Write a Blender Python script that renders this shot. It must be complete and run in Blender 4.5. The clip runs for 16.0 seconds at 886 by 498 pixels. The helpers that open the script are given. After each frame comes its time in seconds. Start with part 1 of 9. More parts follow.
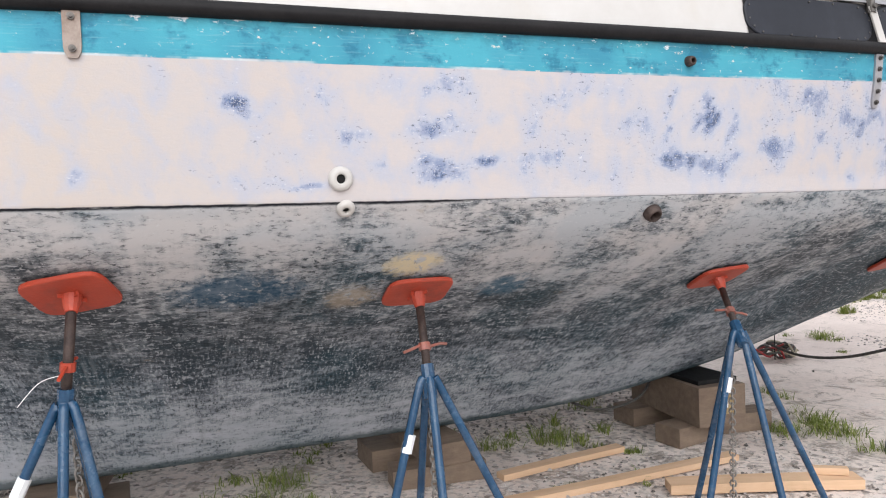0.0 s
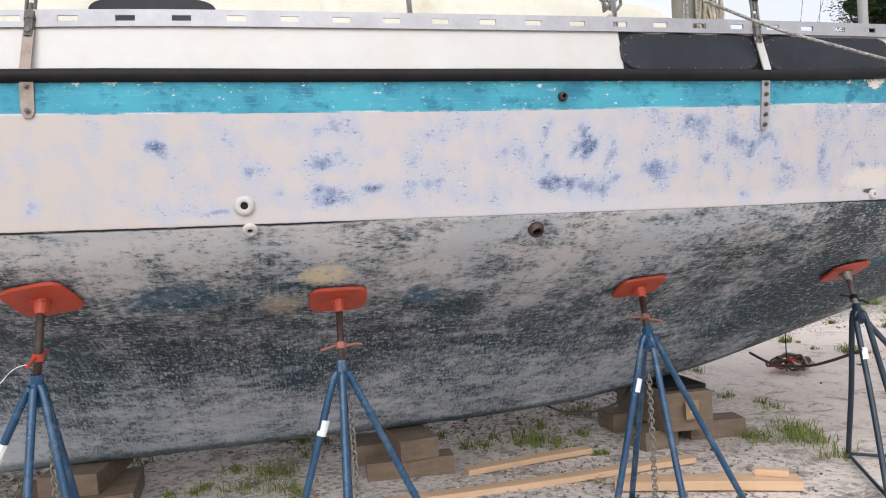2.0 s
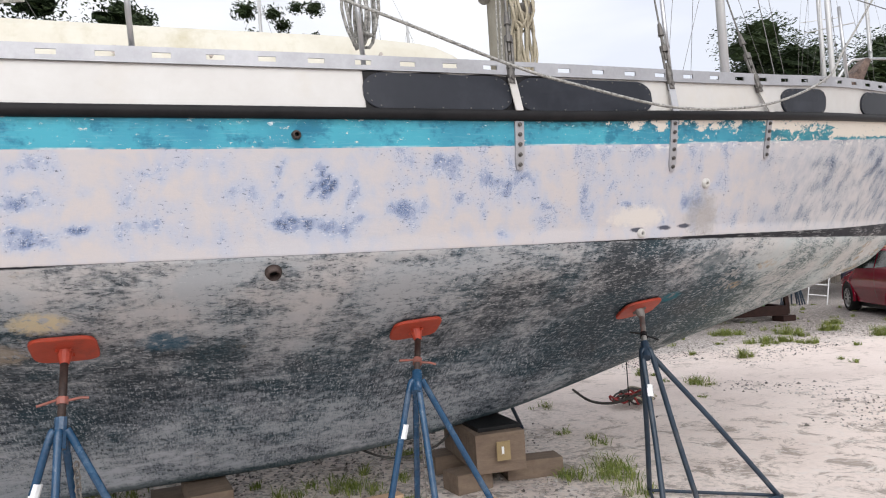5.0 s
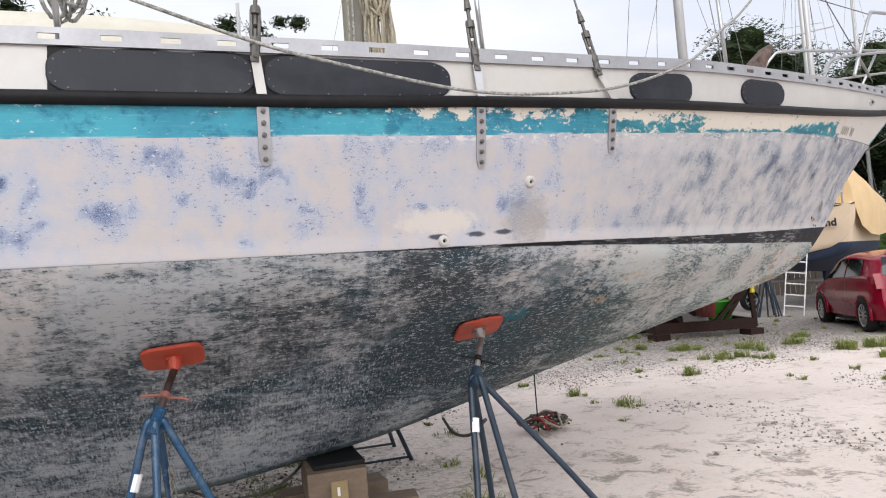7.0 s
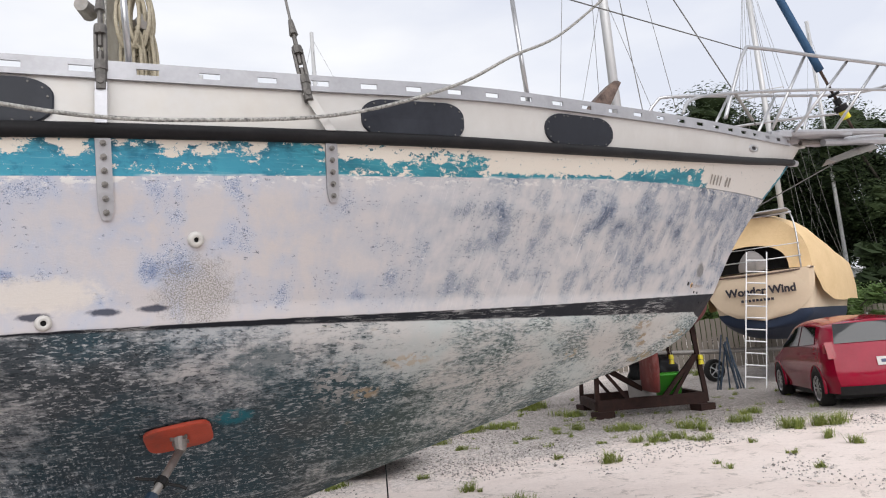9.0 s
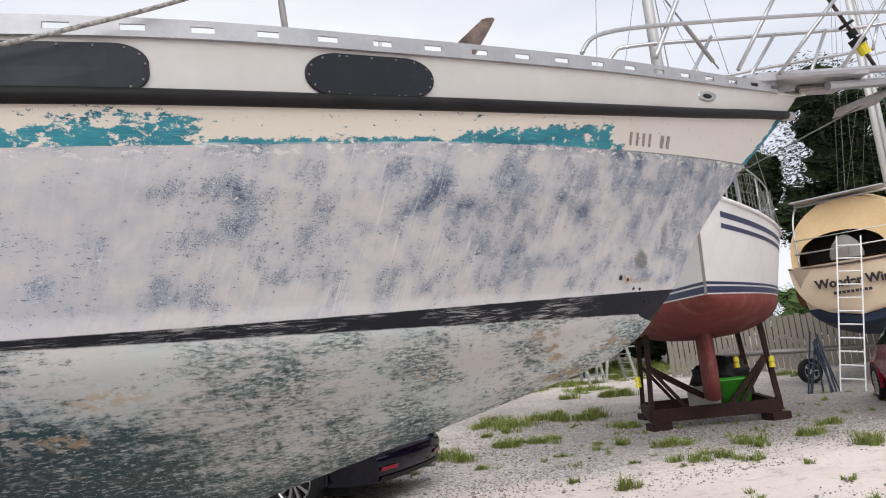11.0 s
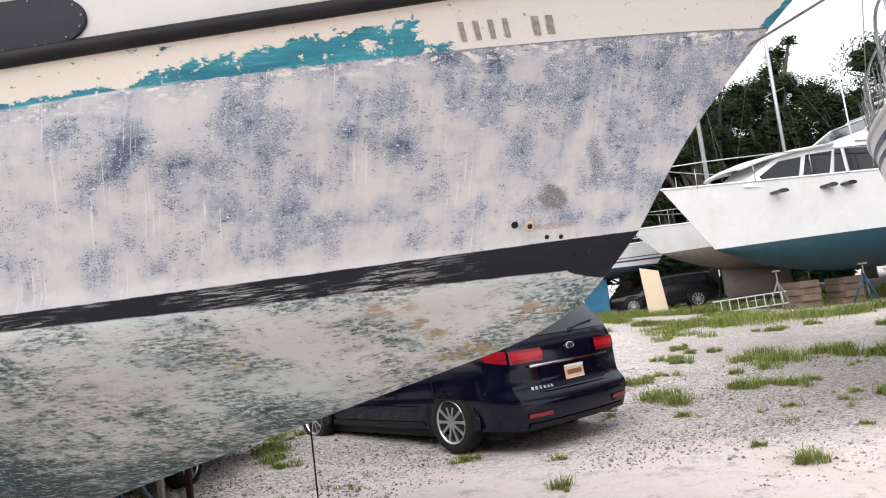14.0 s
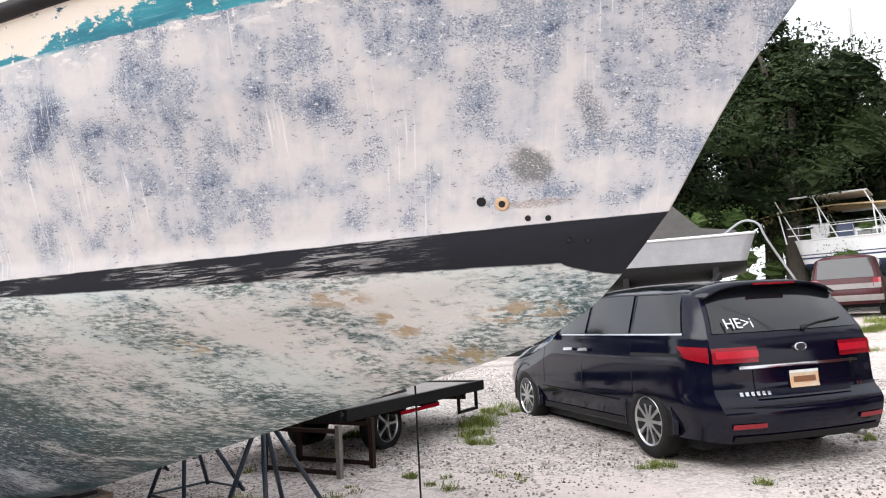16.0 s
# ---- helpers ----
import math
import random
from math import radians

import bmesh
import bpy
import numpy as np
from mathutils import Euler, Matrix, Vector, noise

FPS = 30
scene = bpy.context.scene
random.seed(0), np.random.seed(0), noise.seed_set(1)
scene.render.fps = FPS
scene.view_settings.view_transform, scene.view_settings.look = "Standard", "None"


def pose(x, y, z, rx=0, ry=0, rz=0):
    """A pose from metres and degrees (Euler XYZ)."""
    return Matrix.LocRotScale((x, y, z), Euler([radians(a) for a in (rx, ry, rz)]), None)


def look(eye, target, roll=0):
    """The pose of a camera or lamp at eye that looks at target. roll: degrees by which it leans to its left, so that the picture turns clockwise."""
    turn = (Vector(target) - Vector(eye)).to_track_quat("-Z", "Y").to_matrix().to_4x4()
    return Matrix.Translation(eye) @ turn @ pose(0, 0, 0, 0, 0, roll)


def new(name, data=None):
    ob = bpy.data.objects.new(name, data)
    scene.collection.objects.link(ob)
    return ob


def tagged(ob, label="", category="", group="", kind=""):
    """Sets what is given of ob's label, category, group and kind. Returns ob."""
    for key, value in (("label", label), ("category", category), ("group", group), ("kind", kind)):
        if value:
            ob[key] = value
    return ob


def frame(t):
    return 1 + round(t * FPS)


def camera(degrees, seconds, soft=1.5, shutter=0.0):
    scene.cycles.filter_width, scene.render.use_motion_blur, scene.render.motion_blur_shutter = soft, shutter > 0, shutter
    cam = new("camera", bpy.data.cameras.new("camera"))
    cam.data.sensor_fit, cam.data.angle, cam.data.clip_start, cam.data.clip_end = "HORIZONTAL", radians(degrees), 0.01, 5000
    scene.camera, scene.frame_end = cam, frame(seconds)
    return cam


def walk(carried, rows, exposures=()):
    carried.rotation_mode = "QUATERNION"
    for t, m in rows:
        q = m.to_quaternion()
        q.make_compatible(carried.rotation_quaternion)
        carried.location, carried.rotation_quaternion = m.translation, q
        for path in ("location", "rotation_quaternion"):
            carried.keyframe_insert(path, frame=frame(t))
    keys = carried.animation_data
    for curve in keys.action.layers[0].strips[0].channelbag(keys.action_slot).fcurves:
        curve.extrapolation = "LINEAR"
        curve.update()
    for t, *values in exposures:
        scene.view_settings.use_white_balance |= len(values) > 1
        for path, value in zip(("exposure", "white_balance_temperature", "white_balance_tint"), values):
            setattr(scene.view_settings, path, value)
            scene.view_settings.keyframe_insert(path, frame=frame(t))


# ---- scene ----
cam = camera(62.4, 16.0, soft=1.1)
PATH = [
    (0, (-0.476, -2.348, 1.61), (0.185, -0.462, 1.522), -2.5),
    (0.5, (-0.347, -2.499, 1.6), (0.231, -0.586, 1.534), -2.8),
    (1, (-0.208, -2.768, 1.588), (0.332, -0.845, 1.484), -2.3),
    (1.5, (0.015, -2.859, 1.563), (0.603, -0.95, 1.473), -2.3),
    (2, (0.13, -3.004, 1.578), (0.562, -1.051, 1.546), -3.2),
    (2.5, (0.184, -3.127, 1.588), (0.343, -1.134, 1.532), -1.7),
    (3, (0.173, -3.099, 1.585), (0.244, -1.1, 1.618), -0.8),
    (3.5, (0.171, -3.095, 1.583), (0.314, -1.101, 1.534), -1.6),
    (4, (0.458, -3.14, 1.599), (0.829, -1.175, 1.628), -3.7),
    (4.5, (0.655, -3.166, 1.581), (1.186, -1.239, 1.619), -4.4),
    (5, (0.924, -3.092, 1.567), (1.566, -1.198, 1.616), -3.7),
    (7.5, (2.478, -2.761, 1.488), (3.107, -0.866, 1.61), -4.6),
    (8, (2.848, -2.618, 1.506), (3.554, -0.756, 1.688), -5.0),
    (8.5, (3.257, -2.52, 1.488), (3.975, -0.668, 1.726), -5.7),
    (9, (3.64, -2.371, 1.474), (4.296, -0.502, 1.75), -5.2),
    (9.5, (4.02, -2.19, 1.48), (4.638, -0.31, 1.77), -5.4),
    (10, (4.469, -2.073, 1.474), (5.023, -0.176, 1.784), -6.3),
    (10.2, (4.629, -1.995, 1.456), (5.156, -0.091, 1.77), -6.5),
    (12.3, (6.264, -1.581, 1.427), (6.264, 0.397, 1.723), -5.9),
    (12.5, (6.421, -1.528, 1.448), (6.358, 0.45, 1.739), -5.9),
    (13, (6.736, -1.296, 1.422), (6.508, 0.673, 1.692), -6.1),
    (13.5, (7.055, -1.099, 1.425), (6.663, 0.847, 1.671), -6.7),
    (14, (7.387, -0.917, 1.451), (6.82, 0.991, 1.648), -7.3),
    (14.5, (7.643, -0.661, 1.452), (6.92, 1.195, 1.624), -5.8),
    (15, (7.912, -0.428, 1.441), (6.917, 1.297, 1.632), -5.0),
    (15.5, (8.057, -0.179, 1.446), (6.83, 1.389, 1.641), -4.3),
    (16, (8.165, 0.115, 1.441), (6.875, 1.631, 1.634), -3.2),
]
EXPOSURE = [(0, 0.72), (2, 0.58), (5, 0.52), (8, 0.46), (10, 0.36), (12.5, 0.54), (14.5, 0.86), (16, 1.04)]
walk(cam, [(t, look(eye, target, roll)) for t, eye, target, roll in PATH], EXPOSURE)

# ---- world and light ----
world = bpy.data.worlds.new("overcast_sky")
world.use_nodes = True
scene.world = world
wn, wl = world.node_tree.nodes, world.node_tree.links
wn.clear()
w_out = wn.new("ShaderNodeOutputWorld")
w_bg = wn.new("ShaderNodeBackground")
w_sky = wn.new("ShaderNodeTexSky")
w_sky.sky_type, w_sky.sun_disc = "NISHITA", False
w_sky.sun_elevation, w_sky.sun_rotation = radians(35), radians(193)
w_co = wn.new("ShaderNodeTexCoord")
w_map = wn.new("ShaderNodeMapping")
w_map.inputs["Scale"].default_value = (1, 1, 3.0)
w_noise = wn.new("ShaderNodeTexNoise")
w_noise.inputs["Scale"].default_value, w_noise.inputs["Detail"].default_value = 2.2, 5
w_ramp = wn.new("ShaderNodeValToRGB")
w_ramp.color_ramp.elements[0].position, w_ramp.color_ramp.elements[0].color = 0.35, (7.6, 7.9, 8.85, 1)
w_ramp.color_ramp.elements[1].position, w_ramp.color_ramp.elements[1].color = 0.65, (9.9, 9.93, 10.1, 1)
w_mix = wn.new("ShaderNodeMix")
w_mix.data_type = "RGBA"
w_mix.inputs["Factor"].default_value = 0.93
wl.new(w_co.outputs["Generated"], w_map.inputs["Vector"])
wl.new(w_map.outputs["Vector"], w_noise.inputs["Vector"])
wl.new(w_noise.outputs["Fac"], w_ramp.inputs["Fac"])
wl.new(w_sky.outputs["Color"], w_mix.inputs["A"])
wl.new(w_ramp.outputs["Color"], w_mix.inputs["B"])
wl.new(w_mix.outputs["Result"], w_bg.inputs["Color"])
wl.new(w_bg.outputs["Background"], w_out.inputs["Surface"])
w_bg.inputs["Strength"].default_value = 0.082

sun_lamp = new("sun", bpy.data.lights.new("sun", "SUN"))
sun_lamp.data.energy, sun_lamp.data.angle, sun_lamp.data.color = 2.15, radians(70), (1.0, 0.985, 0.98)
sun_lamp.matrix_world = look((0, 0, 19), (6, 26, 0))

# ---- materials ----


class Mat:
    """A small builder for node materials."""

    def __init__(self, name, rough=0.6, metal=0.0, color=(0.5, 0.5, 0.5), coat=0.0, gloss=None):
        self.m = bpy.data.materials.new(name)
        self.m.use_nodes = True
        self.t = self.m.node_tree
        self.b = self.t.nodes["Principled BSDF"]
        self.put(rough, "Roughness")
        self.put(metal, "Metallic")
        self.put((*color, 1), "Base Color")
        if coat:
            self.put(coat, "Coat Weight")
            self.put(0.05, "Coat Roughness")
        if gloss is not None:
            self.put(gloss, "Specular IOR Level")
        self.co = self.node("ShaderNodeTexCoord").outputs["Object"]

    def node(self, kind, **inputs):
        n = self.t.nodes.new(kind)
        for k, v in inputs.items():
            self.wire(v, n.inputs[k])
        return n

    def wire(self, v, socket):
        if isinstance(v, bpy.types.NodeSocket):
            self.t.links.new(v, socket)
        else:
            socket.default_value = v

    def put(self, v, name):
        self.wire(v, self.b.inputs[name])

    def uv(self, name):
        n = self.t.nodes.new("ShaderNodeUVMap")
        n.uv_map = name
        return n.outputs["UV"]

    def attr(self, name):
        n = self.t.nodes.new("ShaderNodeAttribute")
        n.attribute_name = name
        s = self.t.nodes.new("ShaderNodeSeparateColor")
        self.t.links.new(n.outputs["Color"], s.inputs["Color"])
        return s.outputs

    def split(self, v):
        return self.node("ShaderNodeSeparateXYZ", Vector=v).outputs

    def scaled(self, v, s):
        return self.node("ShaderNodeMapping", Vector=v, Scale=s).outputs["Vector"]

    def noise(self, scale, detail=4, rough=0.55, co=None, dist=0.0):
        return self.node("ShaderNodeTexNoise", Vector=co or self.co, Scale=scale, Detail=detail, Roughness=rough, Distortion=dist).outputs["Fac"]

    def math(self, op, a, b=0.0, clamp=False):
        n = self.t.nodes.new("ShaderNodeMath")
        n.operation, n.use_clamp = op, clamp
        self.wire(a, n.inputs[0])
        self.wire(b, n.inputs[1])
        return n.outputs[0]

    def step(self, v, lo, hi):
        n = self.t.nodes.new("ShaderNodeMapRange")
        self.wire(v, n.inputs["Value"])
        self.wire(lo, n.inputs["From Min"])
        self.wire(hi, n.inputs["From Max"])
        return n.outputs["Result"]

    def mix(self, f, a, b):
        n = self.t.nodes.new("ShaderNodeMix")
        n.data_type = "RGBA"
        a, b = [(*c, 1) if isinstance(c, tuple) and len(c) == 3 else c for c in (a, b)]
        self.wire(f, n.inputs["Factor"])
        self.wire(a, n.inputs["A"])
        self.wire(b, n.inputs["B"])
        return n.outputs["Result"]

    def ramp(self, v, *stops):
        n = self.t.nodes.new("ShaderNodeValToRGB")
        self.wire(v, n.inputs["Fac"])
        r = n.color_ramp
        while len(r.elements) < len(stops):
            r.elements.new(0.5)
        for e, (p, c) in zip(r.elements, stops):
            e.position, e.color = p, (*c, 1)
        return n.outputs["Color"]

    def bump(self, h, strength=0.3, dist=0.01):
        n = self.node("ShaderNodeBump", Height=h, Strength=strength, Distance=dist)
        self.put(n.outputs["Normal"], "Normal")
        return self


def worn(name, c1, c2, scale=6.0, rough=0.6, metal=0.0, bump=0.2, bdist=0.004, stretch=(1, 1, 1), coat=0.0, fine=9.0, dirt=None, amount=0.35, gloss=None):
    """A plain surface with variation at two scales, some dirt and a little relief."""
    m = Mat(name, rough, metal, c1, coat, gloss)
    co = m.scaled(m.co, stretch)
    a = m.noise(scale, 5, 0.6, co)
    b = m.noise(scale * fine, 3, 0.6, co)
    f = m.step(m.math("ADD", m.math("MULTIPLY", a, 0.7), m.math("MULTIPLY", b, 0.3)), 0.35, 0.66)
    col = m.mix(f, c1, c2)
    if dirt:
        g = m.step(m.noise(scale * 0.6, 6, 0.7, m.scaled(m.co, (1.3, 0.9, 1.1))), 0.52, 0.75)
        col = m.mix(m.math("MULTIPLY", g, amount), col, dirt)
    m.put(col, "Base Color")
    m.put(m.math("ADD", rough - 0.08, m.math("MULTIPLY", a, 0.16)), "Roughness")
    return m.bump(b, bump, bdist).m


WHITE = worn("gelcoat_white", (0.51, 0.497, 0.48), (0.455, 0.437, 0.417), 2.2, 0.38, dirt=(0.45, 0.37, 0.26), bump=0.06, amount=0.3)
CABIN = worn("cabin_gelcoat", (0.60, 0.575, 0.50), (0.53, 0.495, 0.41), 3.0, 0.5, dirt=(0.34, 0.29, 0.15), bump=0.1, amount=0.75)
DECK = worn("deck_paint", (0.6, 0.58, 0.54), (0.5, 0.48, 0.44), 4.0, 0.7)
BLACKRUB = worn("black_rubber", (0.010, 0.010, 0.011), (0.018, 0.017, 0.018), 8.0, 0.5, bump=0.2, dirt=(0.03, 0.028, 0.027), gloss=0.12)
ALU = worn("weathered_aluminium", (0.42, 0.42, 0.44), (0.34, 0.34, 0.36), 7.0, 0.5, metal=0.55, bump=0.1, dirt=(0.25, 0.24, 0.23))
SMOKE = worn("dark_acrylic", (0.020, 0.022, 0.028), (0.026, 0.028, 0.036), 2.5, 0.35, bump=0.05, dirt=(0.06, 0.065, 0.08), amount=0.4, gloss=0.15)
STRAP = worn("dull_steel", (0.30, 0.26, 0.23), (0.40, 0.36, 0.33), 14.0, 0.45, metal=0.7, bump=0.15, dirt=(0.16, 0.1, 0.07))
BOLT = worn("bolt_steel", (0.17, 0.16, 0.15), (0.09, 0.08, 0.075), 40.0, 0.4, metal=0.8)
DULLBOLT = worn("dull_screw_steel", (0.16, 0.155, 0.15), (0.09, 0.085, 0.08), 40.0, 0.5, metal=0.5)
STEEL = worn("stainless_tube", (0.50, 0.50, 0.51), (0.40, 0.40, 0.41), 9.0, 0.3, metal=0.85, bump=0.05)
OLDSTRAP = worn("stained_strap", (0.22, 0.17, 0.14), (0.30, 0.25, 0.22), 14.0, 0.5, metal=0.25, bump=0.2, dirt=(0.12, 0.07, 0.045), amount=0.7)
WIRE = worn("rigging_wire", (0.10, 0.10, 0.10), (0.17, 0.16, 0.15), 30.0, 0.5, metal=0.5)
CHAIN = worn("galvanised_chain", (0.20, 0.19, 0.18), (0.30, 0.28, 0.26), 30.0, 0.55, metal=0.6, dirt=(0.2, 0.1, 0.06))
TURNBUCKLE = worn("tarnished_fitting", (0.07, 0.065, 0.06), (0.15, 0.14, 0.13), 40.0, 0.5, metal=0.5, bump=0.3)
ROPE = worn("weathered_rope", (0.42, 0.37, 0.28), (0.26, 0.23, 0.17), 60.0, 0.9, bump=0.6, bdist=0.003)
HANDLE = worn("scuffed_handle_paint", (0.32, 0.10, 0.075), (0.22, 0.12, 0.10), 30.0, 0.5, metal=0.2, bump=0.2)
ROPEGREY = worn("grey_braided_rope", (0.06, 0.058, 0.055), (0.50, 0.49, 0.46), 70.0, 0.85, bump=0.6, bdist=0.003, fine=3.0)
ROPEBLACK = worn("black_rope", (0.03, 0.03, 0.03), (0.12, 0.11, 0.10), 80.0, 0.85, bump=0.6, bdist=0.003)
BLUEPAINT = worn("blue_stand_paint", (0.010, 0.042, 0.095), (0.022, 0.075, 0.15), 9.0, 0.26, bump=0.15, dirt=(0.25, 0.28, 0.31), amount=0.3)
DARKPAINT = worn("dark_stand_paint", (0.010, 0.022, 0.04), (0.02, 0.038, 0.062), 9.0, 0.45, bump=0.15, dirt=(0.12, 0.11, 0.1), amount=0.6)
ORANGE = worn("orange_pad_paint", (0.46, 0.056, 0.024), (0.34, 0.045, 0.022), 9.0, 0.5, bump=0.2, dirt=(0.14, 0.045, 0.035), amount=0.75)
RODSTEEL = worn("rusty_threaded_rod", (0.035, 0.024, 0.022), (0.085, 0.06, 0.052), 22.0, 0.6, metal=0.4, bump=0.5)
TAPE = worn("white_tape", (0.78, 0.79, 0.8), (0.68, 0.69, 0.70), 20.0, 0.6)
PINE = worn("new_pine_lumber", (0.68, 0.47, 0.31), (0.57, 0.37, 0.23), 3.0, 0.65, stretch=(0.6, 8, 8), dirt=(0.36, 0.24, 0.13))
TIMBER = worn("weathered_timber_block", (0.22, 0.16, 0.115), (0.14, 0.10, 0.075), 5.0, 0.85, stretch=(1, 4, 4), bump=0.5, dirt=(0.33, 0.26, 0.19))
RUST = worn("rusty_iron", (0.036, 0.018, 0.015), (0.02, 0.012, 0.011), 8.0, 0.8, gloss=0.2, metal=0.0, bump=0.5, dirt=(0.08, 0.035, 0.02))
RUBBER = worn("tyre_rubber", (0.012, 0.012, 0.012), (0.022, 0.021, 0.02), 14.0, 0.8, gloss=0.2)
RIM = worn("alloy_rim", (0.55, 0.55, 0.56), (0.45, 0.45, 0.46), 12.0, 0.3, metal=0.85)
BLACK = worn("black_plastic", (0.008, 0.008, 0.009), (0.016, 0.016, 0.016), 12.0, 0.5, gloss=0.2)
NAVY = worn("navy_car_paint", (0.0022, 0.0026, 0.010), (0.0032, 0.004, 0.014), 3.0, 0.10, gloss=0.36, bump=0.0, dirt=(0.03, 0.03, 0.032), amount=0.06)
REDCAR = worn("red_car_paint", (0.25, 0.004, 0.024), (0.21, 0.003, 0.019), 3.0, 0.12, gloss=0.3, bump=0.0, dirt=(0.2, 0.05, 0.06), amount=0.1)
MAROON = worn("maroon_truck_paint", (0.06, 0.008, 0.011), (0.045, 0.007, 0.009), 3.0, 0.3, gloss=0.3, bump=0.0)
BLACKCAR = worn("black_car_paint", (0.006, 0.006, 0.008), (0.010, 0.010, 0.012), 3.0, 0.2, gloss=0.3, bump=0.0)
CARGLASS = worn("tinted_glass", (0.006, 0.007, 0.009), (0.010, 0.011, 0.013), 2.0, 0.07, bump=0.0, gloss=0.7)
TAILRED = worn("tail_lamp_red", (0.27, 0.005, 0.014), (0.20, 0.004, 0.011), 20.0, 0.12, coat=0.2, bump=0.1)
CHROME = worn("chrome", (0.75, 0.75, 0.77), (0.66, 0.66, 0.68), 8.0, 0.12, metal=1.0, bump=0.0)
PLATE = worn("plate_face", (0.72, 0.32, 0.06), (0.62, 0.66, 0.60), 9.0, 0.4)
INK = worn("dark_ink", (0.012, 0.010, 0.018), (0.03, 0.026, 0.035), 60.0, 0.6)
FADED = worn("faded_number_paint", (0.16, 0.14, 0.125), (0.34, 0.31, 0.28), 60.0, 0.7)
CREAM = worn("cream_canvas", (0.66, 0.48, 0.27), (0.58, 0.41, 0.22), 2.0, 0.85, bump=0.3, bdist=0.02)
CREAMHULL = worn("cream_hull", (0.70, 0.57, 0.42), (0.64, 0.51, 0.37), 2.0, 0.4)
NAVYHULL = worn("navy_bottom_paint", (0.012, 0.022, 0.05), (0.02, 0.035, 0.07), 3.0, 0.7)
BOATWHITE = worn("boat_white", (0.76, 0.76, 0.77), (0.69, 0.69, 0.70), 1.5, 0.35, dirt=(0.5, 0.45, 0.38))
BOATRED = worn("red_bottom_paint", (0.19, 0.035, 0.03), (0.14, 0.028, 0.025), 4.0, 0.75, dirt=(0.42, 0.30, 0.27), amount=0.35)
BOATTEAL = worn("teal_bottom_paint", (0.004, 0.030, 0.045), (0.006, 0.045, 0.062), 2.0, 0.65, dirt=(0.05, 0.10, 0.11))
BOATBLUE = worn("blue_bottom_paint", (0.02, 0.15, 0.27), (0.015, 0.11, 0.20), 3.0, 0.7)
BOATBROWN = worn("brown_bottom_paint", (0.13, 0.105, 0.085), (0.10, 0.08, 0.065), 3.0, 0.8)
BLUESTRIPE = worn("navy_stripe", (0.025, 0.035, 0.09), (0.035, 0.05, 0.12), 6.0, 0.4)
MAST = worn("mast_aluminium", (0.50, 0.50, 0.50), (0.42, 0.42, 0.42), 3.0, 0.45, metal=0.3, stretch=(1, 1, 0.2))
MASTOLD = worn("weathered_mast", (0.40, 0.38, 0.34), (0.27, 0.25, 0.21), 9.0, 0.7, metal=0.15, bump=0.4, stretch=(1, 1, 0.3))
GREENBIN = worn("green_plastic", (0.07, 0.40, 0.035), (0.055, 0.33, 0.03), 4.0, 0.4)
GREYBOARD = worn("grey_board", (0.27, 0.25, 0.24), (0.21, 0.195, 0.19), 5.0, 0.8)
YELLOW = worn("yellow_plastic", (0.72, 0.62, 0.03), (0.62, 0.52, 0.03), 9.0, 0.4)
REDCORD = worn("red_cord", (0.35, 0.03, 0.03), (0.22, 0.03, 0.03), 20.0, 0.6)
BLUESAIL = worn("blue_canvas", (0.02, 0.06, 0.13), (0.03, 0.085, 0.17), 5.0, 0.85, bump=0.4)
DARKCANVAS = worn("dark_canvas", (0.05, 0.045, 0.042), (0.075, 0.07, 0.065), 5.0, 0.9, bump=0.4)
FENCE = worn("weathered_fence_board", (0.17, 0.15, 0.125), (0.23, 0.20, 0.17), 5.0, 0.9, stretch=(2, 2, 0.4), bump=0.4)
BARK = worn("bark", (0.09, 0.075, 0.06), (0.05, 0.042, 0.035), 7.0, 0.95, stretch=(2, 2, 0.5), bump=0.9, bdist=0.03)
BROWNPOST = worn("peeling_brown_varnish", (0.030, 0.013, 0.009), (0.17, 0.115, 0.09), 22.0, 0.6, bump=0.4)
PLATFORM = worn("grey_green_platform_paint", (0.36, 0.37, 0.33), (0.27, 0.28, 0.25), 7.0, 0.7, dirt=(0.15, 0.14, 0.11))
LADDERWHITE = worn("white_ladder_paint", (0.72, 0.72, 0.73), (0.62, 0.62, 0.62), 7.0, 0.5)


def leaf_mat(name, c1, c2):
    m = Mat(name, 0.65)
    r = m.node("ShaderNodeNewGeometry").outputs["Random Per Island"]
    m.put(m.mix(r, c1, c2), "Base Color")
    m.put(0.12, "Specular IOR Level")
    return m.m


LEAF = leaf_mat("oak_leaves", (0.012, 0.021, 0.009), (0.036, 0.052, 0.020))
# paler leaf copy with sunlight put into the colour, for the low bushes
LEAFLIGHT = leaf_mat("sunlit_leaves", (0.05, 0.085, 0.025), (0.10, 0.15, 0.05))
GRASS = leaf_mat("grass_blades", (0.09, 0.13, 0.025), (0.30, 0.33, 0.10))


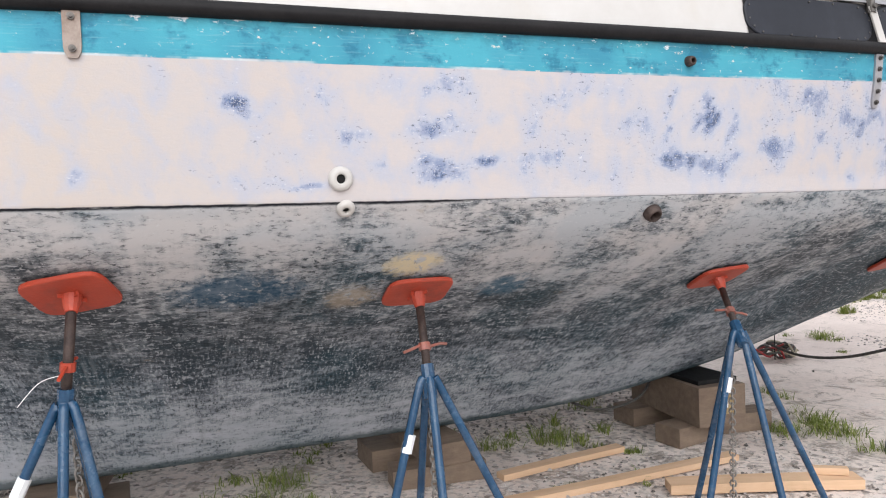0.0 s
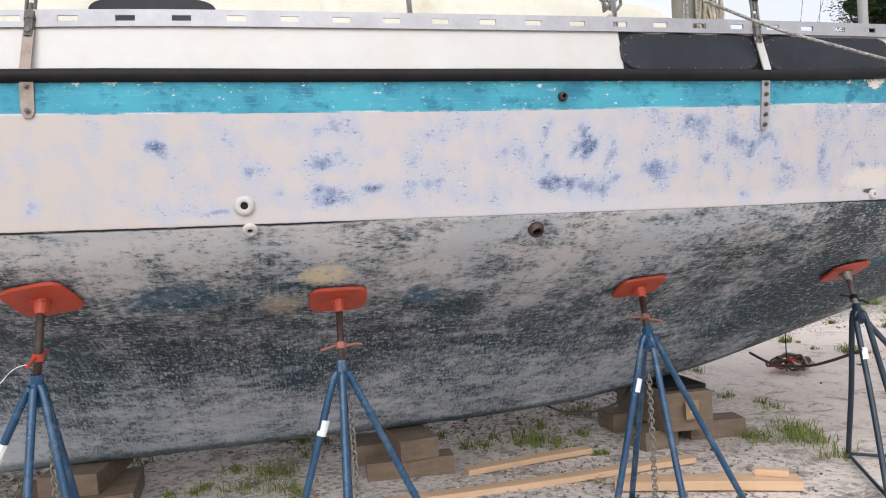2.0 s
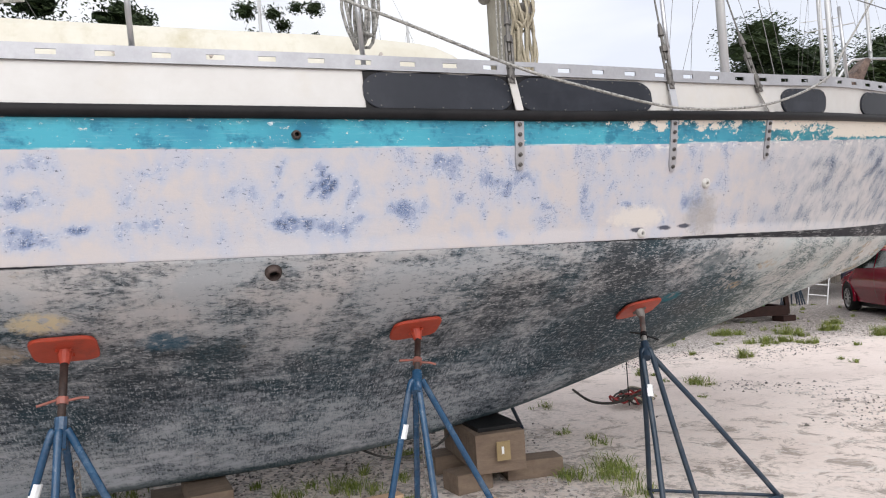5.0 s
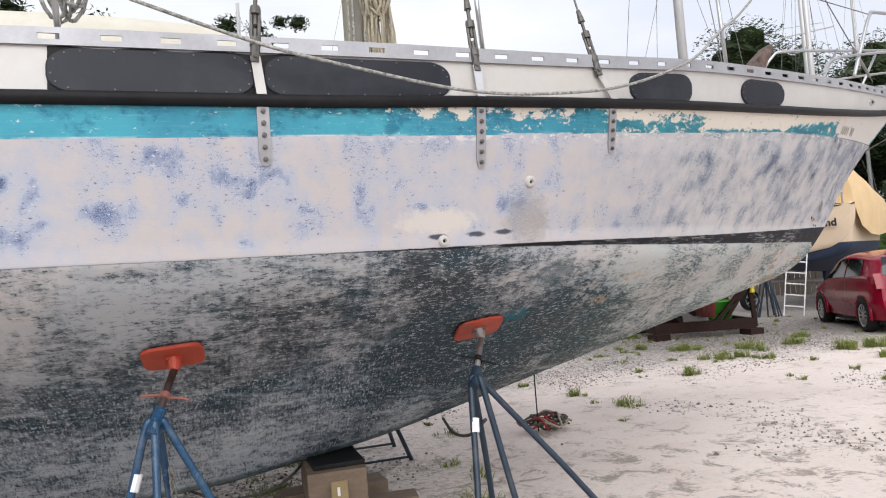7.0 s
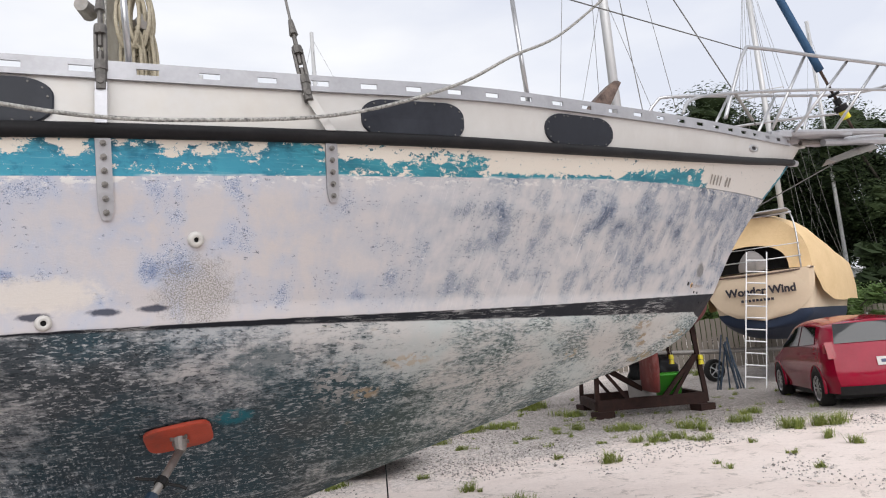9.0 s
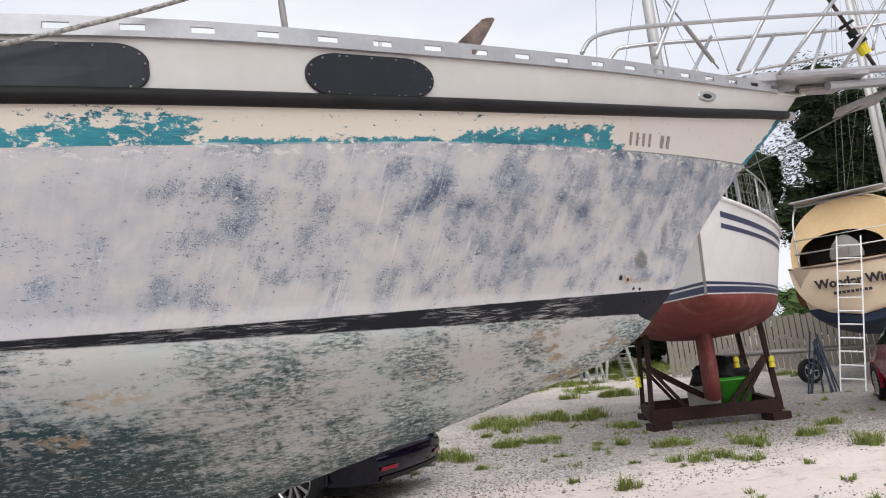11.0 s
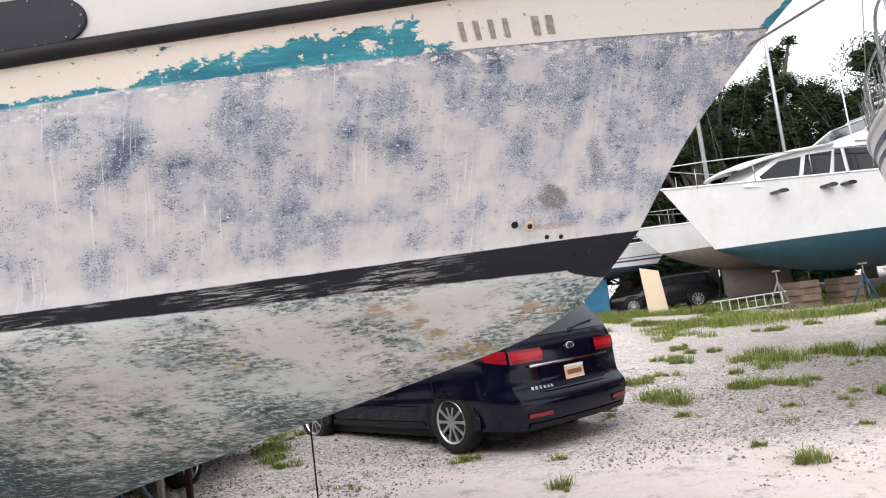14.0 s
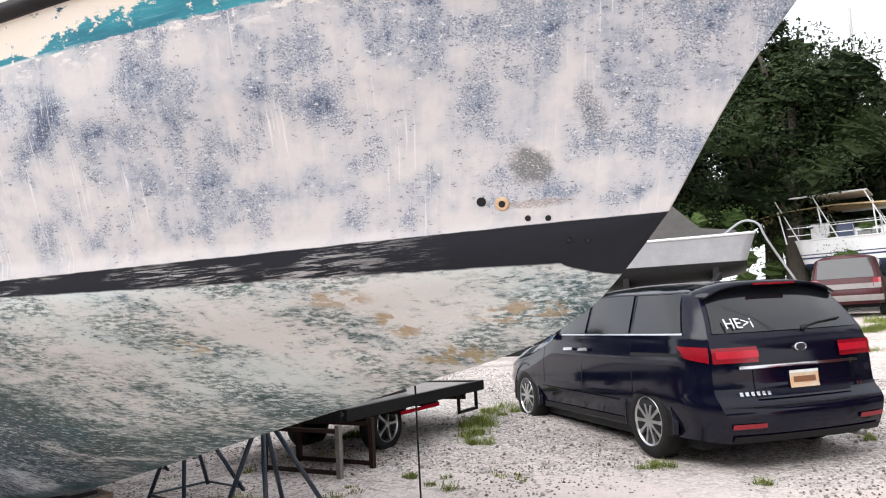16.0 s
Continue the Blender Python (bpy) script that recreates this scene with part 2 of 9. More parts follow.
def ground_mat():
    """Sandy yard: a bare pinkish track, grey gravel beside it and dark litter under the boat."""
    m = Mat("sandy_gravel", 0.92)
    x, y, _ = m.split(m.co)
    big = m.noise(0.16, 5, 0.6)
    mid = m.noise(0.9, 6, 0.65)
    grain = m.noise(9.0, 6, 0.75)
    fine = m.noise(70.0, 3, 0.7)
    cells = m.node("ShaderNodeTexVoronoi", Vector=m.co, Scale=34.0)
    tone = m.node("ShaderNodeSeparateColor", Color=cells.outputs["Color"]).outputs
    sand = m.ramp(mid, (0.3, (0.58, 0.485, 0.44)), (0.5, (0.75, 0.655, 0.60)), (0.72, (0.83, 0.75, 0.70)))
    stone = m.ramp(tone[0], (0.0, (0.10, 0.09, 0.085)), (0.35, (0.27, 0.245, 0.23)), (0.7, (0.46, 0.425, 0.40)), (1.0, (0.66, 0.62, 0.60)))
    edge = m.math("ADD", y, m.math("MULTIPLY", m.math("SUBTRACT", mid, 0.5), 3.2))
    track = m.math("MULTIPLY", m.step(edge, 7.0, 5.6), m.step(m.math("ADD", x, m.math("MULTIPLY", mid, 2.0)), 4.2, 6.0))
    strewn = m.step(m.math("ADD", m.math("ADD", m.math("MULTIPLY", big, 0.6), m.math("MULTIPLY", grain, 0.6)), m.math("ADD", m.math("MULTIPLY", tone[1], 0.30), m.math("MULTIPLY", m.math("MULTIPLY", m.step(edge, 5.5, 7.5), m.step(edge, 13.0, 9.0)), 0.17))), 0.66, 0.84)
    gravel = m.math("MULTIPLY", strewn, m.math("SUBTRACT", 1.0, m.math("MULTIPLY", track, 0.75)))
    col = m.mix(m.math("MULTIPLY", gravel, 0.9), sand, stone)
    col = m.mix(m.math("MULTIPLY", track, 0.5), col, (0.72, 0.61, 0.56))
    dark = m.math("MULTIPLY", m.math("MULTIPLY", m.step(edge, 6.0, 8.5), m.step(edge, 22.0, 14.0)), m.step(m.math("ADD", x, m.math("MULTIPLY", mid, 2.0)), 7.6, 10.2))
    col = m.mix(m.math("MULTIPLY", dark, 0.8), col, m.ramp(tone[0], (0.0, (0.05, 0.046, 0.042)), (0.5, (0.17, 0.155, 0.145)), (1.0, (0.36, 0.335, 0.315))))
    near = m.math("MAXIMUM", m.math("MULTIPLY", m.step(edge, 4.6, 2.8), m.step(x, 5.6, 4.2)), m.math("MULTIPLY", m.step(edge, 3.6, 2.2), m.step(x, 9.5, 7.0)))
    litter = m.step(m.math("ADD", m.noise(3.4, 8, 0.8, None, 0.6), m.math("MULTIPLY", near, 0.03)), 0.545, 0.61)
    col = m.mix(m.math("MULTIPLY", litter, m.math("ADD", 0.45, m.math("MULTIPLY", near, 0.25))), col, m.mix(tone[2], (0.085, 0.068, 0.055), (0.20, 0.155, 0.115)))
    white = m.math("MULTIPLY", m.step(m.noise(6.0, 5, 0.7, None, 0.4), 0.56, 0.63), near)
    col = m.mix(m.math("MULTIPLY", white, 0.7), col, (0.70, 0.64, 0.60))
    col = m.mix(m.math("MULTIPLY", fine, 0.22), col, (0.62, 0.545, 0.50))
    m.put(col, "Base Color")
    h = m.math("ADD", m.math("MULTIPLY", m.math("MULTIPLY", cells.outputs["Distance"], gravel), -0.9), m.math("MULTIPLY", grain, 1.0))
    return m.bump(h, 0.8, 0.02).m


GROUND = ground_mat()


def hull_mat():
    """Old paint on the hull: sanded cream topsides, a peeling teal band, a dark boot stripe and worn antifouling."""
    m = Mat("hull_paint", 0.6, gloss=0.12)
    uv = m.uv("metres")
    u, v, _ = m.split(uv)
    zv = m.split(m.uv("zones"))[1]
    wear = m.attr("wear")  # red: antifouling left, green: teal left, blue: blue undercoat showing

    def mul(a, b):
        return m.math("MULTIPLY", a, b)

    def add(a, b):
        return m.math("ADD", a, b)

    def spots(sx, sy, detail=5, rough=0.65, dist=0.0):
        return m.noise(1.0, detail, rough, m.scaled(uv, (sx, sy, 1)), dist)

    rag = m.math("SUBTRACT", spots(22, 26, 5, 0.7), 0.5)

    def blob(cx, cy, rx, ry):
        """One where a stain lies round (cx, cy), with a ragged edge."""
        a = m.math("DIVIDE", m.math("SUBTRACT", u, cx), rx)
        b = m.math("DIVIDE", m.math("SUBTRACT", v, cy), ry)
        d = m.math("SQRT", add(mul(a, a), mul(b, b)))
        return m.step(add(d, mul(rag, 1.6)), 1.25, 0.7)

    wob = mul(m.math("SUBTRACT", m.noise(9.0, 4, 0.7, uv), 0.5), 0.022)
    streak = spots(3.4, 15.0, 7, 0.68, 0.5)
    chips = spots(15, 32, 8, 0.72, 0.4)
    crumbs = spots(48, 95, 4, 0.65)
    soft = m.noise(2.6, 4, 0.55, uv, 0.2)
    fine = m.noise(70.0, 4, 0.75, uv)
    tall = spots(34, 3.6, 5, 0.65)
    forward = m.step(u, 3.8, 4.8)
    # antifouling: soft smudges of dark and pale, broken by crisp chips
    low = m.step(zv, 0.85, 0.45)
    lowaft = mul(low, m.step(u, 4.2, 3.0))
    cloud = add(mul(m.math("SUBTRACT", streak, 0.5), 1.5), add(mul(m.math("SUBTRACT", soft, 0.5), 0.9), add(mul(m.math("SUBTRACT", chips, 0.5), 1.5), mul(m.math("SUBTRACT", tall, 0.5), 0.5))))
    k = add(cloud, m.math("SUBTRACT", mul(wear[0], 1.10), 0.20))
    below = mul(mul(m.step(zv, 0.96, 0.70), m.step(u, 4.4, 3.2)), 0.75)
    kk = add(mul(k, m.math("SUBTRACT", 1.0, mul(below, 0.36))), mul(below, 0.19))
    pale = m.ramp(kk, (0.16, (0.53, 0.51, 0.50)), (0.36, (0.40, 0.395, 0.395)), (0.54, (0.20, 0.21, 0.22)), (0.74, (0.055, 0.066, 0.076)))
    deep = m.ramp(kk, (0.16, (0.52, 0.545, 0.58)), (0.36, (0.37, 0.40, 0.435)), (0.54, (0.20, 0.225, 0.255)), (0.76, (0.04, 0.058, 0.075)))
    bow = m.ramp(k, (0.14, (0.50, 0.49, 0.465)), (0.38, (0.40, 0.41, 0.40)), (0.54, (0.22, 0.255, 0.25)), (0.70, (0.05, 0.078, 0.075)))
    anti = m.mix(forward, m.mix(lowaft, pale, deep), bow)
    wash = m.step(m.noise(1.5, 5, 0.6, m.scaled(uv, (1, 1.7, 1)), 0.5), 0.46, 0.60)
    anti = m.mix(mul(wash, 0.5), anti, m.mix(m.step(k, 0.30, 0.66), m.mix(forward, (0.35, 0.40, 0.44), (0.40, 0.485, 0.48)), (0.018, 0.07, 0.095)))
    dash = spots(24, 92, 4, 0.68, 0.15)
    dash2 = m.noise(1.0, 4, 0.68, m.scaled(m.node("ShaderNodeMapping", Vector=uv, Location=(5.3, 2.9, 0)).outputs["Vector"], (30.0, 100.0, 1)))
    pick = m.noise(1.0, 4, 0.66, m.scaled(m.node("ShaderNodeMapping", Vector=uv, Location=(1.3, 8.1, 0)).outputs["Vector"], (84.0, 36.0, 1)))
    chip_l = add(mul(dash, m.math("SUBTRACT", 1.0, mul(lowaft, 0.65))), mul(pick, mul(lowaft, 0.65)))
    chip_d = add(mul(dash2, m.math("SUBTRACT", 1.0, mul(lowaft, 0.65))), mul(m.math("SUBTRACT", 1.0, pick), mul(lowaft, 0.65)))
    patchy = m.step(m.noise(4.0, 4, 0.6, m.scaled(uv, (1, 1.5, 1))), 0.40, 0.58)
    easy = mul(below, 0.035)
    anti = m.mix(mul(mul(m.step(add(chip_l, easy), 0.565, 0.595), m.step(k, 0.14, 0.40)), add(0.30, mul(patchy, 0.5))), anti, m.mix(lowaft, (0.52, 0.53, 0.535), (0.53, 0.56, 0.59)))
    anti = m.mix(mul(mul(m.step(add(chip_d, easy), 0.560, 0.590), m.step(k, 0.02, 0.36)), add(0.45, mul(m.math("SUBTRACT", 1.0, patchy), 0.45))), anti, m.mix(forward, (0.022, 0.031, 0.038), (0.035, 0.058, 0.058)))
    clump = mul(m.step(add(spots(3.4, 8.5, 4, 0.6, 0.2), mul(m.math("SUBTRACT", wear[0], 0.4), 0.35)), 0.485, 0.585), m.step(u, 4.3, 5.2))
    anti = m.mix(mul(mul(m.step(dash2, 0.44, 0.52), clump), 0.8), anti, (0.058, 0.092, 0.088))
    anti = m.mix(mul(mul(m.step(dash, 0.55, 0.59), clump), 0.7), anti, (0.52, 0.575, 0.555))
    anti = m.mix(mul(mul(m.step(pick, 0.58, 0.62), clump), 0.5), anti, (0.52, 0.56, 0.545))
    anti = m.mix(mul(m.step(crumbs, 0.61, 0.65), add(0.15, mul(patchy, 0.5))), anti, (0.58, 0.59, 0.58))
    anti = m.mix(mul(m.step(crumbs, 0.39, 0.35), mul(m.step(k, 0.30, 0.55), 0.9)), anti, (0.016, 0.022, 0.026))
    anti = m.mix(mul(m.step(spots(5.0, 9.0, 6, 0.8), 0.63, 0.68), 0.35), anti, (0.36, 0.30, 0.22))
    # pale primer on the heel of the keel, flecked with what is left of the dark paint
    heel = mul(m.step(add(u, mul(rag, 0.25)), -1.55, -1.72), m.step(add(zv, mul(rag, 0.15)), 0.66, 0.52))
    fleck = mul(m.step(add(spots(26, 40, 4, 0.62), mul(soft, 0.25)), 0.655, 0.70), 0.75)
    anti = m.mix(mul(heel, 0.88), anti, m.mix(fleck, m.mix(soft, (0.62, 0.64, 0.64), (0.72, 0.73, 0.72)), (0.13, 0.15, 0.165)))
    runs = mul(m.step(spots(26, 2.2, 3, 0.6), 0.60, 0.72), m.step(u, 4.0, 1.5))
    anti = m.mix(mul(runs, 0.3), anti, (0.40, 0.42, 0.44))
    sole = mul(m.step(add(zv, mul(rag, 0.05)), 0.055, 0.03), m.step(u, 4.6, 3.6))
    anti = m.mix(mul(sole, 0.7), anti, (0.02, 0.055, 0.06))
    flake = m.step(m.noise(1.0, 4, 0.6, m.scaled(uv, (17.0, 30.0, 1)), 0.3), 0.485, 0.515)
    for cx, cy, rx, ry, c, f in ((-0.31, -0.30, 0.22, 0.07, (0.010, 0.065, 0.12), 0.75), (0.78, -0.35, 0.11, 0.05, (0.015, 0.09, 0.15), 0.7), (0.31, -0.225, 0.10, 0.042, (0.66, 0.56, 0.36), 0.9), (3.79, -0.37, 0.075, 0.035, (0.015, 0.14, 0.18), 0.9),
                                 (0.12, -0.36, 0.10, 0.05, (0.40, 0.33, 0.25), 0.7), (6.47, -0.255, 0.055, 0.045, (0.30, 0.22, 0.13), 0.85), (6.54, -0.37, 0.13, 0.035, (0.27, 0.21, 0.11), 0.85),
                                 (6.85, -0.25, 0.14, 0.03, (0.30, 0.23, 0.15), 0.85), (6.36, -0.16, 0.10, 0.025, (0.31, 0.24, 0.16), 0.8), (5.74, -0.28, 0.05, 0.03, (0.43, 0.34, 0.22), 0.7),
                                 (4.56, -0.21, 0.11, 0.03, (0.42, 0.33, 0.22), 0.6), (4.38, -0.34, 0.07, 0.03, (0.40, 0.30, 0.19), 0.7), (4.21, -0.28, 0.09, 0.10, (0.46, 0.44, 0.42), 0.6), (3.9, -0.16, 0.16, 0.07, (0.07, 0.11, 0.125), 0.6)):
        anti = m.mix(mul(mul(blob(cx, cy, rx, ry), m.math("MAXIMUM", flake, mul(m.step(u, 4.0, 3.9), m.step(add(chips, mul(rag, 0.5)), 0.40, 0.50)))), f), anti, c)
    # topsides
    lean = m.node("ShaderNodeCombineXYZ", X=m.math("SUBTRACT", u, mul(mul(v, forward), 0.36)), Y=v).outputs["Vector"]
    hazy = m.noise(1.0, 6, 0.60, m.scaled(lean, (8.6, 8.4, 1)), 0.12)
    haze = m.mix(forward, spots(8.0, 6.0, 6, 0.62, 0.3), hazy)
    up = m.noise(1.0, 5, 0.65, m.scaled(lean, (36.0, 4.0, 1)))
    q = add(mul(m.math("SUBTRACT", haze, 0.5), 2.9), add(mul(wear[2], 1.2), add(mul(m.math("SUBTRACT", up, 0.5), add(0.3, mul(forward, 0.55))), m.math("SUBTRACT", mul(forward, 0.07), 0.24))))
    cream = m.mix(m.step(m.noise(1.1, 3, 0.5, uv), 0.4, 0.62), (0.495, 0.445, 0.425), (0.475, 0.452, 0.462))
    cream = m.mix(mul(m.step(u, 0.2, -0.8), 0.85), cream, (0.485, 0.42, 0.37))
    cream = m.mix(mul(m.step(u, 3.5, 5.5), 0.8), cream, (0.515, 0.492, 0.478))
    cream = m.mix(mul(m.step(spots(30, 40, 4, 0.7), 0.42, 0.66), 0.25), cream, (0.42, 0.41, 0.435))
    top = m.mix(mul(m.step(q, -0.12, 0.60), 0.80), cream, m.mix(forward, (0.37, 0.405, 0.50), (0.335, 0.352, 0.385)))
    top = m.mix(mul(m.step(q, 0.50, 1.05), 0.85), top, m.mix(forward, (0.10, 0.155, 0.29), (0.145, 0.185, 0.25)))
    top = m.mix(mul(m.step(add(q, mul(rag, 1.6)), 1.0, 1.15), 0.75), top, (0.045, 0.065, 0.12))
    grain = m.noise(1.0, 3, 0.72, m.scaled(uv, (185.0, 205.0, 1)))
    light = m.noise(1.0, 3, 0.72, m.scaled(m.node("ShaderNodeMapping", Vector=uv, Location=(3.1, 7.7, 0)).outputs["Vector"], (190.0, 215.0, 1)))
    where = mul(m.step(add(spots(4.6, 4.0, 4, 0.6), mul(q, 0.40)), 0.52, 0.74), m.step(u, -1.8, 3.4))
    some = m.math("MAXIMUM", mul(where, m.step(q, 0.05, 0.45)), m.step(add(q, mul(rag, 1.4)), 0.62, 0.85))
    gate = m.math("SUBTRACT", 0.72, mul(some, 0.185))
    top = m.mix(mul(m.step(m.math("SUBTRACT", grain, gate), 0.0, 0.035), 0.78), top, m.mix(forward, (0.07, 0.10, 0.17), (0.085, 0.10, 0.125)))
    gate = m.math("SUBTRACT", 0.76, mul(some, 0.20))
    top = m.mix(mul(mul(m.step(m.math("SUBTRACT", light, gate), 0.0, 0.03), some), 0.55), top, (0.64, 0.625, 0.63))
    lines = m.node("ShaderNodeMapping", Vector=uv, Rotation=(0, 0, 0.34)).outputs["Vector"]
    scratch = m.noise(1.0, 3, 0.6, m.scaled(lines, (150.0, 3.0, 1)))
    few = m.step(m.noise(1.0, 2, 0.5, m.scaled(lines, (6.0, 2.0, 1))), 0.50, 0.58)
    top = m.mix(mul(mul(mul(m.step(scratch, 0.60, 0.65), few), m.step(u, 3.9, 5.4)), 0.7), top, (0.62, 0.60, 0.585))
    nick = m.noise(1.0, 4, 0.7, m.scaled(m.node("ShaderNodeMapping", Vector=uv, Location=(1.7, 3.9, 0)).outputs["Vector"], (44.0, 84.0, 1)))
    top = m.mix(mul(mul(m.step(nick, 0.605, 0.635), m.step(add(where, mul(q, 0.3)), 0.12, 0.5)), 0.8), top, (0.085, 0.095, 0.115))
    top = m.mix(mul(mul(m.step(nick, 0.39, 0.36), m.step(q, 0.25, 0.6)), 0.8), top, (0.62, 0.60, 0.59))
    sand = blob(3.66, 0.11, 0.13, 0.12)
    top = m.mix(mul(mul(sand, m.step(grain, 0.47, 0.53)), 0.85), top, (0.20, 0.185, 0.16))
    top = m.mix(mul(blob(3.17, 0.12, 0.20, 0.055), 0.85), top, (0.60, 0.545, 0.49))
    top = m.mix(mul(mul(blob(7.02, 0.165, 0.05, 0.05), m.step(grain, 0.36, 0.46)), 0.9), top, (0.115, 0.12, 0.12))
    top = m.mix(mul(mul(blob(7.20, 0.285, 0.03, 0.07), m.step(grain, 0.46, 0.52)), 0.8), top, (0.14, 0.145, 0.15))
    top = m.mix(mul(mul(blob(7.0, 0.06, 0.09, 0.012), m.step(grain, 0.42, 0.5)), 0.7), top, (0.25, 0.20, 0.17))
    for cx, cy in ((3.36, 0.055), (3.52, 0.06), (3.16, 0.05)):
        top = m.mix(mul(blob(cx, cy, 0.045, 0.012), 0.9), top, (0.03, 0.035, 0.055))
    flakes = mul(m.step(zv, 1.90, 1.985), mul(m.step(u, 2.6, 3.2), m.step(add(chips, mul(rag, 0.3)), 0.545, 0.57)))
    top = m.mix(mul(flakes, 0.9), top, (0.66, 0.63, 0.585))
    # teal band
    left = add(mul(add(mul(chips, 0.6), mul(spots(40, 52, 6, 0.82), 0.9)), 5.0), m.math("SUBTRACT", mul(wear[1], 1.5), 4.5))
    teal = m.mix(m.step(soft, 0.38, 0.62), (0.07, 0.33, 0.41), (0.05, 0.24, 0.33))
    teal = m.mix(mul(m.step(add(m.noise(6.0, 5, 0.7, uv), mul(chips, 0.4)), 0.72, 0.84), 0.7), teal, (0.02, 0.12, 0.20))
    teal = m.mix(mul(m.step(add(zv, mul(rag, 1.0)), 2.55, 3.0), 0.65), teal, (0.035, 0.14, 0.17))
    teal = m.mix(m.step(u, 3.8, 4.25), teal, m.mix(m.step(streak, 0.4, 0.6), (0.045, 0.24, 0.29), (0.03, 0.15, 0.20)))
    teal = m.mix(mul(m.step(spots(6, 130, 4, 0.7), 0.56, 0.70), 0.35), teal, (0.24, 0.42, 0.46))
    smear = mul(mul(m.step(add(zv, mul(rag, 0.8)), 2.45, 2.75), m.step(add(mul(streak, 0.5), mul(chips, 0.5)), 0.45, 0.55)), m.step(u, 1.8, 2.8))
    teal = m.mix(mul(smear, 0.8), teal, (0.02, 0.06, 0.085))
    bare = m.mix(soft, (0.66, 0.61, 0.535), (0.62, 0.555, 0.475))
    bare = m.mix(m.step(u, 6.5, 7.0), bare, (0.61, 0.58, 0.54))
    bare = m.mix(mul(m.step(grain, 0.66, 0.70), 0.6), bare, (0.10, 0.13, 0.13))
    band = m.mix(m.step(left, 0.0, 0.05), bare, teal)
    lost = mul(m.step(u, 2.95, 2.7), m.step(add(add(chips, mul(rag, 0.35)), mul(m.step(zv, 2.4, 2.95), 0.17)), 0.72, 0.74))
    band = m.mix(mul(lost, 0.9), band, (0.68, 0.68, 0.68))
    edge = mul(m.step(zv, 2.05, 2.02), m.step(spots(3.2, 0.5, 4, 0.7), 0.46, 0.60))
    band = m.mix(mul(edge, 0.75), band, (0.64, 0.63, 0.61))
    line = mul(m.step(zv, 2.02, 2.012), m.step(u, 6.6, 6.9))
    band = m.mix(mul(line, 0.8), band, (0.07, 0.085, 0.085))
    # boot stripe
    scuff = mul(m.step(spots(9.0, 110.0, 6, 0.75, 0.6), 0.515, 0.565), m.step(m.noise(1.0, 3, 0.6, m.scaled(uv, (1.7, 6.0, 1))), 0.47, 0.56))
    scuff = mul(scuff, m.step(u, 6.75, 6.35))
    stripe = m.mix(mul(scuff, 0.8), (0.013, 0.014, 0.018), (0.36, 0.35, 0.34))
    vv = add(v, mul(wob, 0.45))
    tip = m.math("POWER", m.step(u, 7.02, 7.13), 0.6)
    wide = add(mul(m.step(u, 0.6, 0.3), 0.008), mul(m.math("POWER", m.step(u, 2.3, 7.2), 1.6), 0.125))
    wide = add(wide, mul(mul(tip, 0.04), m.step(u, 7.20, 7.16)))
    body = m.mix(m.step(vv, 0.0, 0.003), stripe, top)
    body = m.mix(m.step(add(vv, wide), -0.003, 0.003), anti, body)
    ragged = mul(mul(rag, m.step(u, 5.2, 6.4)), 0.05)
    body = m.mix(m.step(add(add(zv, mul(wob, 0.5)), ragged), 1.995, 2.0), body, band)
    cool = m.t.nodes.new("ShaderNodeMix")
    cool.data_type, cool.blend_type = "RGBA", "MULTIPLY"
    cool.inputs["Factor"].default_value = 1.0
    m.wire(body, cool.inputs["A"])
    m.wire((0.985, 1.0, 1.022, 1), cool.inputs["B"])
    m.put(cool.outputs["Result"], "Base Color")
    m.put(add(0.42, mul(chips, 0.35)), "Roughness")
    return m.bump(add(mul(chips, 0.7), mul(fine, 0.3)), 0.3, 0.006).m


HULL = hull_mat()

# ---- mesh helpers ----


def obj(name, bm, material, parent=None, label="", smooth=False):
    me = bpy.data.meshes.new(name)
    bm.normal_update()
    bm.to_mesh(me)
    bm.free()
    me.materials.append(material)
    if smooth:
        for p in me.polygons:
            p.use_smooth = True
    ob = new(name, me)
    if parent is not None:
        ob.parent = parent
    if label:
        ob["label"] = label
    return ob


part = obj


def share(name, ob, parent, m=None):
    """Another object on the mesh of ob."""
    o = new(name, ob.data)
    o.parent = parent
    if m is not None:
        o.matrix_basis = m
    return o


def thing(name, label, category, m=None, group="", kind=""):
    e = new(name)
    e.empty_display_size = 0.1
    if m is not None:
        e.matrix_basis = m
    return tagged(e, label, category, group, kind)


def box(bm, lo, hi, bevel=0.0, m=None):
    r = bmesh.ops.create_cube(bm, size=1)["verts"]
    for v in r:
        v.co = Vector([(lo[i] + hi[i]) / 2 + v.co[i] * (hi[i] - lo[i]) for i in range(3)])
    if bevel:
        es = list({e for v in r for e in v.link_edges})
        r = bmesh.ops.bevel(bm, geom=es, offset=bevel, segments=2, affect="EDGES", profile=0.7)["verts"]
    if m is not None:
        bmesh.ops.transform(bm, matrix=m, verts=list({v for v in r}))
    return bm


def boxed(lo, hi, bevel=0.0, m=None):
    return box(bmesh.new(), lo, hi, bevel, m)


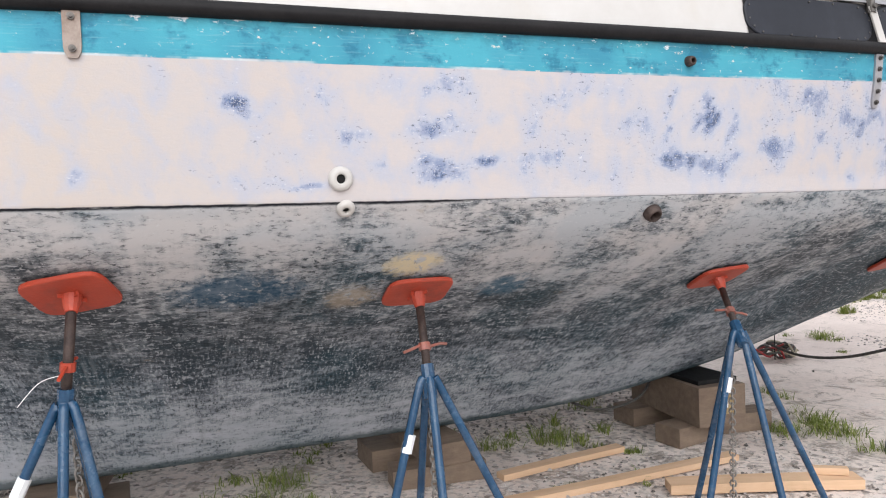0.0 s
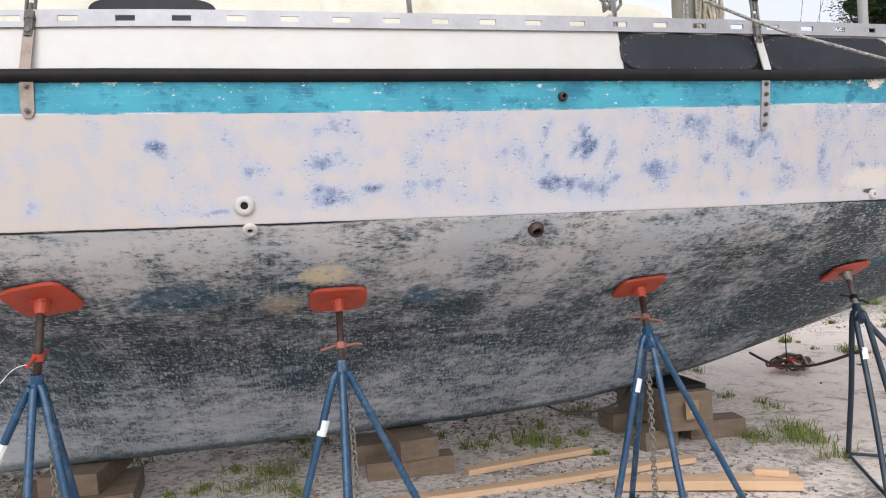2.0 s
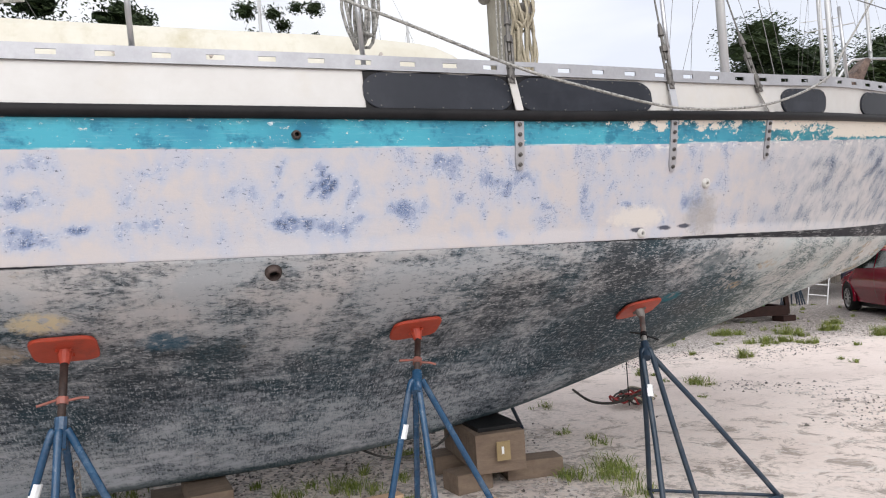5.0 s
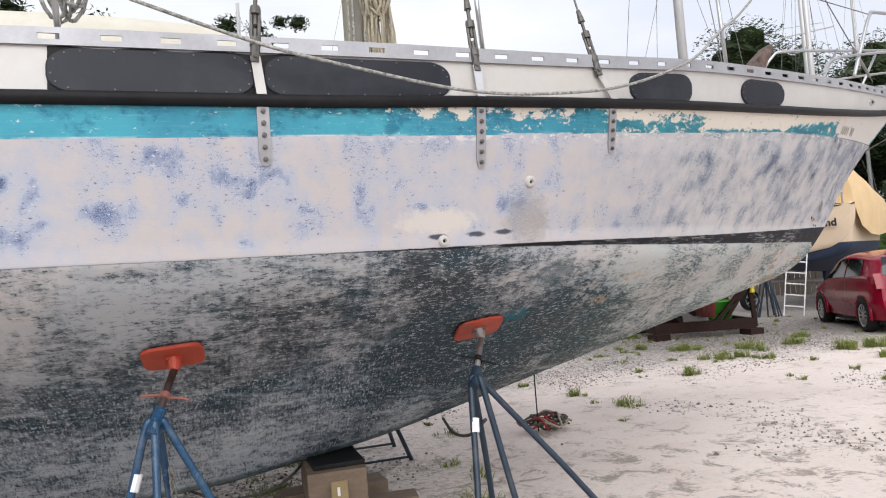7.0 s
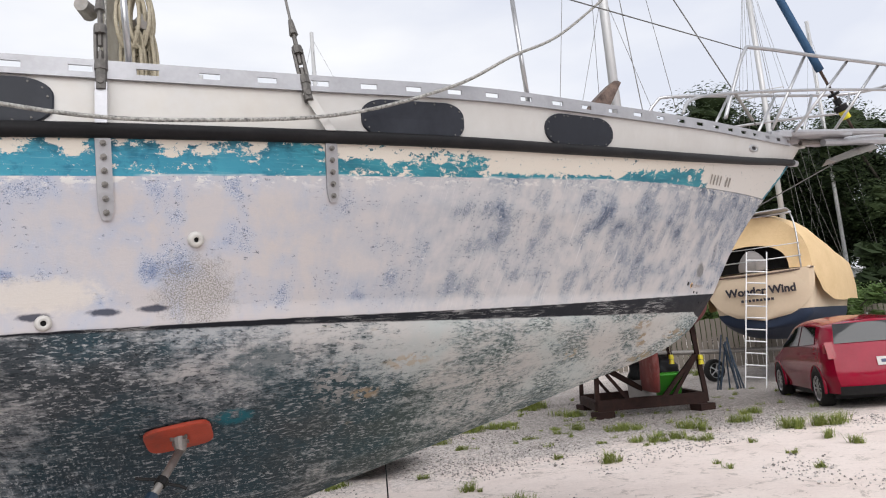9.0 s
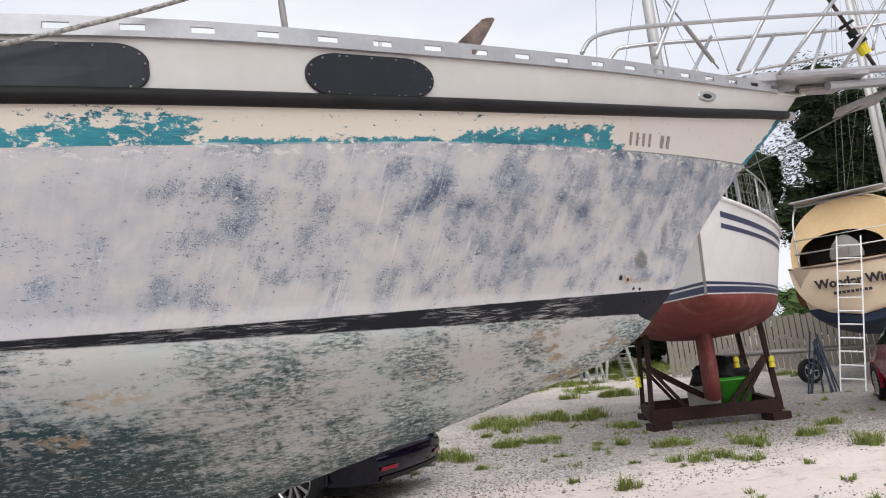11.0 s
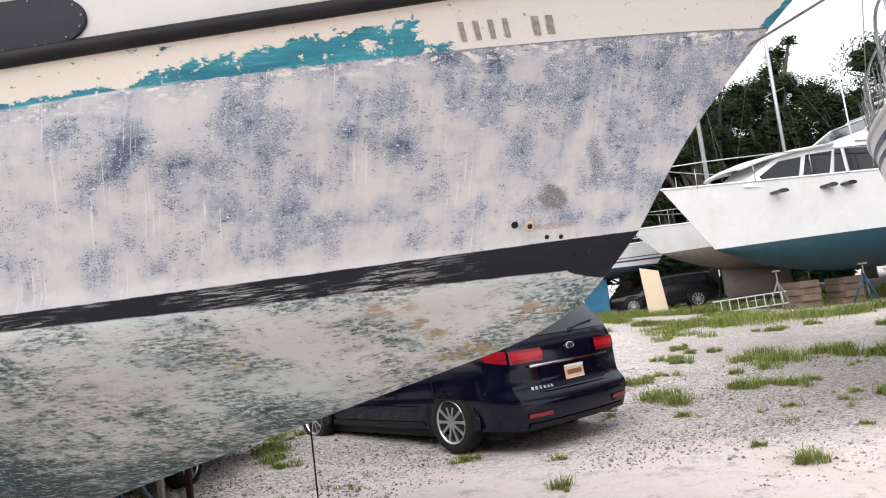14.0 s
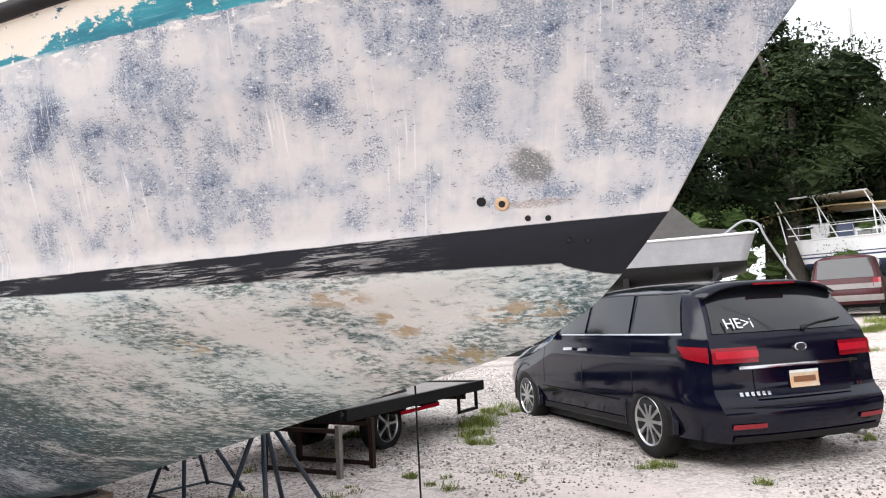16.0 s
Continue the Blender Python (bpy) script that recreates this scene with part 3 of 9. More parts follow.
def tube(bm, pts, r, n=8, r1=None, closed=False):
    """A round bar along pts, from radius r to r1."""
    pts = [Vector(p) for p in pts]
    r1 = r if r1 is None else r1
    rings, side = [], None
    for i, p in enumerate(pts):
        d = (pts[(i + 1) % len(pts)] if closed or i + 1 < len(pts) else p) - (pts[i - 1] if closed or i else p)
        d = d.normalized() if d.length else Vector((0, 0, 1))
        if side is None:
            side = d.orthogonal().normalized()
        side = (side - d * side.dot(d)).normalized()
        up = d.cross(side)
        rr = r + (r1 - r) * i / max(1, len(pts) - 1)
        rings.append([bm.verts.new(p + (side * math.cos(2 * math.pi * k / n) + up * math.sin(2 * math.pi * k / n)) * rr) for k in range(n)])
    last = len(rings) if closed else len(rings) - 1
    for i in range(last):
        a, b = rings[i], rings[(i + 1) % len(rings)]
        for k in range(n):
            bm.faces.new((a[k], a[(k + 1) % n], b[(k + 1) % n], b[k]))
    if not closed:
        bm.faces.new(rings[0][::-1])
        bm.faces.new(rings[-1])
    return bm


def rod(pts, r, n=8, r1=None, closed=False):
    return tube(bmesh.new(), pts, r, n, r1, closed)


def curve_pts(pts, steps=8):
    """A smooth line through pts."""
    pts = [Vector(p) for p in pts]
    out = []
    for i in range(len(pts) - 1):
        p0, p1, p2, p3 = pts[max(i - 1, 0)], pts[i], pts[i + 1], pts[min(i + 2, len(pts) - 1)]
        for k in range(steps):
            t = k / steps
            out.append(0.5 * ((2 * p1) + (p2 - p0) * t + (2 * p0 - 5 * p1 + 4 * p2 - p3) * t * t + (3 * p1 - p0 - 3 * p2 + p3) * t ** 3))
    return out + [pts[-1]]


def ramp1(knots, x):
    """A smooth line through knots of (x, y)."""
    if x <= knots[0][0]:
        return knots[0][1]
    for i in range(len(knots) - 1):
        (x0, y0), (x1, y1) = knots[i], knots[i + 1]
        if x <= x1:
            ya, xa = (knots[i - 1][1], knots[i - 1][0]) if i else (y0 - (y1 - y0), x0 - (x1 - x0))
            yb, xb = (knots[i + 2][1], knots[i + 2][0]) if i + 2 < len(knots) else (y1 + (y1 - y0), x1 + (x1 - x0))
            m0, m1, h, t = (y1 - ya) / (x1 - xa), (yb - y0) / (xb - x0), x1 - x0, (x - x0) / (x1 - x0)
            return (2 * t ** 3 - 3 * t * t + 1) * y0 + (t ** 3 - 2 * t * t + t) * h * m0 + (3 * t * t - 2 * t ** 3) * y1 + (t ** 3 - t * t) * h * m1
    return knots[-1][1]


def loft(bm, rows, closed=False, caps=False):
    """Quads between rows of points of equal number."""
    vs = [[bm.verts.new(p) for p in r] for r in rows]
    for a, b in zip(vs, vs[1:]):
        n = len(a)
        for k in range(n if closed else n - 1):
            try:
                bm.faces.new((a[k], a[(k + 1) % n], b[(k + 1) % n], b[k]))
            except ValueError:
                pass
    if caps:
        bm.faces.new(vs[0][::-1])
        bm.faces.new(vs[-1])
    return bm


def disc(bm, c, axis, r, depth, n=14, r2=None):
    axis = Vector(axis).normalized()
    return tube(bm, [Vector(c) - axis * depth / 2, Vector(c) + axis * depth / 2], r, n, r2)


def clean(bm, d=1e-4):
    bmesh.ops.remove_doubles(bm, verts=bm.verts[:], dist=d)
    bmesh.ops.recalc_face_normals(bm, faces=bm.faces[:])
    return bm


def clamp(v, a=0.0, b=1.0):
    return max(a, min(b, v))


def sstep(a, b, v):
    t = clamp((v - a) / (b - a))
    return t * t * (3 - 2 * t)

# ---- the sailboat: lines of the hull ----
CL = 2.13  # the centre plane
STERN = -4.3
WL = [(-5, 1.74), (-2, 1.70), (0, 1.67), (2.2, 1.648), (4, 1.652), (5.5, 1.665), (7.31, 1.715)]
RAIL = [(-5, 2.34), (-2, 2.28), (-0.5, 2.258), (0.9, 2.25), (2.6, 2.265), (3.4, 2.30), (4.2, 2.338), (5.03, 2.391), (5.67, 2.433), (6.4, 2.487), (6.9, 2.541), (7.5, 2.614), (8.13, 2.703), (8.25, 2.72)]
TEAL = [(-5, 2.19), (-1.3, 2.12), (0, 2.103), (1.4, 2.10), (3, 2.135), (4.1, 2.185), (5.3, 2.265), (6.1, 2.32), (7.3, 2.39), (7.9, 2.42)]
TOE = [(-5, 2.54), (-1.4, 2.475), (0, 2.465), (1.5, 2.462), (3.1, 2.485), (4.2, 2.53), (5.02, 2.59), (5.7, 2.629), (6.43, 2.672), (6.93, 2.713), (7.48, 2.768), (7.8, 2.795), (8.5, 2.862)]
STEM = [(1.715, 7.31), (2.06, 7.56), (2.41, 7.90), (2.66, 8.18), (2.92, 8.42)]
KEEL = [(-2.2, 0.26), (0, 0.27), (1.4, 0.285), (2.2, 0.33), (2.7, 0.40), (3.2, 0.475), (3.6, 0.56), (4.27, 0.715), (5.38, 0.985), (5.85, 1.10), (6.4, 1.235), (6.8, 1.34), (7.03, 1.45), (7.15, 1.55), (7.31, 1.715)]
BEAM = [(0, 0), (0.4, 0.28), (1, 0.66), (1.6, 1.0), (2.4, 1.34), (3.4, 1.71), (4.15, 1.895), (5.1, 2.06), (6.3, 2.165), (7.5, 2.19), (8.5, 2.17), (10, 2.0), (11.6, 1.62)]
G_MID = [(0, 0), (0.25, 0.20), (0.5, 0.43), (0.6, 0.545), (0.77, 0.79), (0.9, 0.935), (1, 1)]
G_BOW = [(0, 0), (0.18, 0.30), (0.36, 0.49), (0.5, 0.645), (0.66, 0.83), (0.85, 0.96), (1, 1)]


def half_top(x, z):
    """Half breadth above the waterline."""
    d = max(0.0, ramp1(STEM, z) - x)
    up = clamp((z - ramp1(WL, x)) / 0.45)
    return ramp1(BEAM, d) * (1 - 0.125 * (1 - up) * math.exp(-((d - 0.6) / 2.2) ** 2)) - 0.035 * (1 - up) * sstep(3, 5, d)


def half_low(x, tau):
    """Half breadth under the waterline, tau from the keel up."""
    b = half_top(min(x, 7.31), ramp1(WL, min(x, 7.31)))
    k = 0.13 * clamp((4.4 - x) / 1.8)
    w = sstep(2.4, 5.2, x)
    g = ramp1(G_MID, tau) * (1 - w) + ramp1(G_BOW, tau) * w
    k = min(k, b)
    return k + (b - k) * g


def skin(x, z):
    """The near side of the hull at x and height z."""
    zw = ramp1(WL, x)
    if z >= zw:
        return Vector((x, CL - half_top(x, z), z))
    zk = ramp1(KEEL, x)
    return Vector((x, CL - half_low(x, clamp((z - zk) / max(1e-3, zw - zk))), z))


def skin_normal(x, z):
    a, b, c = skin(x, z), skin(x + 0.02, z), skin(x, z + 0.02)
    return (b - a).cross(c - a).normalized()


def bulwark(x, f):
    """The near side above the rubbing strake, f from strake to deck edge."""
    z = ramp1(RAIL, x) * (1 - f) + ramp1(TOE, x) * f
    d = max(0.0, ramp1(STEM, z) - x)
    return Vector((x, CL - max(0.0, ramp1(BEAM, d) - (0.012 + 0.06 * f) * clamp(d / 0.8)), z))


# patches where the blue undercoat shows: x, height, half length, half height, strength
BLUE_AFT = [(0.36, 1.915, 0.04, 0.04, 0.7), (0.19, 1.87, 0.16, 0.03, 0.5), (0.30, 1.775, 0.055, 0.05, 0.8), (0.50, 1.79, 0.05, 0.03, 0.7), (0.76, 1.805, 0.04, 0.03, 0.5),
            (-0.32, 1.985, 0.06, 0.03, 0.6), (-0.1, 1.95, 0.12, 0.06, 0.35), (0.8, 1.99, 0.05, 0.035, 0.5), (0.92, 1.92, 0.07, 0.04, 0.4), (-1.02, 1.925, 0.06, 0.03, 0.5),
            (-1.45, 1.84, 0.09, 0.10, 0.45), (-0.13, 1.725, 0.08, 0.014, 0.7)]
BLUE_MID = [(1.34, 1.785, 0.12, 0.035, 1.2), (1.27, 1.92, 0.03, 0.15, 0.9), (1.46, 1.97, 0.025, 0.09, 0.9), (1.40, 1.94, 0.02, 0.06, 0.55), (1.34, 2.05, 0.07, 0.03, 0.5),
            (1.61, 1.815, 0.04, 0.04, 0.7), (1.86, 1.84, 0.10, 0.045, 0.85), (2.0, 2.04, 0.11, 0.06, 0.4), (2.3, 1.95, 0.2, 0.1, 0.35), (2.75, 1.84, 0.2, 0.06, 0.45),
            (3.1, 1.83, 0.09, 0.03, 0.7), (3.48, 1.83, 0.035, 0.045, 0.8)]
BLUE_BOW = [(4.2, 2.08, 0.06, 0.05, 0.4),
            (5.05, 2.1, 0.08, 0.1, 0.35), (5.75, 2.16, 0.16, 0.12, 0.4), (6.05, 1.86, 0.12, 0.07, 0.5), (6.5, 2.18, 0.1, 0.08, 0.4), (6.1, 2.2, 0.05, 0.07, 0.45),
            (7.2, 1.99, 0.025, 0.05, 0.7)]


def wear_at(x, z, tau, w):
    """Paint left at a place: antifouling, teal, blue undercoat."""
    n1 = noise.noise((x * 1.7, z * 2.6, 3.0))
    n2 = noise.noise((x * 4.3, z * 6.0, 9.0))
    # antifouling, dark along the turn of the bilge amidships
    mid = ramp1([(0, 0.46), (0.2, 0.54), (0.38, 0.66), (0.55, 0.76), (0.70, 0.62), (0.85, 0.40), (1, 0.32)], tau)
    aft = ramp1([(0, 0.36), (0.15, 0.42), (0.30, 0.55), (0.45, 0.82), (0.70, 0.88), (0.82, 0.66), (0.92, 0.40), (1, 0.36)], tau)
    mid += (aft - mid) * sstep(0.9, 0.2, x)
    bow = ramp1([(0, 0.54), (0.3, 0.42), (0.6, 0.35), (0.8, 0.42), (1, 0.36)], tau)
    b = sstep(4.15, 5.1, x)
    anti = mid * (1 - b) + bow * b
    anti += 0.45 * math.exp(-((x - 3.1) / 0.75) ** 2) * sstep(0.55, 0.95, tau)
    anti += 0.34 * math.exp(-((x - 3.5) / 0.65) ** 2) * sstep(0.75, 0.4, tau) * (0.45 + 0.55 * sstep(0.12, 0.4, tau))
    anti += 0.30 * math.exp(-((x - 4.3 - 0.9 * (0.5 - tau)) / 0.75) ** 2) * sstep(0.98, 0.55, tau)
    anti -= 0.20 * math.exp(-((x - 4.3 - 0.35 * tau) / 0.2) ** 2) * sstep(0.3, 0.7, tau)
    anti -= 0.10 * sstep(-1.2, -1.9, x) + 0.30 * sstep(-1.5, -1.75, x) * sstep(1.10, 0.95, z)
    anti += 0.22 * n1 + 0.12 * n2
    # teal band
    n5 = noise.noise((x * 9.0, z * 14.0, 6.0))
    if x < 2.9 - 0.3 * n5:
        teal = 1.25 - 0.75 * sstep(0.78, 1.0, w) * (0.55 + 1.3 * n5)
    elif x < 4.15:
        teal = 1.1 - 0.5 * sstep(0.40, 0.85, w) + 0.55 * n5
        for px in (3.13, 3.30, 3.60, 3.70, 3.89):
            teal -= 1.0 * math.exp(-((x - px) / 0.035) ** 2 - ((w - 0.62) / 0.25) ** 2)
    elif x < 4.95:
        teal = 0.80 - 0.75 * sstep(0.25, 0.75, w) + 0.6 * n5
    elif x < 5.9:
        teal = 1.0 - 1.15 * sstep(0.02, 0.28, w) + 0.25 * n5
    elif x < 6.72:
        k = 0.22 * sstep(5.95, 6.5, x)
        teal = 1.05 - 1.1 * sstep(0.12 + k, 0.55 + k, w) + 0.55 * n5
    else:
        teal = 0.75 * sstep(6.95, 6.72, x) * sstep(0.3, 0.05, w) - 0.2
    if x > 2.9:
        teal += 0.75 * noise.noise((x * 24.0, z * 30.0, 4.0))
    if ramp1(STEM, z) - x < 0.045 + 0.04 * n5:
        teal = 0.95 + 0.5 * n5
    # blue undercoat
    n3 = noise.noise((x * 8.0, z * 10.0, 5.0))
    n4 = noise.noise((x * 17.0, z * 17.0, 2.0))
    blue = 0.16 + 0.14 * sstep(-0.6, 0.2, x) + 0.12 * sstep(4.0, 5.6, x) + (0.16 * n1 + 0.28 * n2 + 0.36 * n3 + 0.2 * n4) * (0.5 + 0.5 * sstep(-0.8, 0.4, x))
    blue += 0.28 * sstep(6.2, 7.2, x) * sstep(1.95, 2.3, z)
    blue *= sstep(0.0, 0.06, z - ramp1(WL, x) - 0.02) * 0.7 + 0.3
    wx, wz = x + 0.05 * noise.noise((x * 11, z * 11, 1.0)), z + 0.04 * noise.noise((x * 11, z * 11, 8.0))
    for px, pz, rx, rz, s in BLUE_AFT + BLUE_MID + BLUE_BOW:
        if abs(x - px) < 2.5 * rx and abs(z - pz) < 2.5 * rz:
            blue += 0.95 * s * (1.0 + 0.4 * n3) * math.exp(-((wx - px) / rx) ** 2 - ((wz - pz) / rz) ** 2)
    return clamp(anti), clamp(teal), clamp(blue)


def build_hull(parent):
    cols = [1 - (1 - i / 430) ** 1.25 for i in range(431)]
    lows, mids, tops = 64, 44, 18
    bm = bmesh.new()
    uv1, uv2 = bm.loops.layers.uv.new("metres"), bm.loops.layers.uv.new("zones")
    wear = bm.verts.layers.float_color.new("wear")
    data = {}
    for side in (-1, 1):
        grid = []
        for s in cols:
            col = []
            xb = STERN + s * (7.31 - STERN)
            zw = ramp1(WL, xb)
            aft = xb < -2.22
            zk = ramp1(KEEL, xb)
            zb = zk if not aft else 0.78 + 0.375 * math.sqrt(max(0.0, 1 - clamp((xb + 2.5) / 0.28) ** 2)) + 0.15 * max(0.0, -2.5 - xb)
            for r in range(lows):
                z = zb + (zw - zb) * (r / lows)
                tau = clamp((z - zk) / max(1e-3, zw - zk))
                h = half_low(xb, tau)
                if xb < -0.8:
                    h *= 1 - 0.9 * sstep(1.58, 0.95, z) * clamp((-0.8 - xb) / 1.45) ** 1.3
                    h = max(h, 0.05 + 0.06 * clamp((xb + 2.44) / 0.6))
                if aft:
                    h *= min(1.0, ((z - zb) / 0.10) ** 0.5)
                elif r == 0 and xb < 4.3:
                    h *= 0.75
                col.append((xb, h, z, r / lows, tau, 0.0))
            for r in range(mids + tops + 1):
                f, g, x = min(1.0, r / mids), max(0.0, (r - mids) / tops), xb
                for _ in range(5):
                    z = ramp1(WL, min(x, 7.31)) * (1 - f) + ramp1(TEAL, x) * f
                    z = z * (1 - g) + ramp1(RAIL, x) * g
                    x = STERN + s * (ramp1(STEM, z) - STERN)
                col.append((x, half_top(x, z), z, 1 + f + g, 1.0, g))
            vs = []
            for x, h, z, zone, tau, g in col:
                v = bm.verts.new((x, CL + side * h, z))
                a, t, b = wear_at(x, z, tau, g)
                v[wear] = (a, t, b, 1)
                data[v] = (x, z - ramp1(WL, min(x, 7.31)), zone)
                vs.append(v)
            grid.append(vs)
        for a, b in zip(grid, grid[1:]):
            for k in range(len(a) - 1):
                q = (a[k], b[k], b[k + 1], a[k + 1])
                f = bm.faces.new(q if side < 0 else q[::-1])
                for lp in f.loops:
                    x, hz, zone = data[lp.vert]
                    lp[uv1].uv, lp[uv2].uv = (x, hz), (x, zone)
        # keel sole and transom edges
        if side < 0:
            first = grid
        else:
            for i in range(len(cols) - 1):
                if (first[i][0].co - grid[i][0].co).length > 1e-4:
                    f = bm.faces.new((first[i][0], grid[i][0], grid[i + 1][0], first[i + 1][0]))
                    for lp in f.loops:
                        x, hz, zone = data[lp.vert]
                        lp[uv1].uv, lp[uv2].uv = (x, hz), (x, zone)
            for k in range(len(grid[0]) - 1):
                bm.faces.new((first[0][k], first[0][k + 1], grid[0][k + 1], grid[0][k]))
    bmesh.ops.remove_doubles(bm, verts=[v for v in bm.verts if abs(v.co.y - CL) < 0.002], dist=1e-4)
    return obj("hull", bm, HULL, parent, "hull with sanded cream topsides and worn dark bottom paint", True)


boat = thing("sailboat", "old cruising sailboat hauled out, half-sanded hull propped on stands", "sailboat")
hull = build_hull(boat)

# bulwark strake between the rubbing strake and the deck edge, both sides, and the deck
xs_line = [STERN + (8.415 - STERN) * (i / 160) for i in range(161)]
for side in (-1, 1):
    rows = []
    for f in (0, 0.25, 0.5, 0.75, 1.0):
        row = []
        for x in xs_line:
            x = min(x, ramp1(STEM, ramp1(RAIL, x) * (1 - f) + ramp1(TOE, x) * f))
            p = bulwark(x, f)
            row.append(p if side < 0 else Vector((p.x, 2 * CL - p.y, p.z)))
        rows.append(row)
    part("bulwark", clean(loft(bmesh.new(), rows)), WHITE, boat, "off-white gelcoat strake under the deck edge", True)
bm = bmesh.new()
loft(bm, [[Vector((p.x, p.y + 0.004, p.z - 0.012)) for p in [bulwark(x, 1.0) for x in xs_line]], [Vector((x, CL, ramp1(TOE, x) + 0.03)) for x in xs_line],
          [Vector((p.x, 2 * CL - p.y - 0.004, p.z - 0.012)) for p in [bulwark(x, 1.0) for x in xs_line]]])
part("deck", clean(bm), DECK, boat, "weathered grey-white deck", True)
bm = bmesh.new()
for side in (-1, 1):
    pts = [bulwark(min(x, ramp1(STEM, ramp1(RAIL, x)) + 0.004), -0.02) for x in xs_line if x < 8.26]
    pts = [Vector((p.x, (p.y if side < 0 else 2 * CL - p.y) + side * 0.012, p.z)) for p in pts]
    tube(bm, pts, 0.027, 10)
part("rub_rail", bm, BLACKRUB, boat, "black rubber rubbing strake", True)


bm = bmesh.new()
disc(bm, bulwark(8.235, -0.02) + Vector((0.02, 0.0, 0.0)), (1, 0.25, 0), 0.033, 0.10, 12, 0.026)
part("strake_cap", bm, ALU, boat, "grey end cap on the rubbing strake", True)


def toe_rail(parent):
    """A perforated aluminium toe rail with real slots."""
    bm = bmesh.new()
    n = int((8.30 - STERN) / 0.207)
    lo, hi = (-0.008, 0.012), (0.034, 0.056)
    for side in (-1, 1):
        def at(x, dz, out):
            p = bulwark(x, 1.0)
            q = Vector((p.x, p.y - out, p.z + dz))
            return q if side < 0 else Vector((q.x, 2 * CL - q.y, q.z))
        fine = [STERN + 0.207 * i / 2 for i in range(2 * n + 1)]
        for a, b in (lo, hi):
            loft(bm, [[at(x, a, 0.012), at(x, b, 0.012), at(x, b, 0.004), at(x, a, 0.004)] for x in fine], True)
        loft(bm, [[at(x, -0.010, 0.016), at(x, -0.004, 0.016), at(x, -0.004, -0.05), at(x, -0.010, -0.05)] for x in fine], True)
        for i in range(n):
            x0, x1 = STERN + 0.207 * i, STERN + 0.207 * i + 0.135
            loft(bm, [[at(x, 0.012, 0.012), at(x, 0.034, 0.012), at(x, 0.034, 0.004), at(x, 0.012, 0.004)] for x in (x0, (x0 + x1) / 2, x1)], True)
    return part("toe_rail", clean(bm), ALU, parent, "grey perforated aluminium toe rail", False)


toe_rail(boat)


def deadlight(parent, x0, x1, f0, f1, r=0.5, bolts=True):
    """A dark acrylic panel screwed over a port in the bulwark."""
    def at(x, f, out):
        p, a, b = bulwark(x, f), bulwark(x + 0.02, f), bulwark(x, f + 0.05)
        return p + (a - p).cross(b - p).normalized() * out
    ring = []
    rx, ry = 0.24 * r, 0.5 * min(1.0, r * 1.9) * (f1 - f0)
    for cx, cy, a0 in ((1, 1, 0), (-1, 1, 90), (-1, -1, 180), (1, -1, 270)):
        for k in range(12):
            a = radians(a0 + 90 * k / 11)
            ring.append(((x0 + x1) / 2 + cx * ((x1 - x0) / 2 - rx) + rx * math.cos(a), (f0 + f1) / 2 + cy * ((f1 - f0) / 2 - ry) + ry * math.sin(a)))
    bm = bmesh.new()
    rows = []
    for k, out in ((1.0, 0.0), (1.0, 0.008), (0.985, 0.011)):
        rows.append([at((x0 + x1) / 2 + (x - (x0 + x1) / 2) * k, (f0 + f1) / 2 + (f - (f0 + f1) / 2) * k, out) for x, f in ring])
    loft(bm, rows, True)
    # face laid over the curve of the side
    n = 14
    inner = rows[-1]
    top = [at(x0 + (x1 - x0) * (0.03 + 0.94 * i / n), (f0 + f1) / 2, 0.0115) for i in range(n + 1)]
    vs = [bm.verts.new(p) for p in top]
    rim = [v for v in bm.verts][2 * 48:3 * 48]
    for k in range(48):
        a, b = rim[k], rim[(k + 1) % 48]
        ia = min(range(n + 1), key=lambda i: abs(top[i].x - a.co.x))
        ib = min(range(n + 1), key=lambda i: abs(top[i].x - b.co.x))
        if ia == ib:
            bm.faces.new((a, b, vs[ia]))
        else:
            bm.faces.new((a, b, vs[ib], vs[ia]))
    w = part("deadlight", clean(bm), SMOKE, parent, "dark acrylic port cover screwed to the side", False)
    if bolts:
        one = None
        marks = [ring[k] for k in range(0, 48, 4)] + [(x0 + (x1 - x0) * t, f) for t in (0.3, 0.5, 0.7) for f in (f0, f1)]
        for x, f in marks:
            x, f = (x0 + x1) / 2 + (x - (x0 + x1) / 2) * 0.955, (f0 + f1) / 2 + (f - (f0 + f1) / 2) * 0.86
            p = at(x, f, 0.012)
            if one is None:
                bs = bmesh.new()
                disc(bs, (0, 0, 0), (0, 1, 0), 0.0038, 0.005, 8)
                one = part("screw", bs, DULLBOLT, w)
                one.location = p
            else:
                share("screw", one, w, Matrix.Translation(p))
    return w


bm = bmesh.new()
loft(bm, [[bulwark(x, f) + Vector((0, -0.004, 0)) for f in (0.02, 0.3, 0.6, 0.93 + 0.02 * math.sin(x * 23))] for x in [1.66 + 0.95 * k / 24 for k in range(25)]])
part("black_bedding", bm, BLACKRUB, boat, "smeared black sealant round the port covers")
deadlight(boat, 1.655, 2.385, 0.07, 0.90, 0.42)
deadlight(boat, 2.42, 3.245, 0.07, 0.90, 0.42)
deadlight(boat, 4.315, 4.81, 0.04, 0.86, 0.42)
deadlight(boat, 5.30, 5.795, 0.07, 0.88, 0.5)


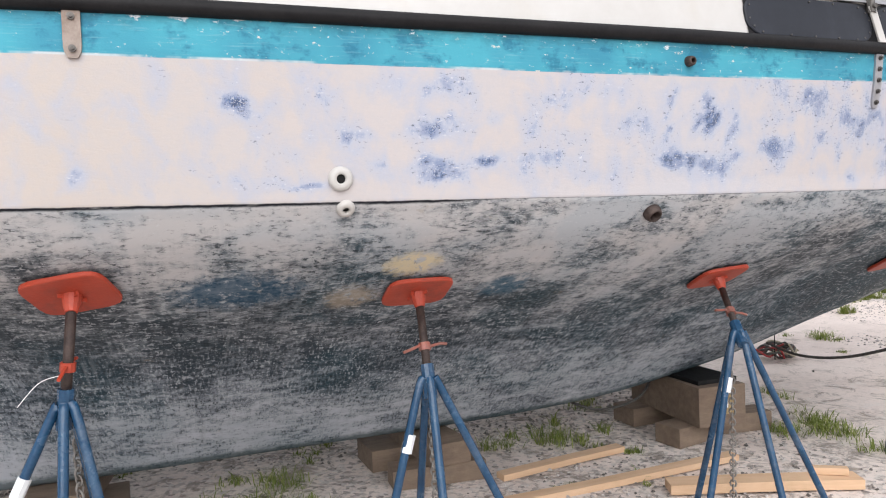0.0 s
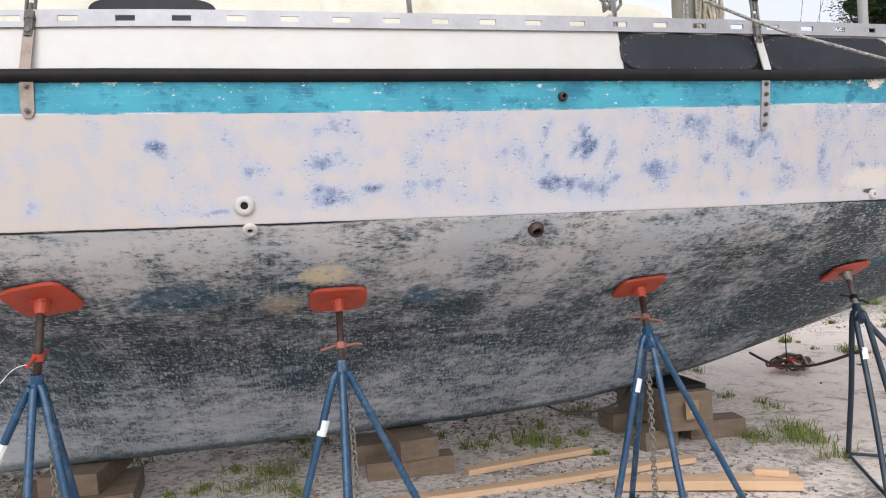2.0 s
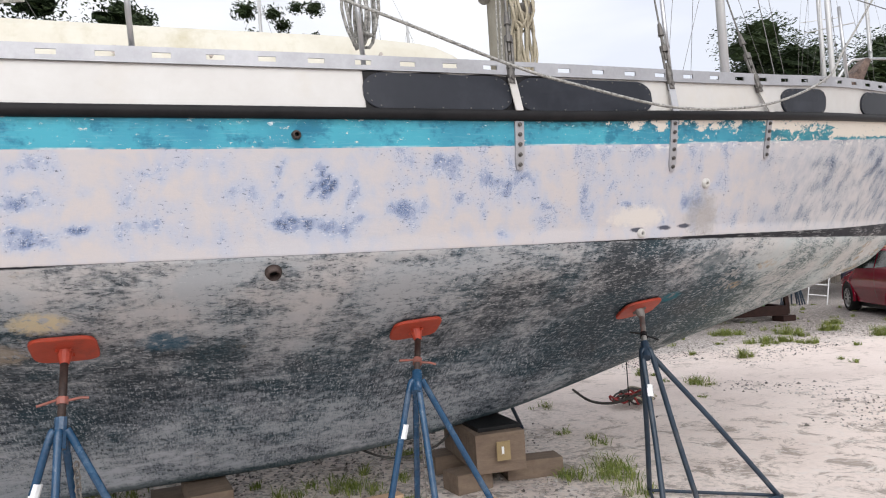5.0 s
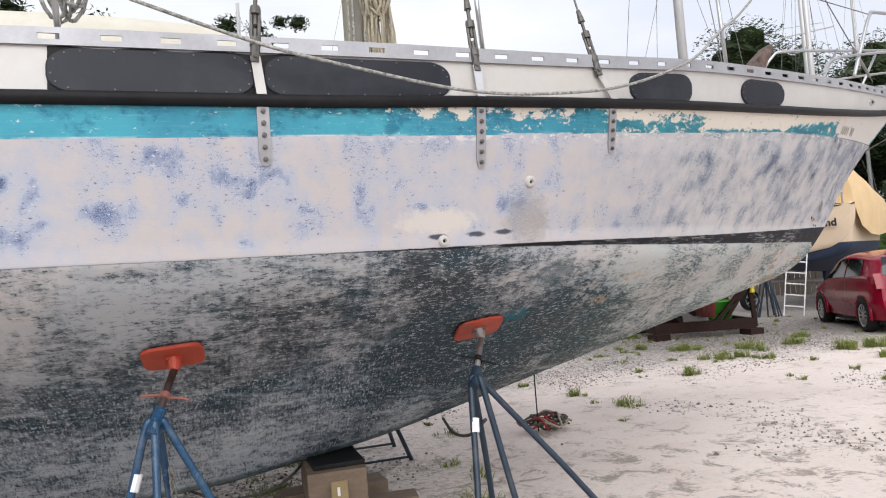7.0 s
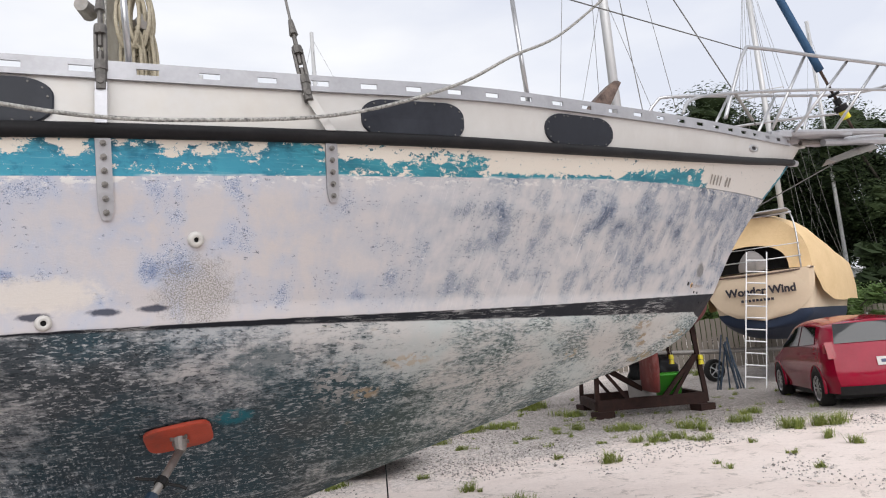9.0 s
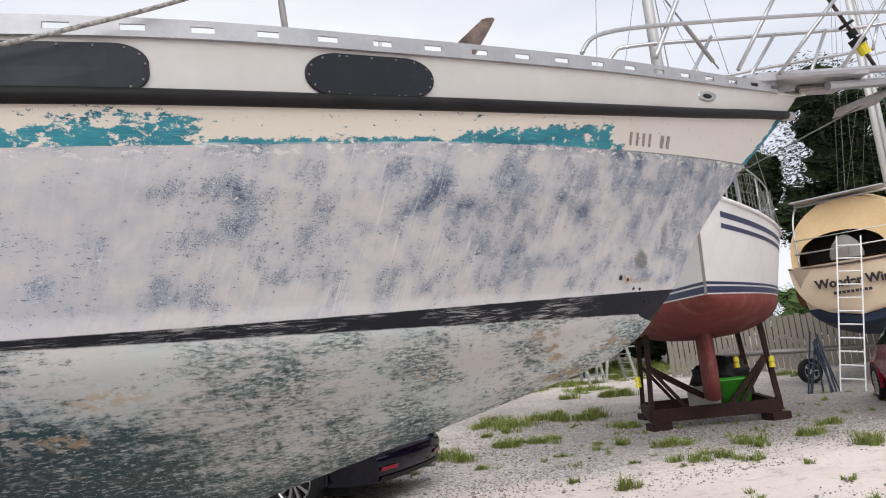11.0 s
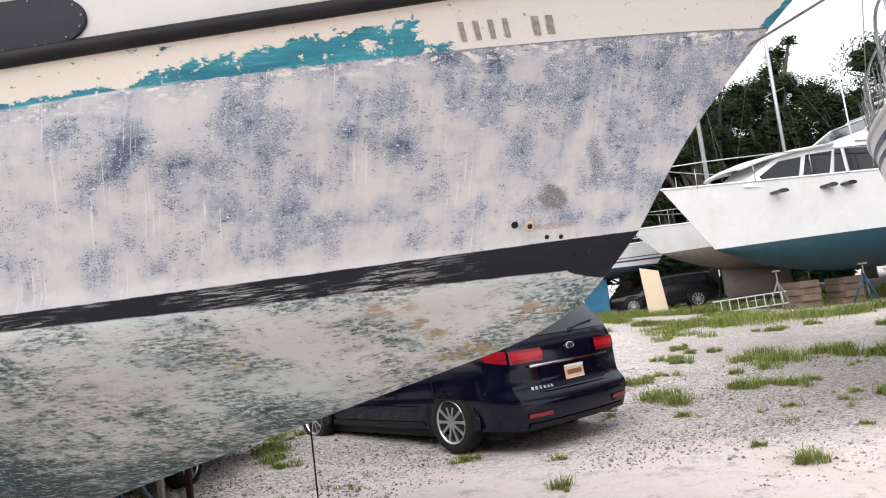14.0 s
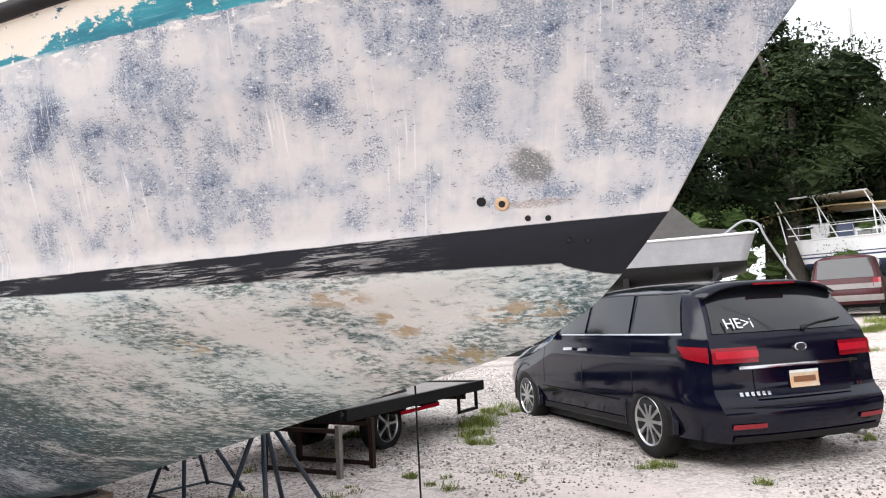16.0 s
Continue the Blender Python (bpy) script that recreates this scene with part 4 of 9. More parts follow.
def through_hull(parent, x, z, r, hole, material, label, depth=0.018):
    p, n = skin(x, z), skin_normal(x, z)
    bm = bmesh.new()
    q = n.to_track_quat("Z", "Y").to_matrix()
    prof = [(r, -0.004), (r, depth * 0.4), (r * 0.82, depth * 0.85), (hole * 1.25, depth), (hole, depth * 0.8), (hole, -0.03)]
    loft(bm, [[p + q @ Vector((a * math.cos(2 * math.pi * k / 20), a * math.sin(2 * math.pi * k / 20), b)) for k in range(20)] for a, b in prof], True)
    ob = part("through_hull", clean(bm), material, parent, label, True)
    # black disc in the mouth stands for the shade inside the hole
    bm = bmesh.new()
    disc(bm, p + n * 0.001, n, hole * 1.02, 0.006, 18)
    part("bore_shade", bm, BLACK, ob)
    return ob


through_hull(boat, 0.0, 1.745, 0.040, 0.015, WHITE, "white plastic through-hull flange")
through_hull(boat, 0.016, 1.652, 0.031, 0.011, WHITE, "small white through-hull flange")
through_hull(boat, 1.232, 1.595, 0.036, 0.02, RODSTEEL, "corroded bronze through-hull", 0.035)
through_hull(boat, 3.664, 1.943, 0.029, 0.009, WHITE, "small white through-hull flange")
through_hull(boat, 3.188, 1.678, 0.026, 0.009, WHITE, "small white through-hull flange")
through_hull(boat, 1.348, 2.154, 0.02, 0.009, RODSTEEL, "rusty outlet in the teal band", 0.03)
through_hull(boat, 6.918, 1.772, 0.021, 0.010, worn("old_bedding_compound", (0.60, 0.45, 0.29), (0.40, 0.24, 0.13), 60.0, 0.8), "bare hole ringed with old bedding compound", 0.004)
through_hull(boat, 6.868, 1.782, 0.014, 0.010, BLACK, "small open bolt hole", 0.003)
for x, z in ((6.97, 1.726), (7.02, 1.722), (7.06, 1.655), (7.105, 1.65)):
    through_hull(boat, x, z, 0.009, 0.006, BLACK, "small open bolt hole", 0.003)


def chainplate(parent, x, z0, lean, bolts=5, top=0.16, wide=0.024, turn=(0, 0, 1), stay=None, grey=STRAP):
    """A steel strap bolted to the side, its turnbuckle and the wire above it."""
    zr = ramp1(RAIL, x)
    bm = bmesh.new()
    rows = []
    zs = [z0 + (zr - z0) * i / 10 for i in range(11)]
    for i, z in enumerate(zs):
        n = skin_normal(x, z)
        w = wide * (0.55 if i == 0 else 0.9 if i == 1 else 1.0)
        cx = x + 0.06 * lean * (z - zr)
        rows.append([skin(cx - w, z) + n * 0.0, skin(cx - w, z) + n * 0.009, skin(cx + w, z) + n * 0.009, skin(cx + w, z)])
    loft(bm, rows, True, True)
    plate = part("chainplate", clean(bm), grey, parent, "steel chainplate strap bolted to the side")
    bs = bmesh.new()
    disc(bs, (0, 0, 0), (0, 1, 0), 0.0105, 0.008, 10)
    disc(bs, (0, -0.006, 0), (0, 1, 0), 0.006, 0.008, 6)
    one = part("bolt", bs, BOLT, plate)
    for k in range(bolts):
        z = z0 + 0.025 + (zr - z0 - 0.07) * k / max(1, bolts - 1)
        p = skin(x + 0.06 * lean * (z - zr), z) + skin_normal(x, z) * 0.012
        if k == 0:
            one.location = p
        else:
            share("bolt", one, plate, Matrix.Translation(p))
    # strap above the strake, then toggle, turnbuckle and wire
    ht = ramp1(TOE, x) - zr
    a, b = bulwark(x, 0.08) + Vector((0, -0.03, 0)), bulwark(x + lean * ht * 1.15, 0.86) + Vector((0, -0.018, 0))
    bm = bmesh.new()
    side = Vector((1, 0, 0)) * wide * 0.8
    loft(bm, [[p - side, p - side + Vector((0, -0.008, 0)), p + side + Vector((0, -0.008, 0)), p + side] for p in (a, a + (b - a) * 0.5, b)], True, True)
    part("strap", clean(bm), grey if top < 0.2 else WHITE, plate)
    if stay is not None:
        goal = Vector(stay)
        d = (goal - b).normalized()
        s = d.cross(Vector((0, 1, 0))).normalized()
        bm = bmesh.new()
        tube(bm, [b - d * 0.03, b + d * 0.05], 0.019, 8)
        tube(bm, [b + Vector((0, 0.022, 0)), b - Vector((0, 0.026, 0))], 0.011, 8)
        for k in (-1, 1):
            tube(bm, [b + d * 0.05 + s * 0.015 * k, b + d * 0.21 + s * 0.015 * k], 0.0075, 6)
        tube(bm, [b + d * 0.045, b + d * 0.08], 0.022, 8)
        tube(bm, [b + d * 0.185, b + d * 0.22], 0.021, 8)
        tube(bm, [b + d * 0.03, b + d * 0.12], 0.009, 6)
        tube(bm, [b + d * 0.14, b + d * 0.29], 0.009, 6)
        tube(bm, [b + d * 0.28, b + d * 0.35], 0.018, 8, 0.010)
        part("turnbuckle", bm, TURNBUCKLE, plate, "dark weathered turnbuckle")
        part("shroud", rod([b + d * 0.30, goal], 0.0055, 6), WIRE, plate)
    return plate


MASTX, MIZX = 3.28, -0.62
chainplate(boat, -1.10, 2.03, 0.48, 4, stay=(MIZX, 2.0, 8.5), grey=OLDSTRAP)
chainplate(boat, -0.745, 2.10, 0.0, 2, stay=(MIZX, 2.0, 8.5), grey=OLDSTRAP)
chainplate(boat, 2.405, 2.005, -0.05, 5, top=0.3, stay=(MASTX - 0.1, 2.05, 13.0), grey=ALU)
chainplate(boat, 3.385, 2.005, 0.0, 6, stay=(MASTX, 2.05, 14.0), grey=ALU)
chainplate(boat, 4.175, 2.09, -0.36, 5, top=0.3, stay=(MASTX + 0.1, 2.05, 9.5), grey=ALU)

# cabin trunk with a rounded top
bm = bmesh.new()
rows = []
sect = [(1.03, 0.0), (1.0, 0.5), (0.985, 0.80), (0.955, 0.93), (0.90, 0.985), (0.7, 1.02), (0.35, 1.06), (0.0, 1.08)]
for x in [-3.4 + 0.1 * i for i in range(66)]:
    h = 0.42 * sstep(3.1, 2.2, x) ** 0.8 + 0.004
    base = ramp1(TOE, x) - 0.02
    hw = 1.52 - 0.04 * max(0, x) - 0.2 * sstep(1.6, 2.9, x)
    row = [Vector((x, CL - hw * a, base + h * b)) for a, b in sect]
    rows.append(row + [Vector((p.x, 2 * CL - p.y, p.z)) for p in reversed(row[:-1])])
loft(bm, rows, caps=True)
cabin = part("cabin_trunk", clean(bm), CABIN, boat, "stained cream cabin trunk", True)
for x0, x1 in ((-1.62, -1.08), (-0.66, -0.10)):
    bm = bmesh.new()
    ring = []
    for k in range(32):
        a = 2 * math.pi * k / 32
        cx, cy = math.cos(a), math.sin(a)
        ring.append(((x0 + x1) / 2 + (x1 - x0) / 2 * abs(cx) ** 0.6 * (1 if cx > 0 else -1), 2.675 + 0.085 * abs(cy) ** 0.6 * (1 if cy > 0 else -1)))
    yy = CL - 1.545
    loft(bm, [[Vector((x, yy + (z - 2.63) * 0.12 + 0.03, z)) for x, z in ring], [Vector((x, yy + (z - 2.63) * 0.12 - 0.012, z)) for x, z in ring]], True, True)
    part("cabin_window", clean(bm), SMOKE, boat, "dark acrylic cabin window cover")
for x, z, r in ((0.62, 2.68, 0.022), (1.05, 2.67, 0.012), (1.9, 2.70, 0.010), (0.2, 2.62, 0.008)):
    bm = bmesh.new()
    disc(bm, (x, CL - 1.52, z), (0, 1, 0), r, 0.04, 12, r * 0.6)
    part("deck_fitting", bm, STRAP, boat, "small corroded fitting on the cabin side")

# masts with halyards coiled on them
main = part("mast", rod([(MASTX, CL, 2.45), (MASTX + 0.02, CL, 14.5)], 0.092, 14), MASTOLD, boat, "weathered grey aluminium mast", True)
part("mast", rod([(MIZX, CL, 2.5), (MIZX, CL, 9.5)], 0.075, 14), WHITE, boat, "white painted mizzen mast", True)
rnd = random.Random(5)


def coil(parent, c, r, h, loops, name="rope_coil", material=ROPE, thick=0.011):
    bm = bmesh.new()
    for k in range(loops):
        ox, oy, sz = rnd.uniform(-0.05, 0.05), rnd.uniform(-0.05, 0.05), rnd.uniform(0.75, 1.1)
        pts = []
        for j in range(18):
            a = 2 * math.pi * j / 18
            pts.append((c[0] + ox + r * math.cos(a) * sz, c[1] + oy + 0.03 * math.sin(3 * a + k), c[2] + h * math.sin(a) * sz + rnd.uniform(-0.01, 0.01)))
        tube(bm, pts, thick, 6, None, True)
    return part(name, bm, material, parent, "coil of weathered rope", True)


coil(main, (MASTX + 0.13, CL - 0.13, 3.25), 0.06, 0.30, 10)
coil(main, (MASTX + 0.11, CL - 0.15, 3.55), 0.07, 0.22, 8)
for c0, ax, rr, dd in (((MASTX + 0.155, CL - 0.13, 3.52), (0.3, -1, 0), 0.06, 0.12), ((MASTX - 0.15, CL - 0.1, 3.62), (-0.3, -1, 0), 0.05, 0.12)):
    bm = bmesh.new()
    disc(bm, c0, ax, rr, dd, 16, rr * 0.8)
    part("mast_winch", bm, CHAIN, main, "grey winch on the mast")
for k in range(6):
    x = MASTX + rnd.uniform(-0.14, 0.16)
    part("halyard", rod(curve_pts([(x, CL - 0.12, 2.75 + rnd.uniform(0, 0.3)), (x + 0.02, CL - 0.13, 3.6), (MASTX + 0.02 * k, CL - 0.1, 9.0)], 5), 0.006, 5), ROPEGREY, main)

# stanchions, lifeline, loose ropes
for x, top in ((0.73, 0.62), (1.69, 0.62), (3.47, 0.62), (5.25, 0.58), (-2.4, 0.6)):
    p = bulwark(x, 1.0) + Vector((0, 0.07, 0))
    st = part("stanchion", rod([p, p + Vector((-0.03, 0.0, top))], 0.012, 8), STEEL, boat, "steel lifeline stanchion", True)
    bm = bmesh.new()
    disc(bm, p + Vector((0, 0, 0.012)), (0, 0, 1), 0.032, 0.03, 10, 0.02)
    part("socket", bm, STEEL, st)
coil(boat, (1.72, 0.2, 2.78), 0.05, 0.17, 6, material=ROPEGREY, thick=0.008)
part("mooring_line", rod(curve_pts([(1.30, 0.25, 2.95), (1.72, -0.02, 2.70), (2.36, -0.03, 2.475), (2.75, 0.0, 2.39), (3.3, 0.11, 2.325), (3.75, 0.16, 2.33), (4.25, 0.32, 2.42), (4.75, 0.45, 2.60), (5.15, 0.68, 2.85), (5.6, 0.95, 3.12), (6.2, 1.2, 3.6)], 8), 0.0075, 7), ROPEGREY, boat, "grey flecked line hanging along the side", True)
part("lifeline", rod([(3.44, 0.38, 3.2), (5.2, 0.75, 3.28), (7.58, 1.72, 3.46)], 0.004, 6), WIRE, boat, "slack wire lifeline")
part("lifeline", rod([(-2.4, 0.25, 3.1), (0.7, 0.15, 3.1), (1.66, 0.15, 3.1), (3.44, 0.38, 3.2)], 0.004, 6), WIRE, boat, "slack wire lifeline")
part("topping_line", rod(curve_pts([(-1.75, 0.3, 2.53), (-1.0, 0.4, 2.68), (0.2, 0.9, 3.0)], 5), 0.006, 6), ROPEGREY, boat, "thin grey line across the cabin")

# bow: pulpit, platform, furled sail, hawse
bm = bmesh.new()
for s in (-1, 1):
    def pp(x, off, z):
        return (x, CL + s * off, z)
    tube(bm, curve_pts([pp(7.08, 0.65, 2.85), pp(7.25, 0.60, 3.13), pp(7.43, 0.54, 3.39), pp(7.58, 0.50, 3.44), pp(8.3, 0.42, 3.44), pp(9.2, 0.32, 3.44), pp(9.48, 0.16, 3.44), pp(9.52, 0.0, 3.44)], 6), 0.0135, 8)
    tube(bm, curve_pts([pp(6.62, 0.80, 2.82), pp(6.74, 0.76, 2.93), pp(7.15, 0.64, 3.03), pp(8.2, 0.43, 3.17), pp(9.25, 0.28, 3.26)], 6), 0.011, 8)
    tube(bm, [pp(7.69, 0.42, 2.86), pp(8.12, 0.42, 3.455)], 0.012, 8)
    tube(bm, [pp(8.08, 0.24, 2.90), pp(8.58, 0.38, 3.44)], 0.012, 8)
    tube(bm, [pp(8.55, 0.17, 2.93), pp(8.95, 0.34, 3.44)], 0.012, 8)
    tube(bm, [pp(9.3, 0.26, 3.43), pp(9.2, 0.24, 3.24)], 0.010, 8)
part("pulpit", bm, STEEL, boat, "stainless tube bow pulpit", True)
bm = bmesh.new()
for s in (-1, 1):
    tube(bm, [(7.95, CL + s * 0.20, 2.90), (8.6, CL + s * 0.16, 2.93), (9.35, CL + s * 0.06, 2.98)], 0.026, 8)
box(bm, (7.9, CL - 0.17, 2.905), (8.75, CL + 0.17, 2.93), 0.004)
box(bm, (7.86, CL - 0.24, 2.86), (8.05, CL + 0.24, 2.90), 0.006)
tube(bm, [(8.5, CL - 0.1, 2.86), (9.3, CL - 0.05, 2.90)], 0.03, 8)
part("bow_platform", bm, ALU, boat, "grey metal bow platform", False)
bm = bmesh.new()
tube(bm, curve_pts([(8.35, CL - 0.02, 2.88), (8.9, CL - 0.02, 2.90), (9.1, CL - 0.02, 2.82)], 4), 0.022, 7)
loft(bm, [[(9.02, CL - 0.16, 2.80), (9.12, CL - 0.02, 2.90), (9.02, CL + 0.12, 2.80)], [(8.62, CL - 0.1, 2.70), (8.6, CL - 0.02, 2.74), (8.62, CL + 0.06, 2.70)]], False)
part("anchor", clean(bm), CHAIN, boat, "galvanised anchor on the platform")
stay_d = (Vector((MASTX, CL, 14.3)) - Vector((8.98, CL, 2.98))).normalized()
p0 = Vector((8.98, CL, 2.98))
part("forestay", rod([p0, p0 + stay_d * 12.2], 0.012, 8), BROWNPOST, boat, "brown furler foil", True)
bm = bmesh.new()
disc(bm, p0 + stay_d * 0.24, stay_d, 0.052, 0.05, 14)
disc(bm, p0 + stay_d * 0.30, stay_d, 0.03, 0.05, 14)
disc(bm, p0 + stay_d * 0.37, stay_d, 0.048, 0.02, 14)
part("furler_drum", bm, BLACK, boat, "dark furling drum with rope")
bm = bmesh.new()
disc(bm, p0 + stay_d * 0.18, stay_d, 0.035, 0.08, 12)
part("furler_collar", bm, YELLOW, boat, "yellow-green collar under the furler")
part("furled_sail", rod([p0 + stay_d * 0.60, p0 + stay_d * 0.72, p0 + stay_d * 6, p0 + stay_d * 11.5], 0.034, 12, 0.028), BLUESAIL, boat, "sail furled in a dark blue cover", True)
part("bobstay", rod([(7.42, CL - 0.02, 2.2), (9.2, CL, 2.92)], 0.005, 6), WIRE, boat)
part("inner_stay", rod([(7.62, CL - 0.35, 2.90), (MASTX + 0.1, CL, 10.5)], 0.005, 6), WIRE, boat)
bm = bmesh.new()
d2 = (Vector((MASTX + 0.1, CL, 10.5)) - Vector((7.62, CL - 0.35, 2.90))).normalized()
tube(bm, [Vector((7.62, CL - 0.35, 2.90)) + d2 * 0.05, Vector((7.62, CL - 0.35, 2.90)) + d2 * 0.33], 0.012, 7)
part("turnbuckle", bm, CHAIN, boat, "weathered turnbuckle")
# peeling samson post on the foredeck
bm = bmesh.new()
loft(bm, [[(6.02 + dx, 1.42 + dy, 2.80) for dx, dy in ((-0.06, -0.05), (0.06, -0.05), (0.06, 0.05), (-0.06, 0.05))],
          [(6.10 + dx, 1.42 + dy, 2.92) for dx, dy in ((-0.06, -0.05), (0.055, -0.05), (0.055, 0.05), (-0.06, 0.05))],
          [(6.20 + dx, 1.42 + dy, 3.03) for dx, dy in ((-0.035, -0.04), (0.03, -0.04), (0.03, 0.04), (-0.035, 0.04))],
          [(6.215 + dx, 1.42 + dy, 3.05) for dx, dy in ((-0.015, -0.02), (0.015, -0.02), (0.015, 0.02), (-0.015, 0.02))]], True, True)
part("mooring_post", clean(bm), BROWNPOST, boat, "peeling brown wooden post on the foredeck")
# hawse opening in the bow strake
hp = bulwark(7.43, 0.55)
hn = (bulwark(7.45, 0.55) - hp).cross(bulwark(7.43, 0.65) - hp).normalized()
q = Matrix.Translation(hp) @ hn.to_track_quat("Z", "Y").to_matrix().to_4x4()
along = (bulwark(7.5, 0.55) - hp).normalized()
upv = hn.cross(along)
bm = bmesh.new()
loft(bm, [[hp + along * a * math.cos(2 * math.pi * k / 24) + upv * b * math.sin(2 * math.pi * k / 24) + hn * c for k in range(24)] for a, b, c in ((0.085, 0.027, 0.0), (0.08, 0.024, 0.008), (0.05, 0.015, 0.01), (0.045, 0.012, 0.003))], True)
hw = part("hawse_pipe", clean(bm), STEEL, boat, "oval stainless hawse fairlead", True)
# flat black face painted as the shade inside the fairlead
bm = bmesh.new()
f = bm.faces.new([bm.verts.new(hp + along * 0.046 * math.cos(2 * math.pi * k / 24) + upv * 0.0125 * math.sin(2 * math.pi * k / 24) + hn * 0.004) for k in range(24)])
part("bore_shade", bm, BLACK, hw)
# faded number, as plain bars
xx = 6.845
for w in (0.017, 0.017, 0.017, 0.017, 0.0, 0.024, 0.024):
    if w:
        bm = bmesh.new()
        zc = ramp1(TEAL, xx) + 0.052
        loft(bm, [[skin(xx + a, zc + b) + skin_normal(xx, zc) * 0.0025 for b in (-0.026, 0.03)] for a in (0.0, w / 2, w)])
        part("number_bar", bm, FADED, boat, "faded dark number stroke")
    xx += 0.046

# rudder behind the keel
bm = bmesh.new()
rows = []
for z, x0, x1 in ((0.24, -2.435, -3.15), (0.43, -2.475, -3.2), (0.69, -2.51, -3.21), (0.95, -2.555, -3.22), (1.22, -2.61, -3.15), (1.4, -2.64, -3.1)):
    row = []
    for k in range(12):
        a = math.pi * 2 * k / 12
        row.append(Vector(((x0 + x1) / 2 + (x0 - x1) / 2 * math.cos(a), CL + 0.055 * math.sin(a) * (0.6 + 0.4 * math.cos(a)), z)))
    rows.append(row)
loft(bm, rows, True, True)
KEELPAINT = worn("keel_paint", (0.70, 0.71, 0.70), (0.36, 0.37, 0.37), 26.0, 0.75, bump=0.4, fine=4.0, dirt=(0.48, 0.46, 0.42))
part("rudder", clean(bm), KEELPAINT, boat, "scuffed grey rudder", True)
# heel of the keel under the rudder opening
edge = [(-2.5 + 0.28 * math.cos(a), 0.78 - 0.375 * math.sin(a)) for a in [radians(10 * k) for k in range(9)]]
shape = [(-2.05, 0.78)] + edge + [(-2.455, 0.41), (-2.42, 0.255), (-2.05, 0.262)]
bm = bmesh.new()
loft(bm, [[Vector((x, CL + sgn * (0.047 + 0.06 * clamp((x + 2.44) / 0.6)), z)) for x, z in shape] for sgn in (-1, 1)], True, True)
part("keel_heel", clean(bm), KEELPAINT, boat, "aft heel of the keel", False)
bm = boxed((-2.44, CL - 0.06, 0.19), (-2.20, CL + 0.06, 0.252), 0.012)
part("rudder_shoe", bm, BLACKRUB, boat, "dark shoe under the rudder")

# ---- ground ----
def ground_z(x, y):
    """The yard rises gently away from the boat, with a low mound by the parked truck."""
    rise = 0.034 * min(30.0, max(0.0, 0.8 * (y - 7) - 0.6 * (x - 5)))
    return rise + 0.36 * math.exp(-((x - 2.9) / 6.0) ** 2 - ((y - 24) / 7.1) ** 2)


bm = bmesh.new()
axis = [-400, -200, -100, -60, -40, -30, -24, -18, -14] + [-11 + i for i in range(45)] + [36, 40, 46, 52, 60, 75, 100, 200, 400]
gv = [[bm.verts.new((x, y, ground_z(x, y) + (0.014 * noise.noise((x * 0.6, y * 0.6, 0)) if abs(x) < 40 and abs(y) < 40 else 0))) for y in axis] for x in axis]
for a, b in zip(gv, gv[1:]):
    for k in range(len(a) - 1):
        bm.faces.new((a[k], b[k], b[k + 1], a[k + 1]))
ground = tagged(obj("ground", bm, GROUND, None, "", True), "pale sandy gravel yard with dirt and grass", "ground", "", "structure")


